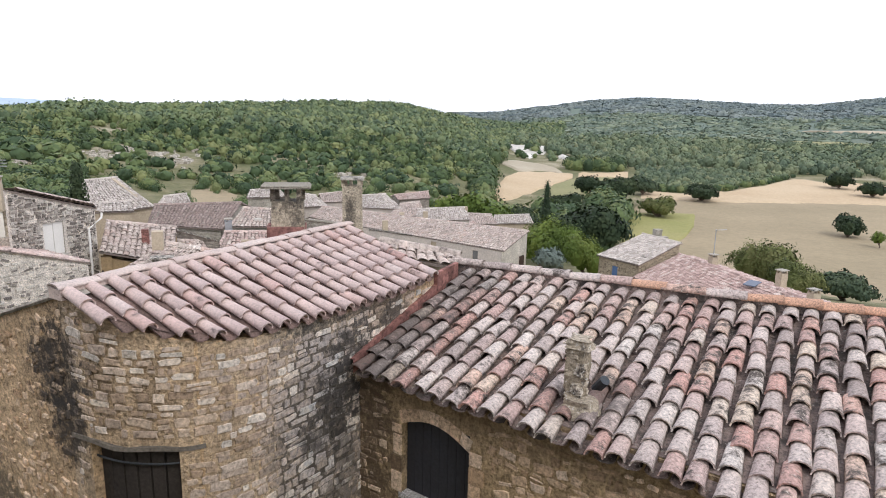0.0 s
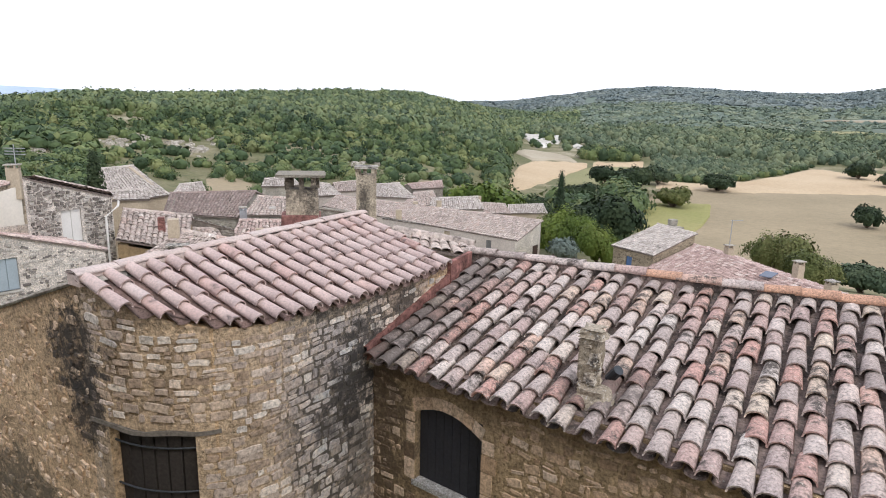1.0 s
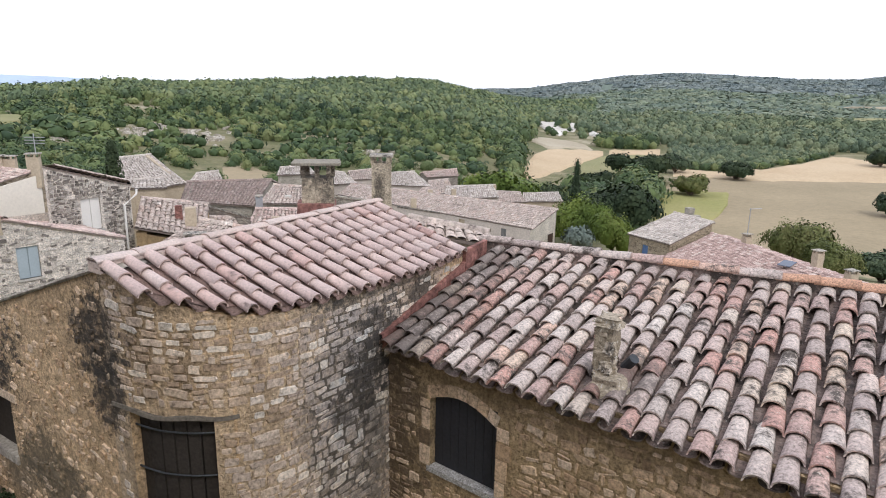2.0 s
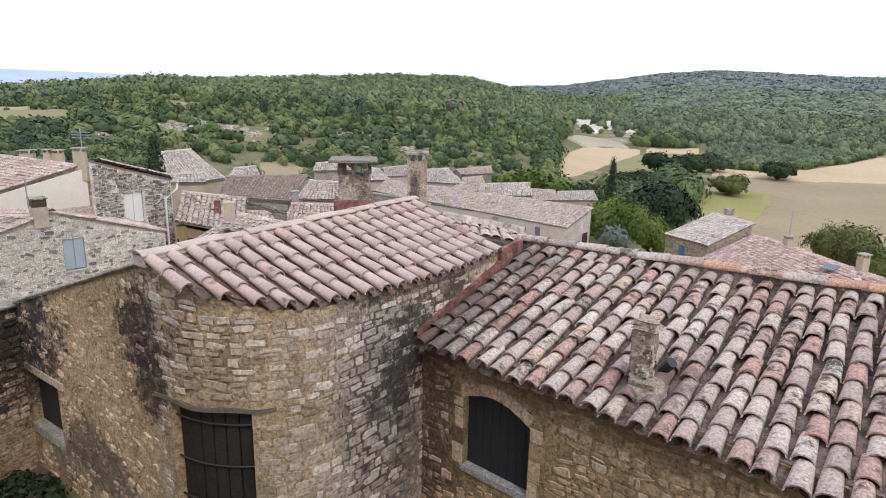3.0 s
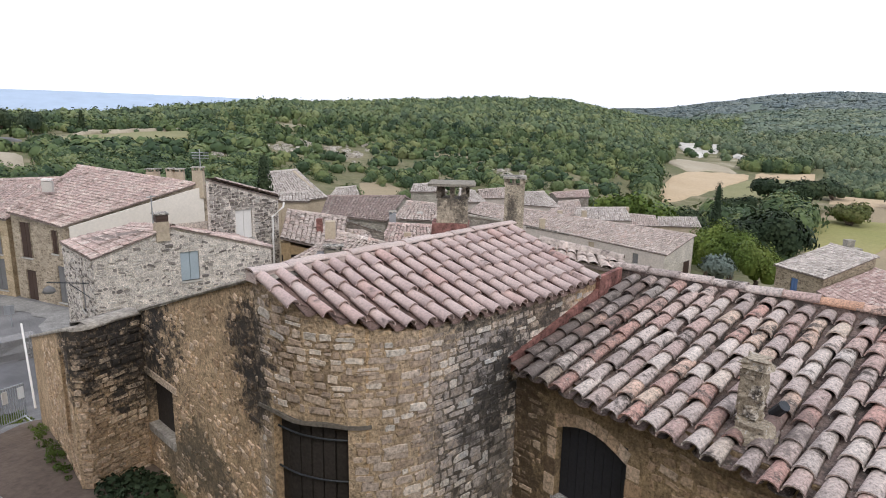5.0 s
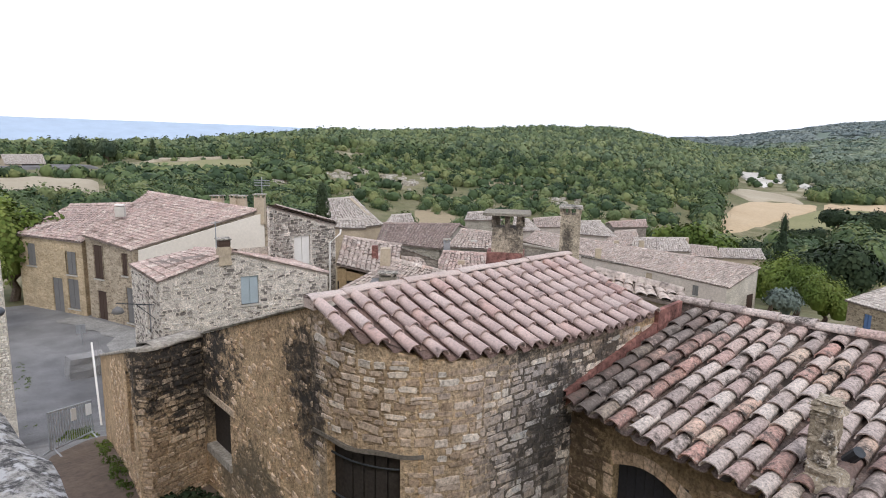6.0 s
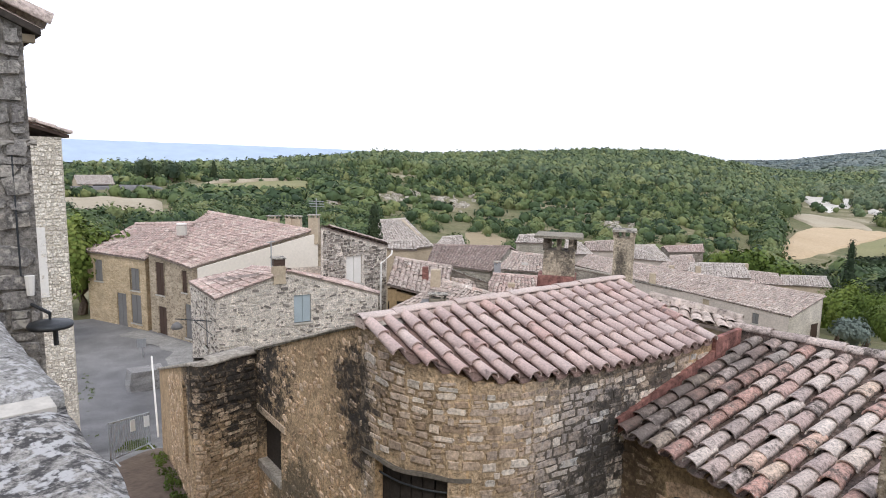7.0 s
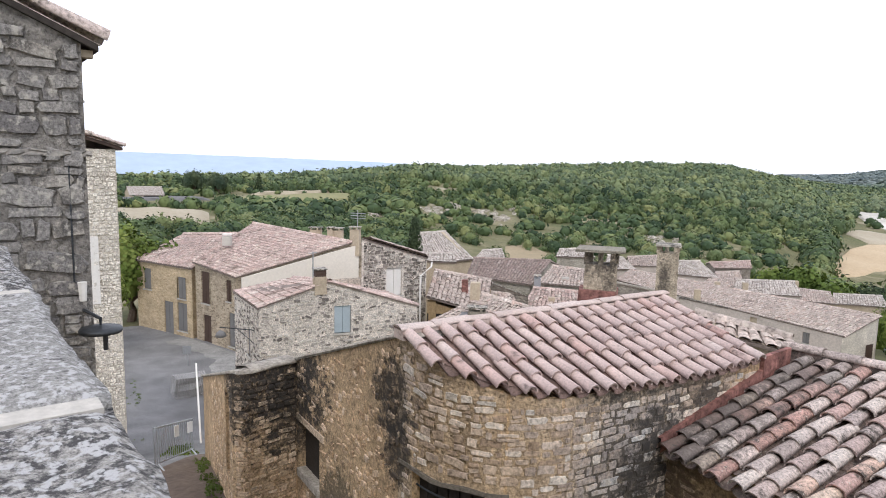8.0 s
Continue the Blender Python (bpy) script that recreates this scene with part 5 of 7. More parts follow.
tile_objects(barn_roof, "ridge_cap", [OCAP2], [(ridge_pt(NCOL) + up, ridge_pt(16.8) + up)], 0.45, EN, 0.01, 0, 0.03)
part("ridge_bed", Geo().box(ridge_pt(-1.4) - EN * 0.08 - Vector((0, 0, 0.08)), ridge_pt(NCOL) - ridge_pt(-1.4), EN * 0.16, (0, 0, 0.19)), M_OLD_BED, barn_roof)
part("back_slope", Geo().add([ridge_pt(-1.4), ridge_pt(NCOL), ridge_pt(NCOL) + EN * 3 - Vector((0, 0, 0.9)), ridge_pt(-1.4) + EN * 3 - Vector((0, 0, 0.9))], [(0, 1, 2, 3)]), M_OLD_BED, barn)
# crooked little rubble flue
flue = part("flue", Geo().block(1.36, 6.10, 5.45, 6.26, 0.165, 0.165, -36, 0.95, 0.025), M_FLUE, barn, "crooked rubble flue with lichen")
rs = random.Random(4)
for k in range(30):
    a = rs.choice([(-1, 0), (0, -1), (1, 0)])
    q = Vector((1.36, 6.10, 0)) + ED * (a[0] * 0.07 + (rs.uniform(-0.06, 0.06) if a[0] == 0 else 0)) + EN * (a[1] * 0.07 + (rs.uniform(-0.06, 0.06) if a[1] == 0 else 0))
    part("stone", Geo().block(q.x, q.y, 5.6 + k * 0.021, 5.66 + k * 0.021, rs.uniform(0.06, 0.11), rs.uniform(0.05, 0.08), -36 + rs.uniform(-20, 20), 0.9, 0.008), M_FLUE, flue)
part("cap_stone", Geo().block(1.36, 6.10, 6.25, 6.34, 0.26, 0.25, -30, 0.7, 0.03), M_FLUE, flue)
part("mortar_collar", Geo().block(1.40, 6.02, 5.50, 5.74, 0.46, 0.42, -36, 0.55, 0.03), M_FLUE, flue)
part("pipe", Geo().tube([(1.60, 6.28, 5.72), (1.66, 6.18, 5.86)], 0.055, 10), M_IRON, barn, "short dark vent pipe")

# ---- the parapet under the viewer and the two tall houses beyond it ----
PD, PN = Vector((-0.905, 0.426, 0)), Vector((0.426, 0.905, 0))
C0 = Vector((-0.635, 0.446, 8.1))
terr = thing("parapet", label="low stone parapet with lichen-blotched coping slabs", category="wall")
par_path = Path([(C0 - PD * 6 - PN * 0.05).xy, (C0 + PD * 3.6 - PN * 0.05).xy])
part("wall", wall_geo(par_path, 2.0, lambda l: 8.0, (), 0.42, 0.8), M_TMORTAR, terr)
bounds = [-5.6, -4.4, -3.1, -1.9, -0.65, 0.686, 2.03, 3.37, 3.6]
for a, b_ in zip(bounds, bounds[1:]):
    if a > 3.4:
        break
    b_ = min(b_, 3.55)
    bm = bmesh.new()
    nx, ny = 28, 14
    grid = []
    for i in range(nx + 1):
        rowv = []
        for j in range(ny + 1):
            q = C0 + PD * lerp(a + 0.012, b_ - 0.012, i / nx) - PN * (0.55 * j / ny)
            edge = min(i, nx - i, 2 * j, 2 * (ny - j)) / 2.5
            dz = -0.022 * max(0, 1 - edge) ** 2 + 0.012 * noise.fractal(q * 7, 0.8, 2.0, 4)
            sh = 0.02 * noise.noise(q * 6) if j == 0 else 0
            rowv.append(bm.verts.new(q + PN * sh + Vector((0, 0, dz))))
        grid.append(rowv)
    for i in range(nx):
        for j in range(ny):
            bm.faces.new((grid[i][j], grid[i + 1][j], grid[i + 1][j + 1], grid[i][j + 1]))
    rim = [grid[i][0] for i in range(nx + 1)] + [grid[nx][j] for j in range(1, ny + 1)] + [grid[i][ny] for i in range(nx - 1, -1, -1)] + [grid[0][j] for j in range(ny - 1, 0, -1)]
    low = [bm.verts.new(q.co + Vector((0, 0, -0.12))) for q in rim]
    for i in range(len(rim)):
        j = (i + 1) % len(rim)
        bm.faces.new((rim[j], rim[i], low[i], low[j]))
    bm.faces.new(low)
    me = bpy.data.meshes.new("coping_slab")
    bm.to_mesh(me)
    bm.free()
    me.polygons.foreach_set("use_smooth", [True] * len(me.polygons))
    part("coping_slab", me, M_COPE, terr)
    part("joint", Geo().box(C0 + PD * (b_ - 0.035) - PN * 0.55 - Vector((0, 0, 0.118)), PD * 0.07, PN * 0.53, (0, 0, 0.106)), M_LIME, terr, "pale lime mortar joint")
tagged(part("terrace_floor", Geo().box(C0 + PD * 3.6 - PN * 0.47 - Vector((0, 0, 1.1)), PD * -10, PN * -6, (0, 0, -0.2)), M_SLAB, None, "stone paved terrace behind the parapet"), category="floor", kind="structure")

# ---- village ----
def rubble_mat(name, a, b_, mortar, scale=5.0, both=0.0):
    m, nt, b = nodes_of(name, 0.95)
    pos = nt.nodes.new("ShaderNodeNewGeometry").outputs["Position"]
    warp = nt.nodes.new("ShaderNodeTexNoise")
    warp.inputs["Scale"].default_value = 3.0
    nt.links.new(pos, warp.inputs["Vector"])
    add = nt.nodes.new("ShaderNodeVectorMath")
    add.operation = 'MULTIPLY_ADD'
    nt.links.new(warp.outputs["Color"], add.inputs[0])
    add.inputs[1].default_value = (0.25, 0.25, 0.12)
    nt.links.new(pos, add.inputs[2])
    scl = nt.nodes.new("ShaderNodeVectorMath")
    scl.operation = 'MULTIPLY'
    nt.links.new(add.outputs[0], scl.inputs[0])
    scl.inputs[1].default_value = (1, 1, 1.9)
    vor = nt.nodes.new("ShaderNodeTexVoronoi")
    vor.inputs["Scale"].default_value = scale
    nt.links.new(scl.outputs[0], vor.inputs["Vector"])
    edge = nt.nodes.new("ShaderNodeTexVoronoi")
    edge.feature = 'DISTANCE_TO_EDGE'
    edge.inputs["Scale"].default_value = scale
    nt.links.new(scl.outputs[0], edge.inputs["Vector"])
    sep = nt.nodes.new("ShaderNodeSeparateColor")
    nt.links.new(vor.outputs["Color"], sep.inputs[0])
    col = ramp(nt, sep.outputs[0], [(0.1, a), (0.5, tuple((x + y) / 2 for x, y in zip(a, b_))), (0.9, b_)])
    joint = step_range(nt, edge.outputs["Distance"], 0.03, 0.14)
    col = mix(nt, joint, mortar, col)
    g2 = noise_node(nt, 0.8, 6, 0.7)
    col = mix(nt, 0.6, col, ramp(nt, g2, [(0.3, (0.55, 0.53, 0.5)), (0.7, (1.35, 1.33, 1.3))]), 'MULTIPLY')
    g1 = noise_node(nt, 22, 5, 0.7)
    col = mix(nt, 0.5, col, ramp(nt, g1, [(0.3, (0.35, 0.35, 0.34)), (0.7, (1.6, 1.6, 1.55))]), 'MULTIPLY')
    nt.links.new(col, b.inputs["Base Color"])
    bumped(nt, b, maths(nt, 'ADD', joint, maths(nt, 'MULTIPLY', g1, 0.4)), 0.7, 0.03)
    return m


M_GRUBBLE = rubble_mat("grey_rubble", (0.27, 0.25, 0.22), (0.43, 0.40, 0.35), (0.38, 0.35, 0.30))
M_DRUBBLE = rubble_mat("dark_rubble", (0.17, 0.15, 0.135), (0.36, 0.325, 0.285), (0.25, 0.22, 0.19), 4.5)
M_BRUBBLE = rubble_mat("brown_rubble", (0.20, 0.16, 0.115), (0.46, 0.38, 0.28), (0.40, 0.325, 0.235))
M_LRUBBLE = rubble_mat("pale_rubble", (0.52, 0.475, 0.41), (0.70, 0.65, 0.575), (0.64, 0.59, 0.515), 7.0)
M_TOWER = rubble_mat("grey_tower_stone", (0.20, 0.19, 0.18), (0.36, 0.34, 0.31), (0.27, 0.25, 0.23), 7.0)
M_ORUBBLE = rubble_mat("ochre_rubble", (0.40, 0.31, 0.20), (0.58, 0.47, 0.33), (0.52, 0.41, 0.275))
M_SRUBBLE = rubble_mat("street_rubble", (0.27, 0.22, 0.165), (0.52, 0.44, 0.345), (0.46, 0.385, 0.29))
M_CREAM = plain("cream_render", (0.53, 0.465, 0.41), 0.9, grain=8, amount=0.3, var2=0.6)
M_WHITE = plain("cream_white_render", (0.76, 0.70, 0.61), 0.9, grain=8, amount=0.1, var2=0.5)
M_TAN = plain("tan_render", (0.46, 0.38, 0.28), 0.9, grain=10, amount=0.3, var2=0.7)
M_BLUEPAINT = plain("grey_blue_paint", (0.36, 0.42, 0.45), 0.6, grain=20, amount=0.12)
M_BLUE2 = plain("blue_paint", (0.10, 0.17, 0.32), 0.6, grain=20, amount=0.12)
M_WPAINT = plain("off_white_paint", (0.74, 0.71, 0.66), 0.6, grain=20, amount=0.1)
M_BROWN = plain("dark_brown_paint", (0.075, 0.048, 0.037), 0.6, grain=20, amount=0.3)
M_GPAINT = plain("grey_paint", (0.18, 0.175, 0.17), 0.6, grain=20, amount=0.2)
# near-black panels for openings: the shade of unlit rooms as a colour
M_DARK = plain("dark_room", (0.03, 0.027, 0.024), 0.9, grain=10, amount=0.2)
M_ZINC = plain("zinc", (0.42, 0.43, 0.44), 0.45, 0.7, grain=20, amount=0.2)
M_SOLAR = plain("solar_glass", (0.12, 0.14, 0.18), 0.2, 0.0, grain=4, amount=0.1)


def V(az, el, D):
    return polar(az, D, 8.5 + D * math.tan(radians(el)))


def VR(az, el, eave, slope=0.27):
    """The ridge point in that direction over an eave point, for a roof of that slope."""
    D = (8.5 - eave.z + slope * eave.xy.length) / (slope - math.tan(radians(el)))
    return V(az, el, D)


def stack(parent, x, y, z0, z1, w, d, ang, mat, slab=True, pots=0):
    c = part("chimney", Geo().block(x, y, z0, z1, w, d, ang, 0.96, 0.012), mat, parent)
    if slab:
        for a, b_ in ((-1, -1), (1, -1), (-1, 1), (1, 1)):
            part("pier", Geo().block(x + a * w * 0.36, y + b_ * d * 0.36, z1 - 0.01, z1 + 0.15, 0.09, 0.09, ang), mat, c)
        part("cap_slab", Geo().block(x, y, z1 + 0.145, z1 + 0.195, w * 1.18, d * 1.18, ang, 0.97, 0.01), M_SLAB, c)
    return c


paths = {}


def house4(name, label, e0, e1, r1, r0, base, wall, roofm, back=1.0, openings=(), over=0.14, pitch=0.24, seed=1, group="", verge=True, flat_back=False, sink=0.03, thick=0.35):
    """A house whose visible slope runs from the eave e0-e1 up to the ridge r0-r1; back: how far the hidden slope goes, in lengths of the visible one.
    openings: (wall 0 front, 1 end at e1, 2 back, 3 end at e0; place along it 0..1; z of its foot; width; height; material; name)."""
    ob = thing(name, label=label, category="house", group=group)
    e0, e1, r1, r0 = (Vector(p) for p in (e0, e1, r1, r0))
    b0, b1 = r0 + (r0 - e0) * back, r1 + (r1 - e1) * back
    b0.z, b1.z = (r0.z - (r0.z - e0.z) * back, r1.z - (r1.z - e1.z) * back) if not flat_back else (r0.z, r1.z)
    centre = (e0 + e1 + b0 + b1) / 4

    def inn(p, rise=0.3, k=over):
        d = (centre - p)
        d.z = 0
        return p + d.normalized() * k * 1.4 + Vector((0, 0, rise * k * 1.4 - sink))
    ring = [inn(e0), inn(e1), inn(r1, 0), inn(b1), inn(b0), inn(r0, 0), inn(e0)]
    path = Path([p.xy for p in ring])

    def top(l):
        return float(np.interp(l, path.l, [p.z for p in ring]))
    spans = {0: (0, 1), 1: (1, 3), 2: (3, 4), 3: (4, 6)}
    holes = []
    for w, f, z, ww, hh, mat, nm in openings:
        a, b_ = path.l[spans[w][0]], path.l[spans[w][1]]
        c = lerp(a, b_, f)
        holes.append((c - ww / 2, c + ww / 2, z, z + hh))
    part("wall", wall_geo(path, base, top, holes, thick, 3.0), wall, ob)
    for (w, f, z, ww, hh, mat, nm), h in zip(openings, holes):
        q0, d, n = path.at(h[0] + 0.001)
        leaf = part(nm, Geo().box((*(q0 - n * 0.09), z), (*(d * ww), 0), (*(-n * 0.04), 0), (0, 0, hh)), mat, ob)
        if nm in ("shutter", "door") and ww > 0.3:
            for k in range(2):
                o = q0 + d * (ww * 0.5 * k + 0.015)
                part("leaf", Geo().box((*(o - n * 0.055), z + 0.012), (*(d * (ww * 0.5 - 0.03)), 0), (*(-n * 0.034), 0), (0, 0, hh - 0.024)), mat, leaf)
        elif nm == "window" and mat is not M_TAN:
            for fr in (0.0, 0.46, 0.92):
                o = q0 + d * (ww * fr)
                part("frame", Geo().box((*(o - n * 0.05), z), (*(d * ww * 0.08), 0), (*(-n * 0.04), 0), (0, 0, hh)), M_WPAINT, leaf)
        part("sill", Geo().box((*(q0 - d * 0.06 + n * 0.05), z - 0.07), (*(d * (ww + 0.12)), 0), (*(-n * 0.2), 0), (0, 0, 0.07)), M_LIME, ob)
    for k, (a, b_, c, d) in enumerate(((e0, e1, r1, r0), (b1, b0, r0, r1))):
        if k == 1 and back < 0.05:
            continue
        dn = Vector((0, 0, 0.05))
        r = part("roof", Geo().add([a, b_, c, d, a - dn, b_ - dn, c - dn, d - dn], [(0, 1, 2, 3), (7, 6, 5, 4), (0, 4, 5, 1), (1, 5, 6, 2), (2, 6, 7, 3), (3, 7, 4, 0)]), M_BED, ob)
        v, f = barrel_sheet(a, b_, d, c, pitch, 0.36, 4, pitch * 0.3, 0.018, seed + k)
        tagged(part("roof_tiles", mesh_np("roof_tiles", v, f, True), roofm, r), kind="stuff")
    paths[ob.name] = (path, top, holes)
    dr = (r1 - r0)
    n = max(2, int(dr.length / 0.42))
    side = Vector((-dr.y, dr.x, 0)).normalized()
    g = Geo()
    for k in range(n):
        p, q = r0 + dr * (k / n), r0 + dr * ((k + 1.05) / n)
        vs = []
        for c, w in ((p, 0.13), (q, 0.11)):
            for t in range(5):
                a = math.pi * t / 4
                vs.append(c + side * math.cos(a) * w + Vector((0, 0, 0.03 + math.sin(a) * w * 0.85)))
        g.add(vs, [(t, t + 1, t + 6, t + 5) for t in range(4)])
    tagged(part("ridge_capping", g, roofm, ob, "", True), kind="stuff")
    return ob


VG = "village houses"
# street side
hB = house4("rubble_gable_house", "grey rubble house with grey-blue shutter and reddish tile roof", (-21.5, 20.98, 2.85), (-16.63, 17.36, 3.32), (-14.95, 19.44, 4.18), (-19.8, 23.1, 3.3), -2.0, M_GRUBBLE, M_ROOF_RED, 1.38,
            [(1, 0.505, 2.12, 0.66, 1.08, M_BLUEPAINT, "shutter"), (0, 0.62, 0.9, 0.7, 1.2, M_GPAINT, "shutter"), (0, 0.75, -1.7, 0.9, 1.7, M_GPAINT, "door"), (0, 0.4, -0.9, 0.6, 1.0, M_BROWN, "shutter")], 0.06, 0.24, 31, VG)
hbc = stack(hB, -15.35, 19.35, 3.7, 4.38, 0.46, 0.52, 50, M_TAN, False)
part("chimney_top", Geo().block(-15.35, 19.35, 4.37, 4.64, 0.42, 0.48, 50, 1.0, 0.01), M_BROWN, hbc, "dark sooty brick top")
part("cap_slab", Geo().block(-15.35, 19.35, 4.635, 4.68, 0.5, 0.56, 50, 0.97, 0.01), M_SLAB, hbc)
RUB = [(0, (0.14, 0.125, 0.115)), (0.35, (0.27, 0.245, 0.22)), (0.6, (0.46, 0.43, 0.385)), (1, (0.56, 0.525, 0.475))]
M_LMORTAR = stained_stone("pale_grey_mortar", None, (0.62, 0.565, 0.505), False, [])
M_RUBS = stained_stone("grey_gable_rubble", RUB, None, True, [])
rp, rt_, rh_ = paths[hB.name]
st = layout_stones(rp, 0.05, rp.l[3] - 0.05, -1.5, lambda l: rt_(l) - 0.08, rh_, rng_s, (0.08, 0.16), (0.1, 0.36), 0.04)
st = [q for q in st if rng_s.random() < 0.6]
lay_stones(hB, rp, st, POOL, pool_meshes(POOL, "stone", M_RUBS), None, M_RUBS, (-15, 19), 0, 0.03, rng_s, 0.2)
next(c for c in hB.children if c.name.startswith("wall")).data.materials[0] = M_LMORTAR
hA = house4("street_house", "two-storey stone house with brown shutters and cream gable", (-29.77, 26.04, 2.85), (-25.71, 25.26, 2.45), (-22.5, 31.6, 4.0), (-31.89, 33.2, 4.5), -2.6, M_SRUBBLE, M_ROOF_RED, 0.7,
            [(0, 0.25, 0.55, 0.8, 1.85, M_BROWN, "shutter"), (0, 0.28, -1.75, 0.8, 1.65, M_BROWN, "shutter"), (0, 0.82, 1.0, 0.45, 1.2, M_BROWN, "shutter"), (0, 0.9, -1.5, 0.7, 1.9, M_GPAINT, "door")], 0.12, 0.24, 32, VG)
house4("street_house", "ochre stone house with grey shutters beside the lane", (-35.3, 26.4, 2.5), (-29.8, 25.98, 2.45), (-31.2, 31.6, 3.95), (-36.5, 31.3, 3.6), -2.6, M_ORUBBLE, M_ROOF_RED, 0.7,
             [(0, 0.2, 0.75, 0.75, 1.3, M_GPAINT, "shutter"), (0, 0.82, 0.55, 0.75, 1.3, M_GPAINT, "shutter"), (0, 0.58, -1.75, 0.85, 2.0, M_GPAINT, "door"), (0, 0.82, -1.4, 0.9, 1.7, M_GPAINT, "shutter")], 0.12, 0.24, 33, VG)
g = Geo()
cg = [Vector((-25.5, 25.55, 0.5)), Vector((-22.3, 31.9, 0.5)), Vector((-22.3, 31.9, 3.85)), Vector((-25.5, 25.55, 2.43))]
nrm = Vector((0.893, -0.45, 0))
pv = cg + [p + nrm * 0.08 for p in cg]
part("gable_render", g.add(pv, [(4, 5, 6, 7), (7, 6, 2, 3), (4, 7, 3, 0), (6, 5, 1, 2)]), M_WHITE, hA, "smooth cream rendered gable")
for az, el, D, w in ((38.6, -5.85, 44, 0.75), (37.3, -5.85, 43, 0.4), (36.7, -5.9, 43, 0.65), (35.2, -5.85, 39, 0.6)):
    q = V(az, el, D)
    stack(hA, q.x, q.y, q.z - 1.3, q.z + 0.25, w, 0.5, 20, M_TAN)
q = V(46.0, -6.1, 41)
vent = part("roof_vent", Geo().block(q.x, q.y, q.z - 0.5, q.z + 0.06, 0.5, 0.36, 30), M_LIME, hA, "pale metal roof vent")
part("cap_slab", Geo().block(q.x, q.y, q.z + 0.12, q.z + 0.2, 0.5, 0.4, 30), M_WPAINT, vent)
q = V(35.0, -4.5, 39)
ant = thing("aerial", label="thin metal television aerial on a chimney", category="aerial", group="aerials")
part("mast", Geo().tube([q - Vector((0, 0, 0.9)), q + Vector((0, 0, 0.5))], 0.025), M_ZINC, ant)
for k in range(3):
    part("rod", Geo().tube([q + Vector((-0.5, 0, 0.15 * k)), q + Vector((0.5, 0.1, 0.15 * k))], 0.02), M_ZINC, ant)
ant3 = thing("aerial", label="thin metal mast above a rubble gable", category="aerial", group="aerials")
part("mast", Geo().tube([V(39.05, -7.35, 20.4), V(39.05, -9.6, 20.4)], 0.018), M_ZINC, ant3)
part("rod", Geo().tube([V(39.4, -7.5, 20.4), V(38.7, -7.4, 20.4)], 0.014), M_ZINC, ant3)
hC = house4("dark_rubble_house", "dark rubble house end with white closed shutter", (-16.52, 23.85, 5.34), (-14.94, 27.17, 4.2), (-17.4, 31.5, 3.65), (-18.98, 28.2, 4.78), -2.5, M_LMORTAR, M_ROOF, 0.02,
            [(0, 0.48, 2.52, 0.86, 1.33, M_WPAINT, "shutter")], 0.05, 0.24, 34, VG, thick=0.06)
part("downpipe", Geo().tube([(-14.72, 27.2, 4.0), (-14.7, 27.1, 3.8), (-15.0, 26.6, 3.4), (-15.0, 26.6, -1)], 0.05), M_WPAINT, hC, "pale rainwater pipe")

DRUB = [(0, (0.10, 0.09, 0.08)), (0.4, (0.20, 0.175, 0.155)), (0.7, (0.29, 0.26, 0.23)), (0.85, (0.42, 0.39, 0.35)), (1, (0.52, 0.485, 0.44))]
M_DRUBS = stained_stone("dark_gable_rubble", DRUB, None, True, [])
rp, rt_, rh_ = paths[hC.name]
st = layout_stones(rp, 0.05, rp.l[1] - 0.05, 0.8, lambda l: rt_(l) - 0.08, rh_, rng_s, (0.07, 0.17), (0.09, 0.34), 0.022)
lay_stones(hC, rp, st, POOL, pool_meshes(POOL, "stone", M_DRUBS), None, M_DRUBS, (-15, 25), 0, 0.04, rng_s, 0.22)

# roofs across the village
M_OCHRE = plain("ochre_render", (0.30, 0.215, 0.12), 0.95, grain=10, amount=0.35, var2=0.9)
M_ROOF_DARK = varied("dark_brown_roof_tile", [(0, (0.20, 0.155, 0.135)), (0.4, (0.30, 0.235, 0.205)), (0.75, (0.25, 0.185, 0.16)), (1, (0.38, 0.31, 0.275))], True, 14, 0.9, (0.12, 0.10, 0.085), (0.56, 0.76), (0.42, 0.37, 0.32), (0.58, 0.7), 5.0, both=True)


def backed(label, e0, e1, wall, seed, openings=()):
    """A building whose high wall stands towards the viewer, its roof falling away behind."""
    away = Vector((e0.x + e1.x, e0.y + e1.y, 0)).normalized() * 3.5 - Vector((0, 0, 0.9))
    ob = house4("village_house", label, e0, e1, e1 + away, e0 + away, -6, wall, M_ROOF, 0.02, openings, 0.04, seed=seed, group=VG, thick=0.1)
    part("coping", Geo().box(e0 - Vector((0, 0, 0.02)), e1 - e0, Vector((away.x, away.y, 0)).normalized() * 0.3, (0, 0, 0.055)), M_SLAB, ob)
    return ob

RB = (V(30.91, -14.63, 24), V(17.21, -14.49, 24.5), VR(18.36, -12.33, V(17.21, -14.49, 24.5)))
hb2 = house4("village_house", "house with broad weathered roof and slab cowl", *RB, VR(23.80, -11.01, RB[0]), -2.5, M_TAN, M_ROOF, 0.04, seed=42, group=VG, sink=0.34)


def on_roof(az, el, corners):
    """Where the way in that direction from the terrace meets the plane of a roof."""
    a, b_, c = (Vector(p) for p in corners)
    n, eye = (b_ - a).cross(c - a), Vector((0, 0, 8.5))
    d = V(az, el, 10) - eye
    return eye + d * ((a - eye).dot(n) / d.dot(n))


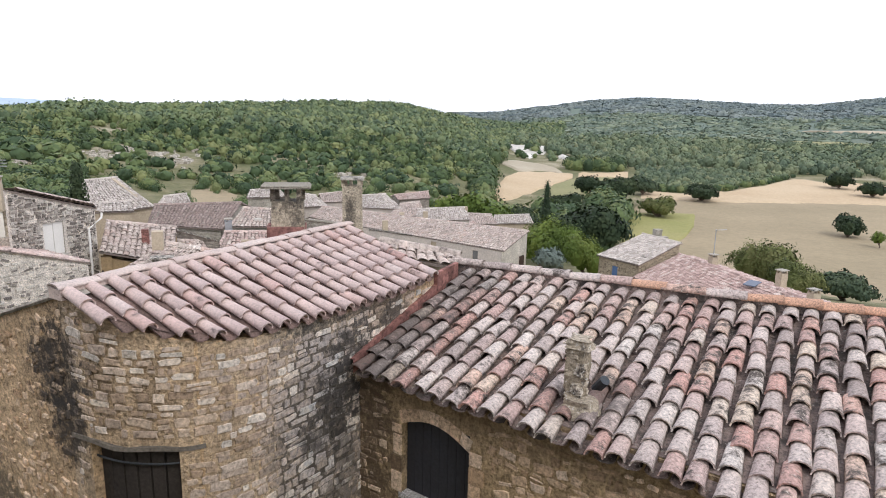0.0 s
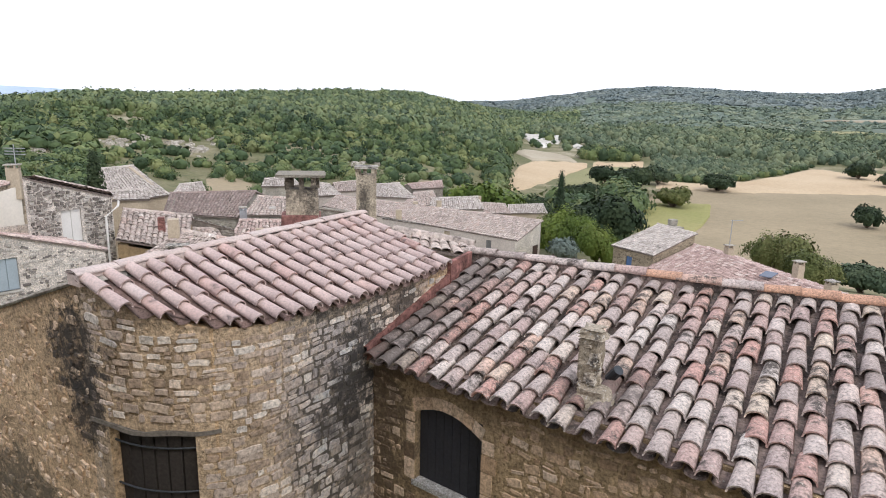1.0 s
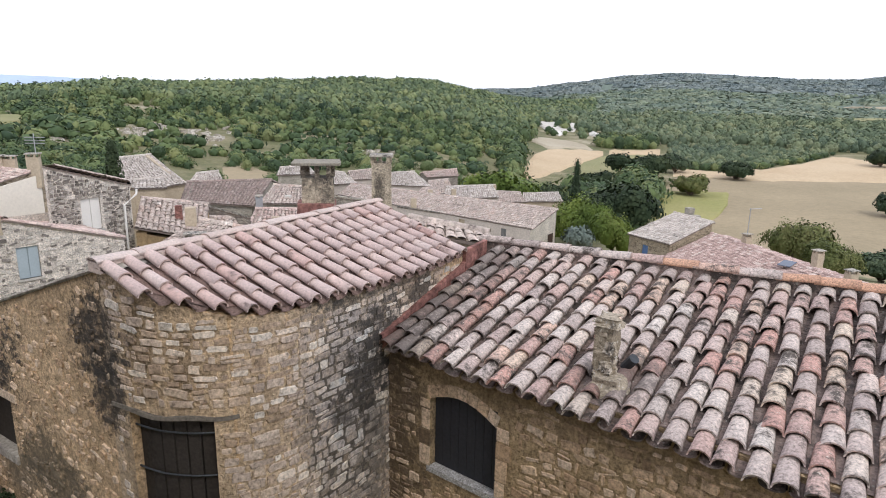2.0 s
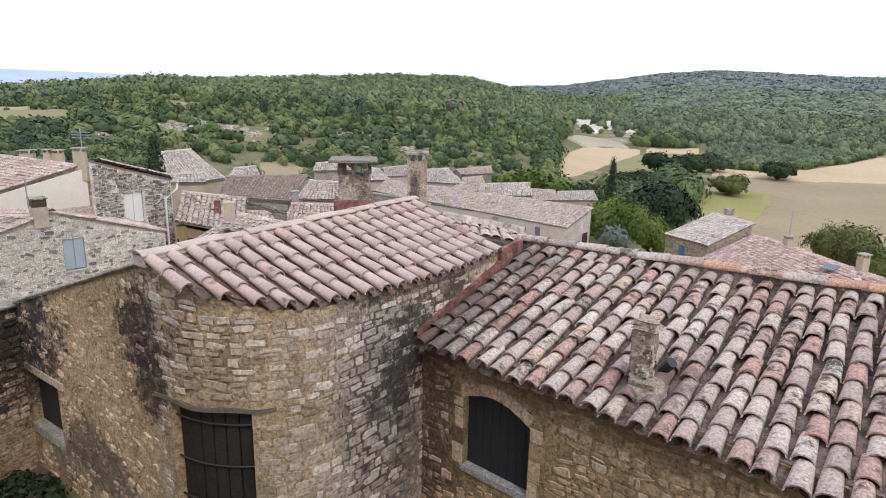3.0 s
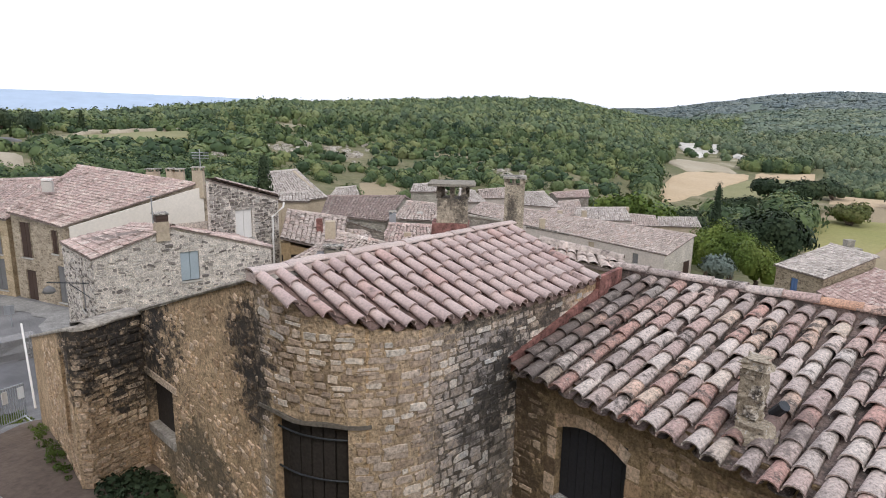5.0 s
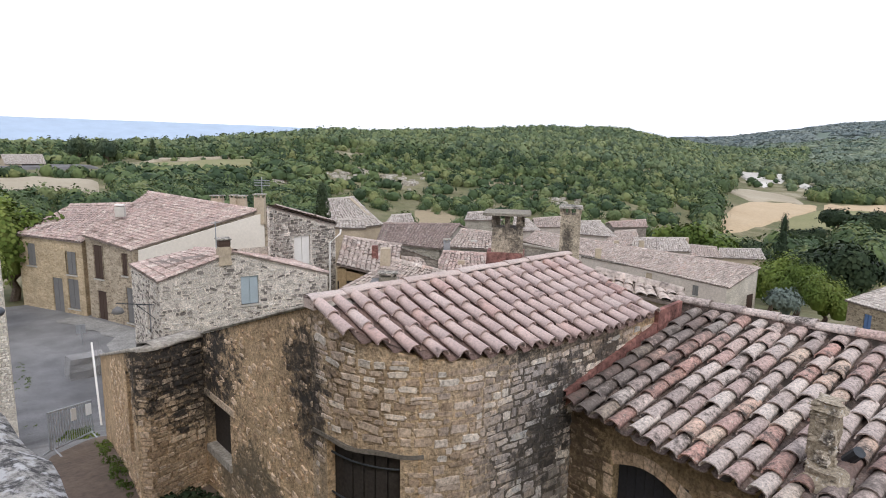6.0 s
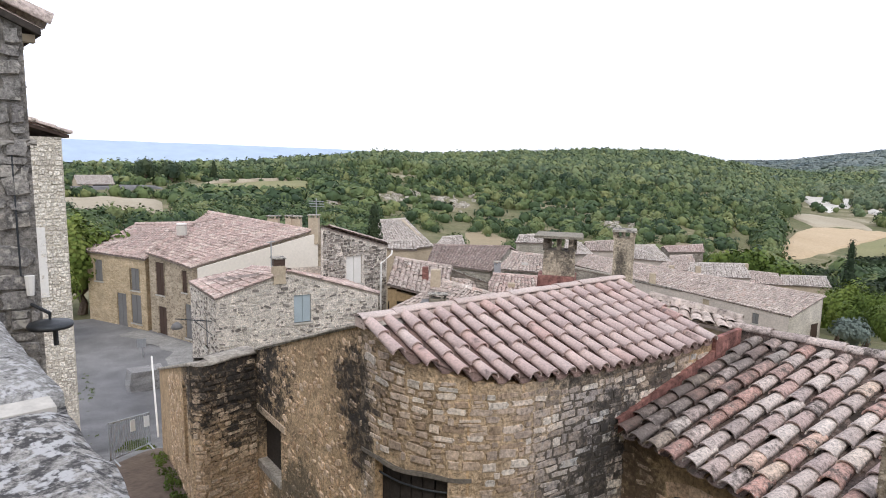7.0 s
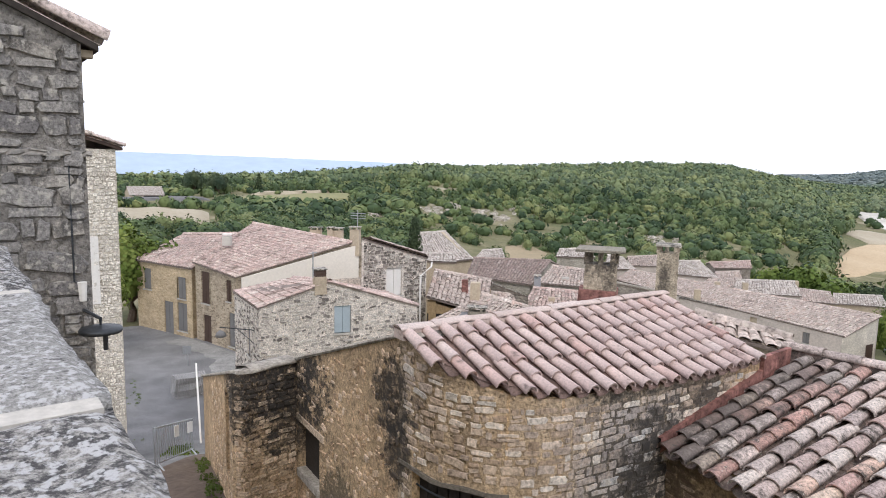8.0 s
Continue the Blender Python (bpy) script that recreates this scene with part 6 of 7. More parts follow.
q = on_roof(24.3, -13.1, RB)
stack(hb2, q.x, q.y, q.z - 0.5, q.z + 0.3, 0.7, 0.45, 20, M_DSLAB)
for az, el, D, w, h, mat in ((24.5, -9.95, 27, 0.42, 1.0, M_TAN), (25.4, -9.75, 31.5, 0.3, 0.9, M_RED), (18.9, -9.4, 40, 0.42, 1.2, M_ZINC), (16.45, -9.2, 43, 0.42, 1.2, M_LIME), (17.6, -11.0, 36.5, 0.4, 0.8, M_TAN)):
    q = V(az, el, D)
    stack(hb2, q.x, q.y, q.z - h, q.z, w, w, 20, mat, mat is M_ZINC)
part("rooflight", Geo().box(on_roof(25.9, -13.2, RB) + Vector((0, 0, 0.05)), (0.5, 0.14, 0.0), (-0.12, 0.42, 0.1), (0, 0, 0.06)), M_GPAINT, hb2, "small dark rooflight")
# its dark door panel is added for the shaded left end of the wall
house4("village_house", "low house with pale weathered roof over an ochre wall", V(28.87, -11.35, 30), V(23.36, -12.72, 30), VR(23.03, -9.78, V(23.36, -12.72, 30)), VR(28.16, -9.04, V(28.87, -11.35, 30)), -6, M_OCHRE, M_ROOF, 0.5, [(0, 0.16, 0.35, 1.0, 1.3, M_DARK, "door")], seed=41, group=VG, sink=0.3)
house4("village_house", "house with even dark brown tile roof and white verge", V(25.26, -9.43, 44), V(19.42, -10.10, 44), VR(17.75, -7.87, V(19.42, -10.10, 44)), VR(24.62, -7.87, V(25.26, -9.43, 44)), -6, M_GRUBBLE, M_ROOF_DARK, 0.7, (), seed=43, group=VG)
house4("village_house", "grey roofed house with open loft under the hill", V(29.19, -8.53, 53), V(24.49, -7.97, 53), VR(27.08, -5.57, V(24.49, -7.97, 53)), VR(29.86, -5.80, V(29.19, -8.53, 53)), -6, M_TAN, M_ROOF_GREY, 0.5, (), seed=44, group=VG)
house4("village_house", "low tan outbuilding with pale tile roof", V(29.22, -8.25, 46), V(26.12, -8.31, 46), VR(26.34, -7.45, V(26.12, -8.31, 46)), VR(28.86, -7.57, V(29.22, -8.25, 46)), -6, M_TAN, M_ROOF_GREY, 0.5, [(0, 0.8, -0.6, 0.7, 0.8, M_DARK, "window")], seed=60, group=VG)
house4("village_house", "rubble house with grey barrel tile roof behind the chimneys", V(17.35, -7.48, 60), V(13.89, -7.43, 60), VR(14.67, -6.65, V(13.89, -7.43, 60)), VR(17.04, -6.85, V(17.35, -7.48, 60)), -6, M_GRUBBLE, M_ROOF_GREY, 0.8, (), seed=47, group=VG)
house4("village_house", "pale roofed house beside a white-edged gable", V(18.98, -9.86, 42), V(14.21, -10.05, 42), VR(14.50, -8.57, V(14.21, -10.05, 42)), VR(17.66, -8.31, V(18.98, -9.86, 42)), -6, M_GRUBBLE, M_ROOF, 0.5, (), seed=45, group=VG)
house4("village_house", "low house with old pinkish roof below the chimneys", V(20.33, -12.34, 35), V(13.93, -12.64, 35), VR(14.82, -10.45, V(13.93, -12.64, 35)), VR(19.28, -10.30, V(20.33, -12.34, 35)), -6, M_GRUBBLE, M_ROOF_RED, 0.5, (), seed=46, group=VG)
house4("village_house", "small lean-to with pale tile roof", V(23.89, -11.73, 34), V(20.52, -12.13, 34), VR(20.97, -11.00, V(20.52, -12.13, 34)), VR(23.27, -10.83, V(23.89, -11.73, 34)), -6, M_TAN, M_ROOF, 0.3, (), seed=61, group=VG)
house4("village_house", "small pale roofed house below the bare field", V(24.44, -7.88, 64), V(21.71, -7.83, 64), VR(22.05, -7.01, V(21.71, -7.83, 64)), VR(23.84, -7.17, V(24.44, -7.88, 64)), -6, M_CREAM, M_ROOF_GREY, 0.8, (), seed=62, group=VG)
house4("village_house", "distant house with pale gable roof", V(13.10, -8.37, 66), V(10.39, -8.24, 66), VR(11.49, -7.32, V(10.39, -8.24, 66)), VR(12.89, -7.13, V(13.10, -8.37, 66)), -6, M_CREAM, M_ROOF_GREY, 0.8, [(0, 0.7, -2.6, 0.6, 0.8, M_DARK, "window")], seed=63, group=VG)
house4("village_house", "distant house with pale roof beside the slim chimney", V(10.99, -7.95, 76), V(7.27, -7.80, 76), VR(7.59, -6.82, V(7.27, -7.80, 76)), VR(11.20, -7.21, V(10.99, -7.95, 76)), -6, M_CREAM, M_ROOF, 0.8, [(0, 0.3, -4.0, 0.8, 1.0, M_DARK, "window")], seed=64, group=VG)
house4("village_house", "distant house with pale tile roof", V(7.46, -8.40, 72), V(3.83, -8.51, 72), VR(5.38, -7.17, V(3.83, -8.51, 72)), VR(7.48, -7.31, V(7.46, -8.40, 72)), -6, M_CREAM, M_ROOF_GREY, 0.8, (), seed=48, group=VG)
# dark rubble on this one paints the shade on its wall
house4("village_house", "distant house with reddish roof and wall coloured as if shaded", V(4.26, -7.68, 86), V(1.42, -7.50, 86), VR(1.60, -6.87, V(1.42, -7.50, 86)), VR(4.68, -7.25, V(4.26, -7.68, 86)), -6, M_DRUBBLE, M_ROOF_RED, 0.8, [(0, 0.25, -5.2, 1.1, 1.0, M_DARK, "window"), (0, 0.75, -5.4, 1.1, 1.2, M_DARK, "window")], seed=50, group=VG)
house4("village_house", "house with small pale roof above the long roof", V(5.32, -9.25, 70), V(1.80, -9.04, 70), VR(2.36, -7.78, V(1.80, -9.04, 70)), VR(4.15, -8.03, V(5.32, -9.25, 70)), -6, M_TAN, M_ROOF, 0.8, (), seed=49, group=VG)
house4("village_house", "low pale roofed house at the village edge", V(2.78, -9.57, 68), V(-2.23, -9.32, 68), VR(-1.63, -8.22, V(-2.23, -9.32, 68)), VR(2.53, -8.47, V(2.78, -9.57, 68)), -6, M_CREAM, M_ROOF_GREY, 0.7, (), seed=51, group=VG)
house4("village_house", "last low roof of the village beside the trees", V(-1.81, -9.69, 74), V(-4.75, -9.64, 74), VR(-4.10, -8.79, V(-4.75, -9.64, 74)), VR(-1.95, -8.75, V(-1.81, -9.69, 74)), -6, M_TAN, M_ROOF, 0.7, (), seed=52, group=VG)
house4("village_house", "last low pale roof among the garden trees", V(-4.26, -9.61, 78), V(-7.89, -9.45, 78), VR(-7.44, -8.66, V(-7.89, -9.45, 78)), VR(-4.30, -8.88, V(-4.26, -9.61, 78)), -6, M_TAN, M_ROOF_GREY, 0.7, (), seed=65, group=VG)
# this gable lies in shade; the dark rubble colour carries it
backed("rubble gable coloured dark for its shade, with pale sloping coping", V(23.97, -9.66, 36), V(19.70, -11.08, 35), M_DRUBBLE, 66, ())
backed("dark rubble back wall behind the red chimney", V(12.80, -9.35, 27), V(8.85, -9.91, 29), M_DRUBBLE, 67, ())
backed("low cream wing with a pale coping before the long house", V(6.91, -10.28, 47), V(3.04, -10.82, 45), M_CREAM, 68, ())
house4("village_house", "low roof edge close behind the old roof", V(6.56, -12.47, 13), V(-2.67, -13.79, 12.6), VR(-1.39, -12.58, V(-2.67, -13.79, 12.6)), VR(5.87, -11.41, V(6.56, -12.47, 13)), 0, M_TAN, M_ROOF, 0.4, seed=57, group=VG)
hl = house4("long_house", "long cream house with old tile roof and small windows", V(12.20, -9.20, 62), V(-5.31, -12.00, 51), VR(-7.43, -10.15, V(-5.31, -12.00, 51)), VR(10.99, -8.30, V(12.20, -9.20, 62)), -9, M_CREAM, M_ROOF, 0.05,
            [(0, 0.50, -2.6, 0.5, 0.75, M_TAN, "window"), (0, 0.68, -3.2, 0.6, 0.9, M_TAN, "window"), (0, 0.88, -3.4, 0.5, 0.8, M_GPAINT, "shutter")], seed=53, group=VG)
rp, rt_, rh_ = paths[hl.name]
ends = [rp.p[1] + rp.at(rp.l[1] + 0.1)[2] * 0.03, rp.p[2] + rp.at(rp.l[1] + 0.1)[2] * 0.03]
hl_end = Path(ends)
part("end_wall", wall_geo(hl_end, -9, lambda l: rt_(rp.l[1] + min(l, hl_end.l[-1])) - 0.02, (), 0.02, 1.0), M_LRUBBLE, hl, "pale rubble end wall")
q, d, n = hl_end.at(hl_end.l[-1] * 0.72)
part("door", Geo().box((*(q + n * 0.02), -5.2), (*(d * 0.9), 0), (*(-n * 0.03), 0), (0, 0, 1.9)), M_BROWN, hl, "dark red-brown door")
for az, el, D in ((5.45, -9.5, 56), (3.95, -8.75, 64), (1.85, -8.65, 66), (-0.75, -8.2, 72), (-1.7, -8.15, 72), (8.6, -7.6, 77)):
    q = V(az, el, D)
    stack(hl, q.x, q.y, q.z - 1.4, q.z, 0.5, 0.5, 10, M_TAN, False)
hb = house4("field_edge_house", "rubble house with blue shutter and pale roof beside the fields", V(-13.5, -11.88, 48), V(-17.1, -12.5, 45.5), VR(-20.35, -10.35, V(-17.1, -12.5, 45.5)), VR(-17.2, -9.8, V(-13.5, -11.88, 48)), -12, M_BRUBBLE, M_ROOF_GREY, 0.05,
            [(0, 0.42, -3.2, 0.55, 1.1, M_BLUE2, "shutter")], seed=54, group=VG)
for az, el, D in ((-18.9, -10.2, 51), (-18.4, -9.6, 54)):
    q = V(az, el, D)
    stack(hb, q.x, q.y, q.z - 1.0, q.z + 0.3, 0.6, 0.5, 20, M_GRUBBLE, False)
rh = house4("field_edge_house", "house with broad reddish roof and solar panel", V(-16.7, -13.5, 45), V(-25.0, -17.0, 34), VR(-30.8, -13.9, V(-25.0, -17.0, 34)), VR(-20.3, -11.25, V(-16.7, -13.5, 45)), -12, M_BRUBBLE, M_ROOF_PINK, 0.4, seed=55, group=VG)
for az, el, D in ((-28.2, -12.0, 42), (-23.0, -11.3, 47), (-30.6, -13.2, 38.5)):
    q = V(az, el, D)
    stack(rh, q.x, q.y, q.z - 1.1, q.z + 0.1, 0.5, 0.45, 20, M_TAN)
q = V(-25.2, -13.15, 40.2)
part("solar_panel", Geo().box(q + Vector((0.2, 0, -0.05)), (0.6, 0.5, 0.15), (0.5, -0.45, 0.0), (0, 0, 0.05)), M_SOLAR, rh, "dark solar panel")
ant2 = thing("aerial", label="thin metal television aerial on a chimney", category="aerial", group="aerials")
q = V(-23.0, -11.3, 47)
part("mast", Geo().tube([q, q + Vector((0, 0, 2.0))], 0.03), M_ZINC, ant2)
part("rod", Geo().tube([q + Vector((-0.1, 0, 1.95)), q + Vector((0.7, 0, 2.0))], 0.025), M_ZINC, ant2)

# ---- the two tall walls beside the parapet ----
T0 = Vector((-3.95, 2.52, 0))
LF = Vector((-0.426, -0.905, 0))
BK = Vector((-0.905, 0.426, 0))
tall = thing("tall_grey_house", label="tall grey stone house with overhanging tiled verge", category="house")
tp = Path([(T0 + LF * 4).xy, T0.xy, (T0 + BK * 3.2).xy])
M_GMORTAR = stained_stone("grey_mortar", None, (0.24, 0.225, 0.205), False, [])
GSTONE = [(0, (0.16, 0.15, 0.145)), (0.3, (0.29, 0.275, 0.255)), (0.55, (0.21, 0.20, 0.19)), (0.8, (0.38, 0.355, 0.32)), (1, (0.31, 0.28, 0.24))]
M_GSTONE = varied("grey_stone", GSTONE, False, 55, 9, (0.085, 0.08, 0.075), (0.46, 0.66), (0.44, 0.41, 0.36), (0.52, 0.66), 18, bump=1.0, dist=0.015)
M_GSTONES = varied("grey_stone_rubble", GSTONE, True, 55, 9, (0.085, 0.08, 0.075), (0.46, 0.66), (0.44, 0.41, 0.36), (0.52, 0.66), 18, bump=1.0, dist=0.015)


def tall_top(l):
    return 9.28 + (4 - l) * 0.42 if l < 4 else 9.28


part("wall", wall_geo(tp, 1.0, tall_top, (), 0.5, 0.6), M_GMORTAR, tall)
st = layout_stones(tp, 2.2, 3.985, 7.0, lambda l: tall_top(l) - 0.03, [], rng_s, (0.05, 0.15), (0.07, 0.34), 0.004)
lay_stones(tall, tp, st, POOL, pool_meshes(POOL, "stone", M_GSTONE), None, M_GSTONES, (-4.0, 2.3), 260, 0.026, rng_s, 0.09)
vr = part("roof", Geo().add([T0 - LF * 0.09 - BK * 0.04 + Vector((0, 0, 9.26)), T0 + LF * 4 - BK * 0.04 + Vector((0, 0, 11.1)), T0 + LF * 4 + BK * 3.4 + Vector((0, 0, 11.1)), T0 - LF * 0.09 + BK * 3.4 + Vector((0, 0, 9.26)),
                           T0 - LF * 0.09 - BK * 0.04 + Vector((0, 0, 9.22)), T0 + LF * 4 - BK * 0.04 + Vector((0, 0, 11.06)), T0 + LF * 4 + BK * 3.4 + Vector((0, 0, 11.06)), T0 - LF * 0.09 + BK * 3.4 + Vector((0, 0, 9.22))],
                          [(0, 1, 2, 3), (7, 6, 5, 4), (0, 4, 5, 1), (3, 7, 4, 0)]), M_OLDWOOD, tall)
cols = [(T0 - LF * 0.13 - BK * (-0.05 - 0.24 * k) + Vector((0, 0, 9.28)), T0 + LF * 3.9 - BK * (-0.05 - 0.24 * k) + Vector((0, 0, 11.1))) for k in range(4)]
tile_objects(vr, "roof_tile", OLD_B, cols, 0.36, BK, 0.008, 0.012, 0.03)
for k in range(5):
    part("rafter", Geo().box(T0 - LF * 0.07 + BK * (0.03 + 0.4 * k) + Vector((0, 0, 9.185)), LF * 0.3, BK * 0.06, (0, 0, 0.045)), M_TAN, tall)
part("string_course", Geo().box(T0 - LF * 0.03 - BK * 0.03 + Vector((0, 0, 8.58)), LF * 4, BK * 0.05, (0, 0, 0.035)), M_TOWER, tall)
part("cable", Geo().tube([T0 - BK * 0.02 + LF * 0.10 + Vector((0, 0, z)) for z in (8.55, 8.3, 8.0, 7.8)], 0.006), M_IRON, tall, "thin dark cable")
part("junction", Geo().tube([T0 - BK * 0.04 + LF * 0.06 + Vector((0, 0, 7.80)), T0 - BK * 0.04 + LF * 0.06 + Vector((0, 0, 7.68))], [0.028, 0.02], 8), M_WPAINT, tall, "pale cable junction")
lamp = thing("street_lamp", label="round flat dark street lamp on the wall corner", category="lamp")
lc = T0 - BK * 0.24 - LF * 0.0 + Vector((0, 0, 7.53))
g = Geo()
g.tube([lc + Vector((0, 0, z)) for z in (-0.022, -0.016, 0.0, 0.012, 0.016, 0.03)], [0.085, 0.118, 0.124, 0.116, 0.06, 0.02], 24)
part("shade", g, M_IRON, lamp, smooth=True)
part("bracket", Geo().tube([T0 - BK * 0.0 + LF * 0.06 + Vector((0, 0, 7.62)), lc + Vector((0, 0, 0.07)), lc], 0.011), M_IRON, lamp)
part("stem", Geo().tube([lc + Vector((0.04, 0, -0.03)), lc + Vector((0.04, 0, -0.12))], 0.014), M_IRON, lamp)
F0 = Vector((-13.95, 9.98, 0))
pale_h = thing("pale_rubble_house", label="tall house of pale rubble with tiled eaves", category="house")
fp = Path([(F0 + LF * 3).xy, F0.xy, (F0 + BK * 7).xy])
part("wall", wall_geo(fp, 0.0, lambda l: 8.82, (), 0.5, 0.8), M_LRUBBLE, pale_h)
PSTONE = [(0, (0.50, 0.46, 0.40)), (0.5, (0.66, 0.62, 0.55)), (1, (0.74, 0.70, 0.63))]
M_PSTONES = stained_stone("pale_stone_rubble", PSTONE, None, True, [])
st = layout_stones(fp, 1.4, 2.98, 2.2, lambda l: 8.75, [], rng_s, (0.05, 0.11), (0.06, 0.2), 0.012)
lay_stones(pale_h, fp, st, POOL, pool_meshes(POOL, "stone", M_PSTONES), None, M_PSTONES, (-14, 10), 0, 0.025, rng_s, 0.1)
fr = part("roof", Geo().box(F0 - LF * 0.14 - BK * 0.1 + Vector((0, 0, 8.80)), LF * 3.3 + Vector((0, 0, 1.0)), BK * 7.4, (0, 0, 0.07)), M_BROWN, pale_h)
cols = [(F0 - LF * 0.2 - BK * (0.1 - 0.24 * k) + Vector((0, 0, 8.88)), F0 + LF * 2.8 - BK * (0.1 - 0.24 * k) + Vector((0, 0, 9.88))) for k in range(5)]
tile_objects(fr, "roof_tile", OLD_B, cols, 0.36, BK, 0.008, 0.012, 0.03)
stack(pale_h, F0.x + LF.x * 0.75 + BK.x * 0.6, F0.y + LF.y * 0.75 + BK.y * 0.6, 8.9, 9.75, 0.32, 0.32, 25, M_LIME)
part("downpipe", Geo().tube([F0 + BK * 2.4 - LF * 0.08 + Vector((0, 0, 6.0)), F0 + BK * 2.4 - LF * 0.08 + Vector((0, 0, 1.5))], 0.06), M_ZINC, pale_h)
part("white_sign", Geo().box(F0 + LF * 0.45 - BK * 0.03 + Vector((0, 0, 5.2)), LF * 0.22, BK * 0.03, (0, 0, 1.6)), M_WPAINT, pale_h, "narrow white painted panel")
low = thing("low_wall", label="low old stone wall at the lane's edge", category="wall")
lp = Path([(F0 - LF * 0.02 + BK * 0.1).xy, (F0 - LF * 0.9 + BK * 5.5).xy])
part("wall", wall_geo(lp, 0.0, lambda l: 4.4 - l * 0.42, (), 0.4, 0.6), M_GRUBBLE, low)

# ---- lane, crowd barrier, signs ----
M_LANE = plain("worn_asphalt", (0.22, 0.215, 0.21), 0.95, grain=24, amount=0.5, bump=0.5, dist=0.012, var2=0.8)
lane_rows = [(10.0, 44, 58), (12, 46, 60), (14.5, 47, 60), (17, 46.5, 59), (20, 45, 58), (24, 44, 57), (28, 43.5, 56.5), (33, 43.5, 56), (38, 44.5, 57), (44, 46, 58)]
vs, fs = [], []
for r, a0, a1 in lane_rows:
    for k in range(13):
        p = polar(lerp(a0, a1, k / 12), r)
        vs.append((p.x, p.y, ground_z(p.x, p.y) + 0.10))
for i in range(len(lane_rows) - 1):
    for k in range(12):
        q = i * 13 + k
        fs.append((q, q + 1, q + 14, q + 13))
tagged(part("road", Geo().add(vs, fs), M_LANE, None, "worn grey asphalt lane running down between the houses", True), category="road", kind="structure")
vs, fs = [], []
gutter = Path([(-30.6, 25.2), (-25.6, 24.2), (-22.6, 21.2), (-17.3, 16.6)])
for k in range(31):
    q, d, n = gutter.at(gutter.l[-1] * k / 30)
    wide = 0.42 + 0.16 * math.sin(k * 1.7) + 0.3 * math.exp(-((k - 16) / 3) ** 2)
    for s in (-0.9, wide):
        p = q + n * s
        vs.append((p.x, p.y, ground_z(p.x, p.y) + 0.125))
for k in range(30):
    fs.append((2 * k, 2 * k + 1, 2 * k + 3, 2 * k + 2))
tagged(part("gutter", Geo().add(vs, fs), plain("worn_concrete", (0.30, 0.29, 0.27), 0.95, grain=14, amount=0.5, var2=1.4), None, "pale worn concrete gutter along the houses' foot"), category="pavement", kind="structure")
bar = thing("crowd_barrier", label="galvanised steel crowd barrier standing across the lane", category="barrier")
ba, bb = Vector((-12.62, 10.82, 0)), Vector((-11.15, 8.55, 0))
zg = [ground_z(p.x, p.y) + 0.10 for p in (ba, bb)]
zt = 0.98
pa, pb = ba + Vector((0, 0, zg[0])), bb + Vector((0, 0, zg[1]))
upv = Vector((0, 0, 1))
part("top_rail", Geo().tube([pa + upv * 0.2, pa + upv * zt, pb + upv * zt, pb + upv * 0.2], 0.022, 8), M_ZINC, bar)
part("bottom_rail", Geo().tube([pa + upv * 0.2, pb + upv * 0.2], 0.018), M_ZINC, bar)
for k in range(1, 19):
    q = pa.lerp(pb, k / 19)
    part("bar", Geo().tube([q + upv * 0.2, q + upv * zt], 0.009, 5), M_ZINC, bar)
for q in (pa.lerp(pb, 0.06), pa.lerp(pb, 0.94)):
    part("foot", Geo().tube([q + Vector((-0.3, 0, 0.02)), q + Vector((0, 0, 0.22)), q + Vector((0.3, 0, 0.02))], 0.018), M_ZINC, bar)
for t0, t1 in ((0.05, 0.19), (0.44, 0.55)):
    q0, q1 = pa.lerp(pb, t0), pa.lerp(pb, t1)
    nrm = Vector((0.02, 0.01, 0))
    part("plate", Geo().box(q0 + upv * 0.66 + nrm, q1 - q0, nrm, upv * 0.27), M_WPAINT, bar, "small white plate")
sgn = thing("road_sign", label="small square road sign on a thin grey post", category="sign")
q = polar(49.4, 34.4)
q.z = ground_z(q.x, q.y)
part("post", Geo().tube([q, q + Vector((0, 0, 1.1))], 0.03), M_ZINC, sgn)
part("plate", Geo().box(q + Vector((-0.17, -0.16, 0.68)), (0.30, 0.27, 0), (-0.02, 0.02, 0), (0, 0, 0.42)), M_ZINC, sgn, "back of a grey sign plate")
pst = thing("white_post", label="tall white painted metal pole leaning beside the lane", category="pole")
part("pole", Geo().tube([V(48.98, -16.3, 16.6), V(48.8, -22.6, 15.0)], 0.022, 8), M_WPAINT, pst)
blk = thing("stone_block", label="rough grey stone block beside the lane", category="stone")
q = polar(49.3, 30.0)
gz = ground_z(q.x, q.y)
part("block", Geo().block(q.x, q.y, gz - 0.1, gz + 0.95, 1.5, 0.9, 60, 0.9, 0.06), M_COPE, blk)
wl2 = thing("wall_lamp", label="grey street lamp on a wrought iron bracket", category="lamp")
q = Vector((-16.75, 17.1, 2.55))
part("bracket", Geo().tube([q + Vector((0.1, 0.1, 0)), q + Vector((-1.2, -0.3, 0.02))], 0.02), M_IRON, wl2)
part("brace", Geo().tube([q + Vector((0.1, 0.1, -0.5)), q + Vector((-0.2, 0, -0.25)), q + Vector((-0.5, -0.1, 0))], 0.014), M_IRON, wl2)
part("shade", Geo().tube([q + Vector((-1.15, -0.29, z)) for z in (-0.1, -0.18, -0.3, -0.34)], [0.05, 0.16, 0.21, 0.16], 14), M_GPAINT, wl2, smooth=True)

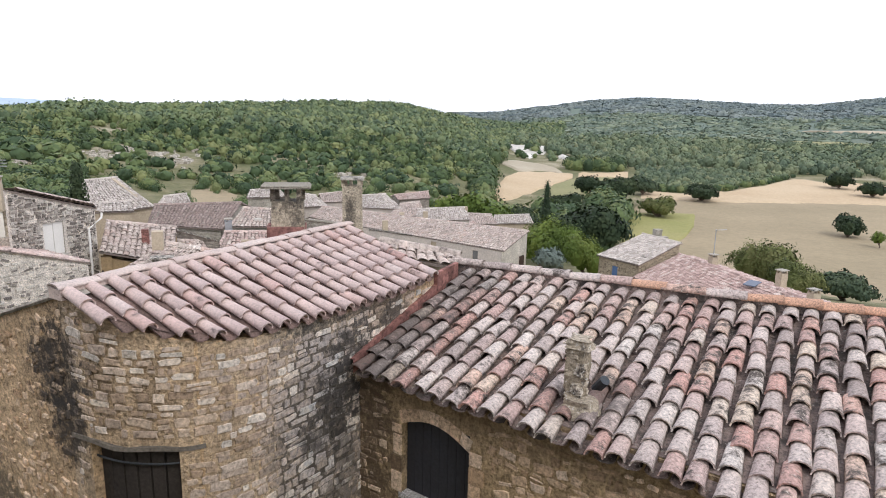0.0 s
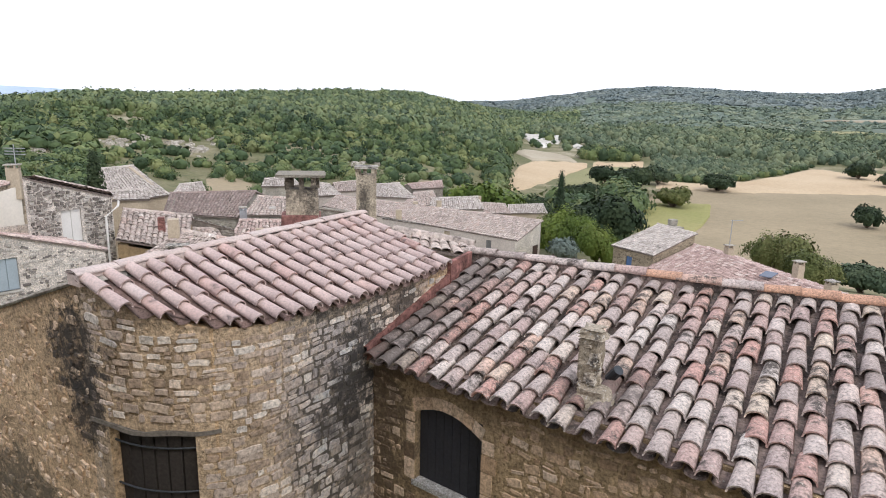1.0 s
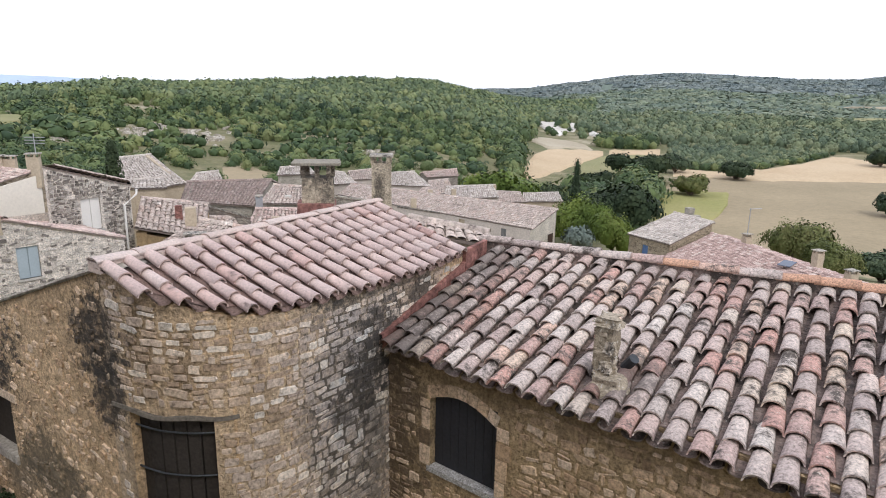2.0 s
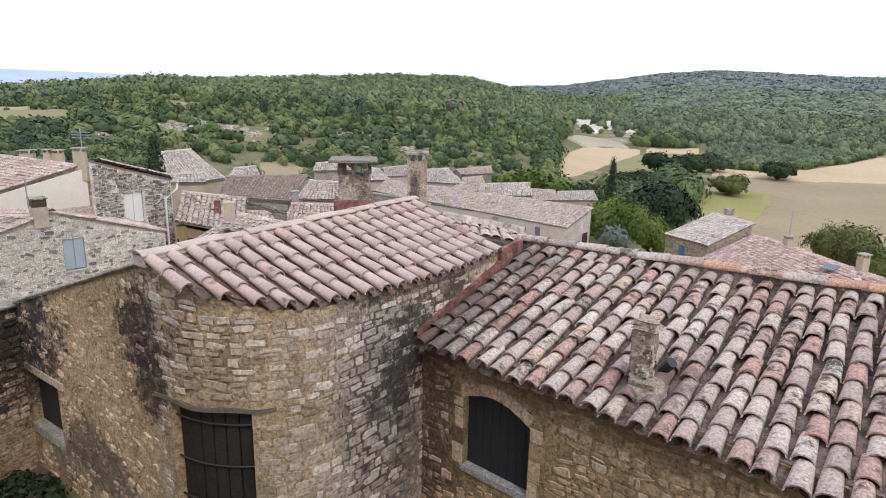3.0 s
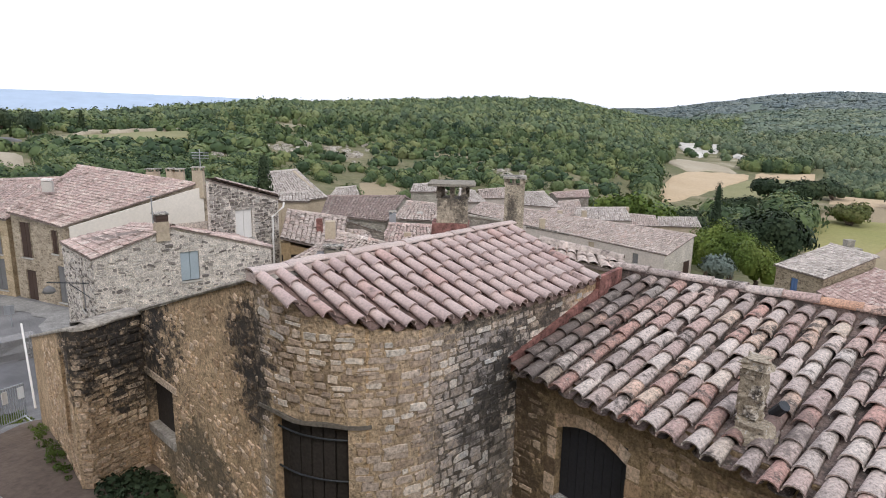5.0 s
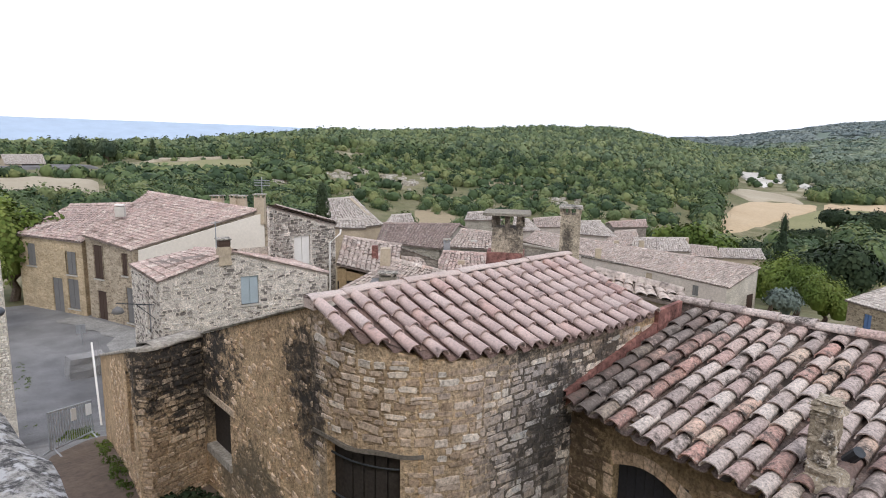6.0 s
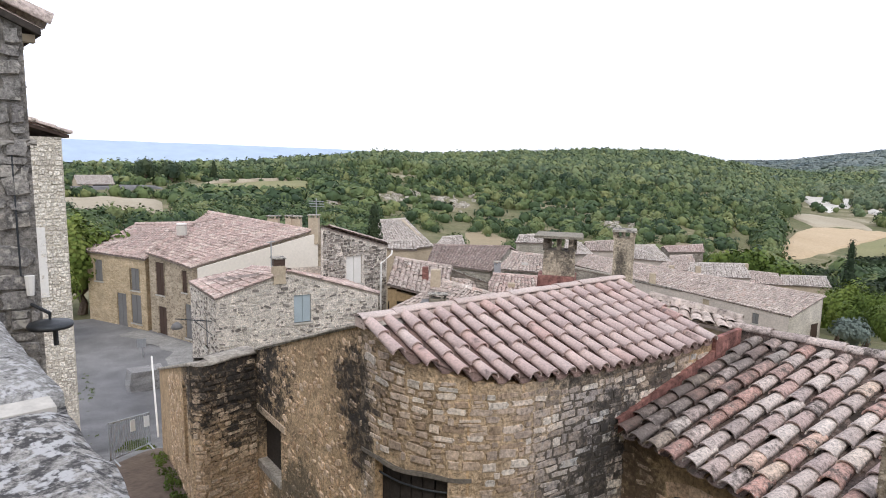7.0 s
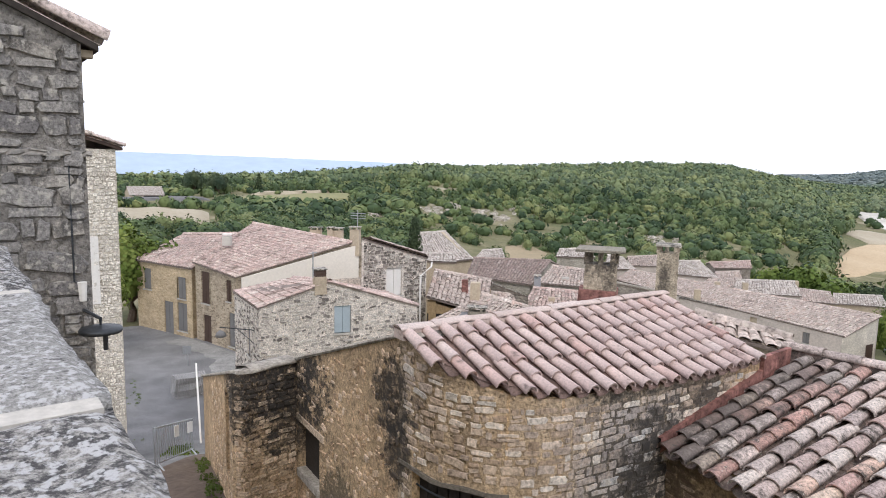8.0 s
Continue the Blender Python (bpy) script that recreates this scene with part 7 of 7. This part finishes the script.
# ---- dirt and weeds along the lane ----
M_DIRT = plain("brown_dirt", (0.17, 0.13, 0.10), 1.0, grain=9, amount=0.4, bump=0.6, dist=0.03, var2=1.2)
vs, fs = [], []
for i, r in enumerate((8.5, 10.5, 12.5, 14.5, 16.2)):
    for k in range(11):
        p = polar(lerp(40, (58, 56, 54, 52.5, 50)[i], k / 10), r + 0.25 * math.sin(k * 2.3))
        vs.append((p.x, p.y, ground_z(p.x, p.y) + 0.15))
for i in range(4):
    for k in range(10):
        q = i * 11 + k
        fs.append((q, q + 1, q + 12, q + 11))
tagged(part("path", Geo().add(vs, fs), M_DIRT, None, "brown bare dirt at the wall's foot", True), category="ground", kind="structure")
sp = []
rng_g = random.Random(8)
for k in range(26):
    p = polar(rng_g.gauss(50.2, 0.5), rng_g.uniform(17.0, 21.5))
    sp.append((p.x, p.y, ground_z(p.x, p.y) + 0.04, rng_g.uniform(0.1, 0.22), rng_g.uniform(0.08, 0.2)))
for k in range(60):
    p = polar(rng_g.gauss(53.6, 0.25), rng_g.uniform(22.0, 33))
    sp.append((p.x, p.y, ground_z(p.x, p.y), rng_g.uniform(0.05, 0.11), rng_g.uniform(0.06, 0.2)))
for k in range(30):
    p = bpath.at(rng_g.uniform(0.5, lb))[0]
    nn = bpath.at(1.0)[2]
    p = p + nn * rng_g.uniform(0.02, 0.25)
    sp.append((p.x, p.y, ground_z(p.x, p.y) + 0.12, rng_g.uniform(0.05, 0.1), rng_g.uniform(0.06, 0.18)))
v, f = crowns(sp, 70, 0.14, 6, False)
tagged(part("weeds", mesh_np("weeds", v, f), M_LEAF, None, "tufts of green weeds along the lane"), category="weeds", kind="stuff")

# ---- trees ----
tree("tree", -13.2, 112, 13.5, 7.6, M_DARKLEAF, "big dark holm oak standing by the village edge", "tree", 1500, 0.2, 0.05, 61, 9)
tree("tree", -15.0, 176, 13, 7.2, M_DARKLEAF, "dark round oak beside the meadow", "tree", 1100, 0.06, 0.05, 62, 9)
tree("tree", -12.6, 186, 10, 6.2, M_DARKLEAF, "dark oak between grass and stubble", "tree", 900, 0.06, 0.055, 95, 7)
tree("tree", -16.9, 200, 9, 6.0, M_CEDAR, "green oak at the orchard's corner", "tree", 900, 0.06, 0.055, 96, 7)
tree("tree", -10.6, 150, 9, 5.5, M_DARKLEAF, "dark oak before the stubble field", "tree", 900, 0.06, 0.055, 97, 7)
tree("tree", -10.0, 92, 8, 7.5, M_DARKLEAF, "dark oak behind the long house", "tree", 900, 0.2, 0.055, 63, 7)
tree("tree", -18.3, 154, 8.5, 5.2, M_DULL, "round green tree on the field's edge", "tree", 900, 0.02, 0.055, 64, 6)
tree("tree", -21.6, 192, 10, 5.0, M_DARKLEAF, "broad dark tree clump in the field", "tree", 900, 0.02, 0.05, 65, 8)
tree("tree", -32.2, 150, 6.4, 4.8, M_DARKLEAF, "lone round tree in the mown field", "tree", 800, 0.04, 0.055, 66, 6)
tree("tree", -34.3, 140, 3.4, 3.2, M_LEAF, "pale young tree in the mown field", "tree", 300, 0.25, 0.07, 67, 4)
tree("tree", -31.2, 250, 9, 6.0, M_DARKLEAF, "dark tree clump at the stubble's edge", "tree", 900, 0.12, 0.05, 68, 8)
tree("tree", -33.4, 232, 9, 5, M_DARKLEAF, "dark tree clump at the stubble's edge", "tree", 700, 0.12, 0.05, 69, 7)
tree("tree", -26.9, 66, 5.8, 5.0, M_DULL, "leafy green tree behind the reddish roof", "tree", 2200, 0.2, 0.03, 70, 9)
tree("tree", -29.3, 60, 5.6, 3.6, M_DULL, "leafy green tree beside the field", "tree", 2200, 0.2, 0.03, 71, 8)
tree("tree", -32.4, 76, 6.5, 3.0, M_CEDAR, "low dark bushes at the field's near edge", "shrub", 1200, 0.1, 0.045, 72, 8)
tree("tree", -10.2, 62, 6.0, 5.5, M_LEAF, "bright green garden tree beside the long house", "tree", 2200, 0.2, 0.03, 73, 8)
tree("tree", -12.2, 58, 4.8, 4.0, M_LEAF, "bright green garden tree", "tree", 2200, 0.2, 0.03, 74, 7)
tree("tree", -8.4, 70, 5.0, 5.6, M_LEAF, "green garden tree behind the long house", "tree", 2200, 0.2, 0.03, 75, 7)
tree("tree", -9.6, 54, 3.4, 2.4, M_OLIVE, "grey-green olive bush in a garden", "shrub", 700, 0.2, 0.05, 76, 5)
tree("tree", -4.2, 98, 9, 7.5, M_LEAF, "leafy tree above the last roofs", "tree", 1000, 0.2, 0.05, 77, 8)
tree("tree", -1.6, 102, 9, 7.0, M_LEAF, "leafy tree above the last roofs", "tree", 1000, 0.2, 0.05, 78, 8)
tree("tree", -7.4, 104, 9, 8, M_DARKLEAF, "dark oak at the orange field", "tree", 900, 0.2, 0.05, 79, 7)
tree("tree", 53.6, 46, 6.5, 6.2, M_LEAF, "dense green tree beyond the street houses", "tree", 1800, 0.2, 0.04, 80, 9)
tree("tree", 56.4, 38, 3.8, 5.4, M_LEAF, "dense green ivy-clad tree by the lane", "tree", 1500, 0.2, 0.04, 81, 8)
cypress(29.9, 50, 1.9, 5.6, "slender dark cypress among the roofs", 90, -0.9)
cypress(-8.9, 78, 2.4, 10.5, "slender dark cypress beside the oaks", 91)
cypress(43.2, 205, 2.4, 6.0, "dark cypress on the hillside", 92)
tree("tree", 46.5, 205, 7, 6.5, M_CEDAR, "tall dark cedar on the skyline", "tree", 1200, 0.15, 0.05, 93, 9)
tree("tree", 48.4, 210, 7, 7, M_CEDAR, "tall dark cedar on the skyline", "tree", 1200, 0.15, 0.05, 94, 9)
sp = []
rng_b = random.Random(3)
for k in range(16):
    p = tw(rng_b.uniform(-0.9, -0.1), rng_b.uniform(-3.1, -2.3), 2.95)
    sp.append((p.x, p.y, ground_z(p.x, p.y) + 0.08, rng_b.uniform(0.1, 0.22), rng_b.uniform(0.14, 0.32)))
v, f = crowns(sp, 90, 0.13, 5, False)
tagged(part("weeds", mesh_np("weeds", v, f), M_DARKLEAF, None, "low dark green weeds at the foot of the wall"), category="weeds", kind="stuff")
shed = house4("shed", "long low shed beside the country lane", V(53.2, -2.7, 178), V(50.6, -2.7, 176), V(50.8, -2.0, 182), V(53.4, -2.0, 184), -6, M_TAN, M_ROOF_GREY, 0.8, [(0, 0.7, -1.5, 5.0, 1.6, M_DARK, "door")], seed=58)
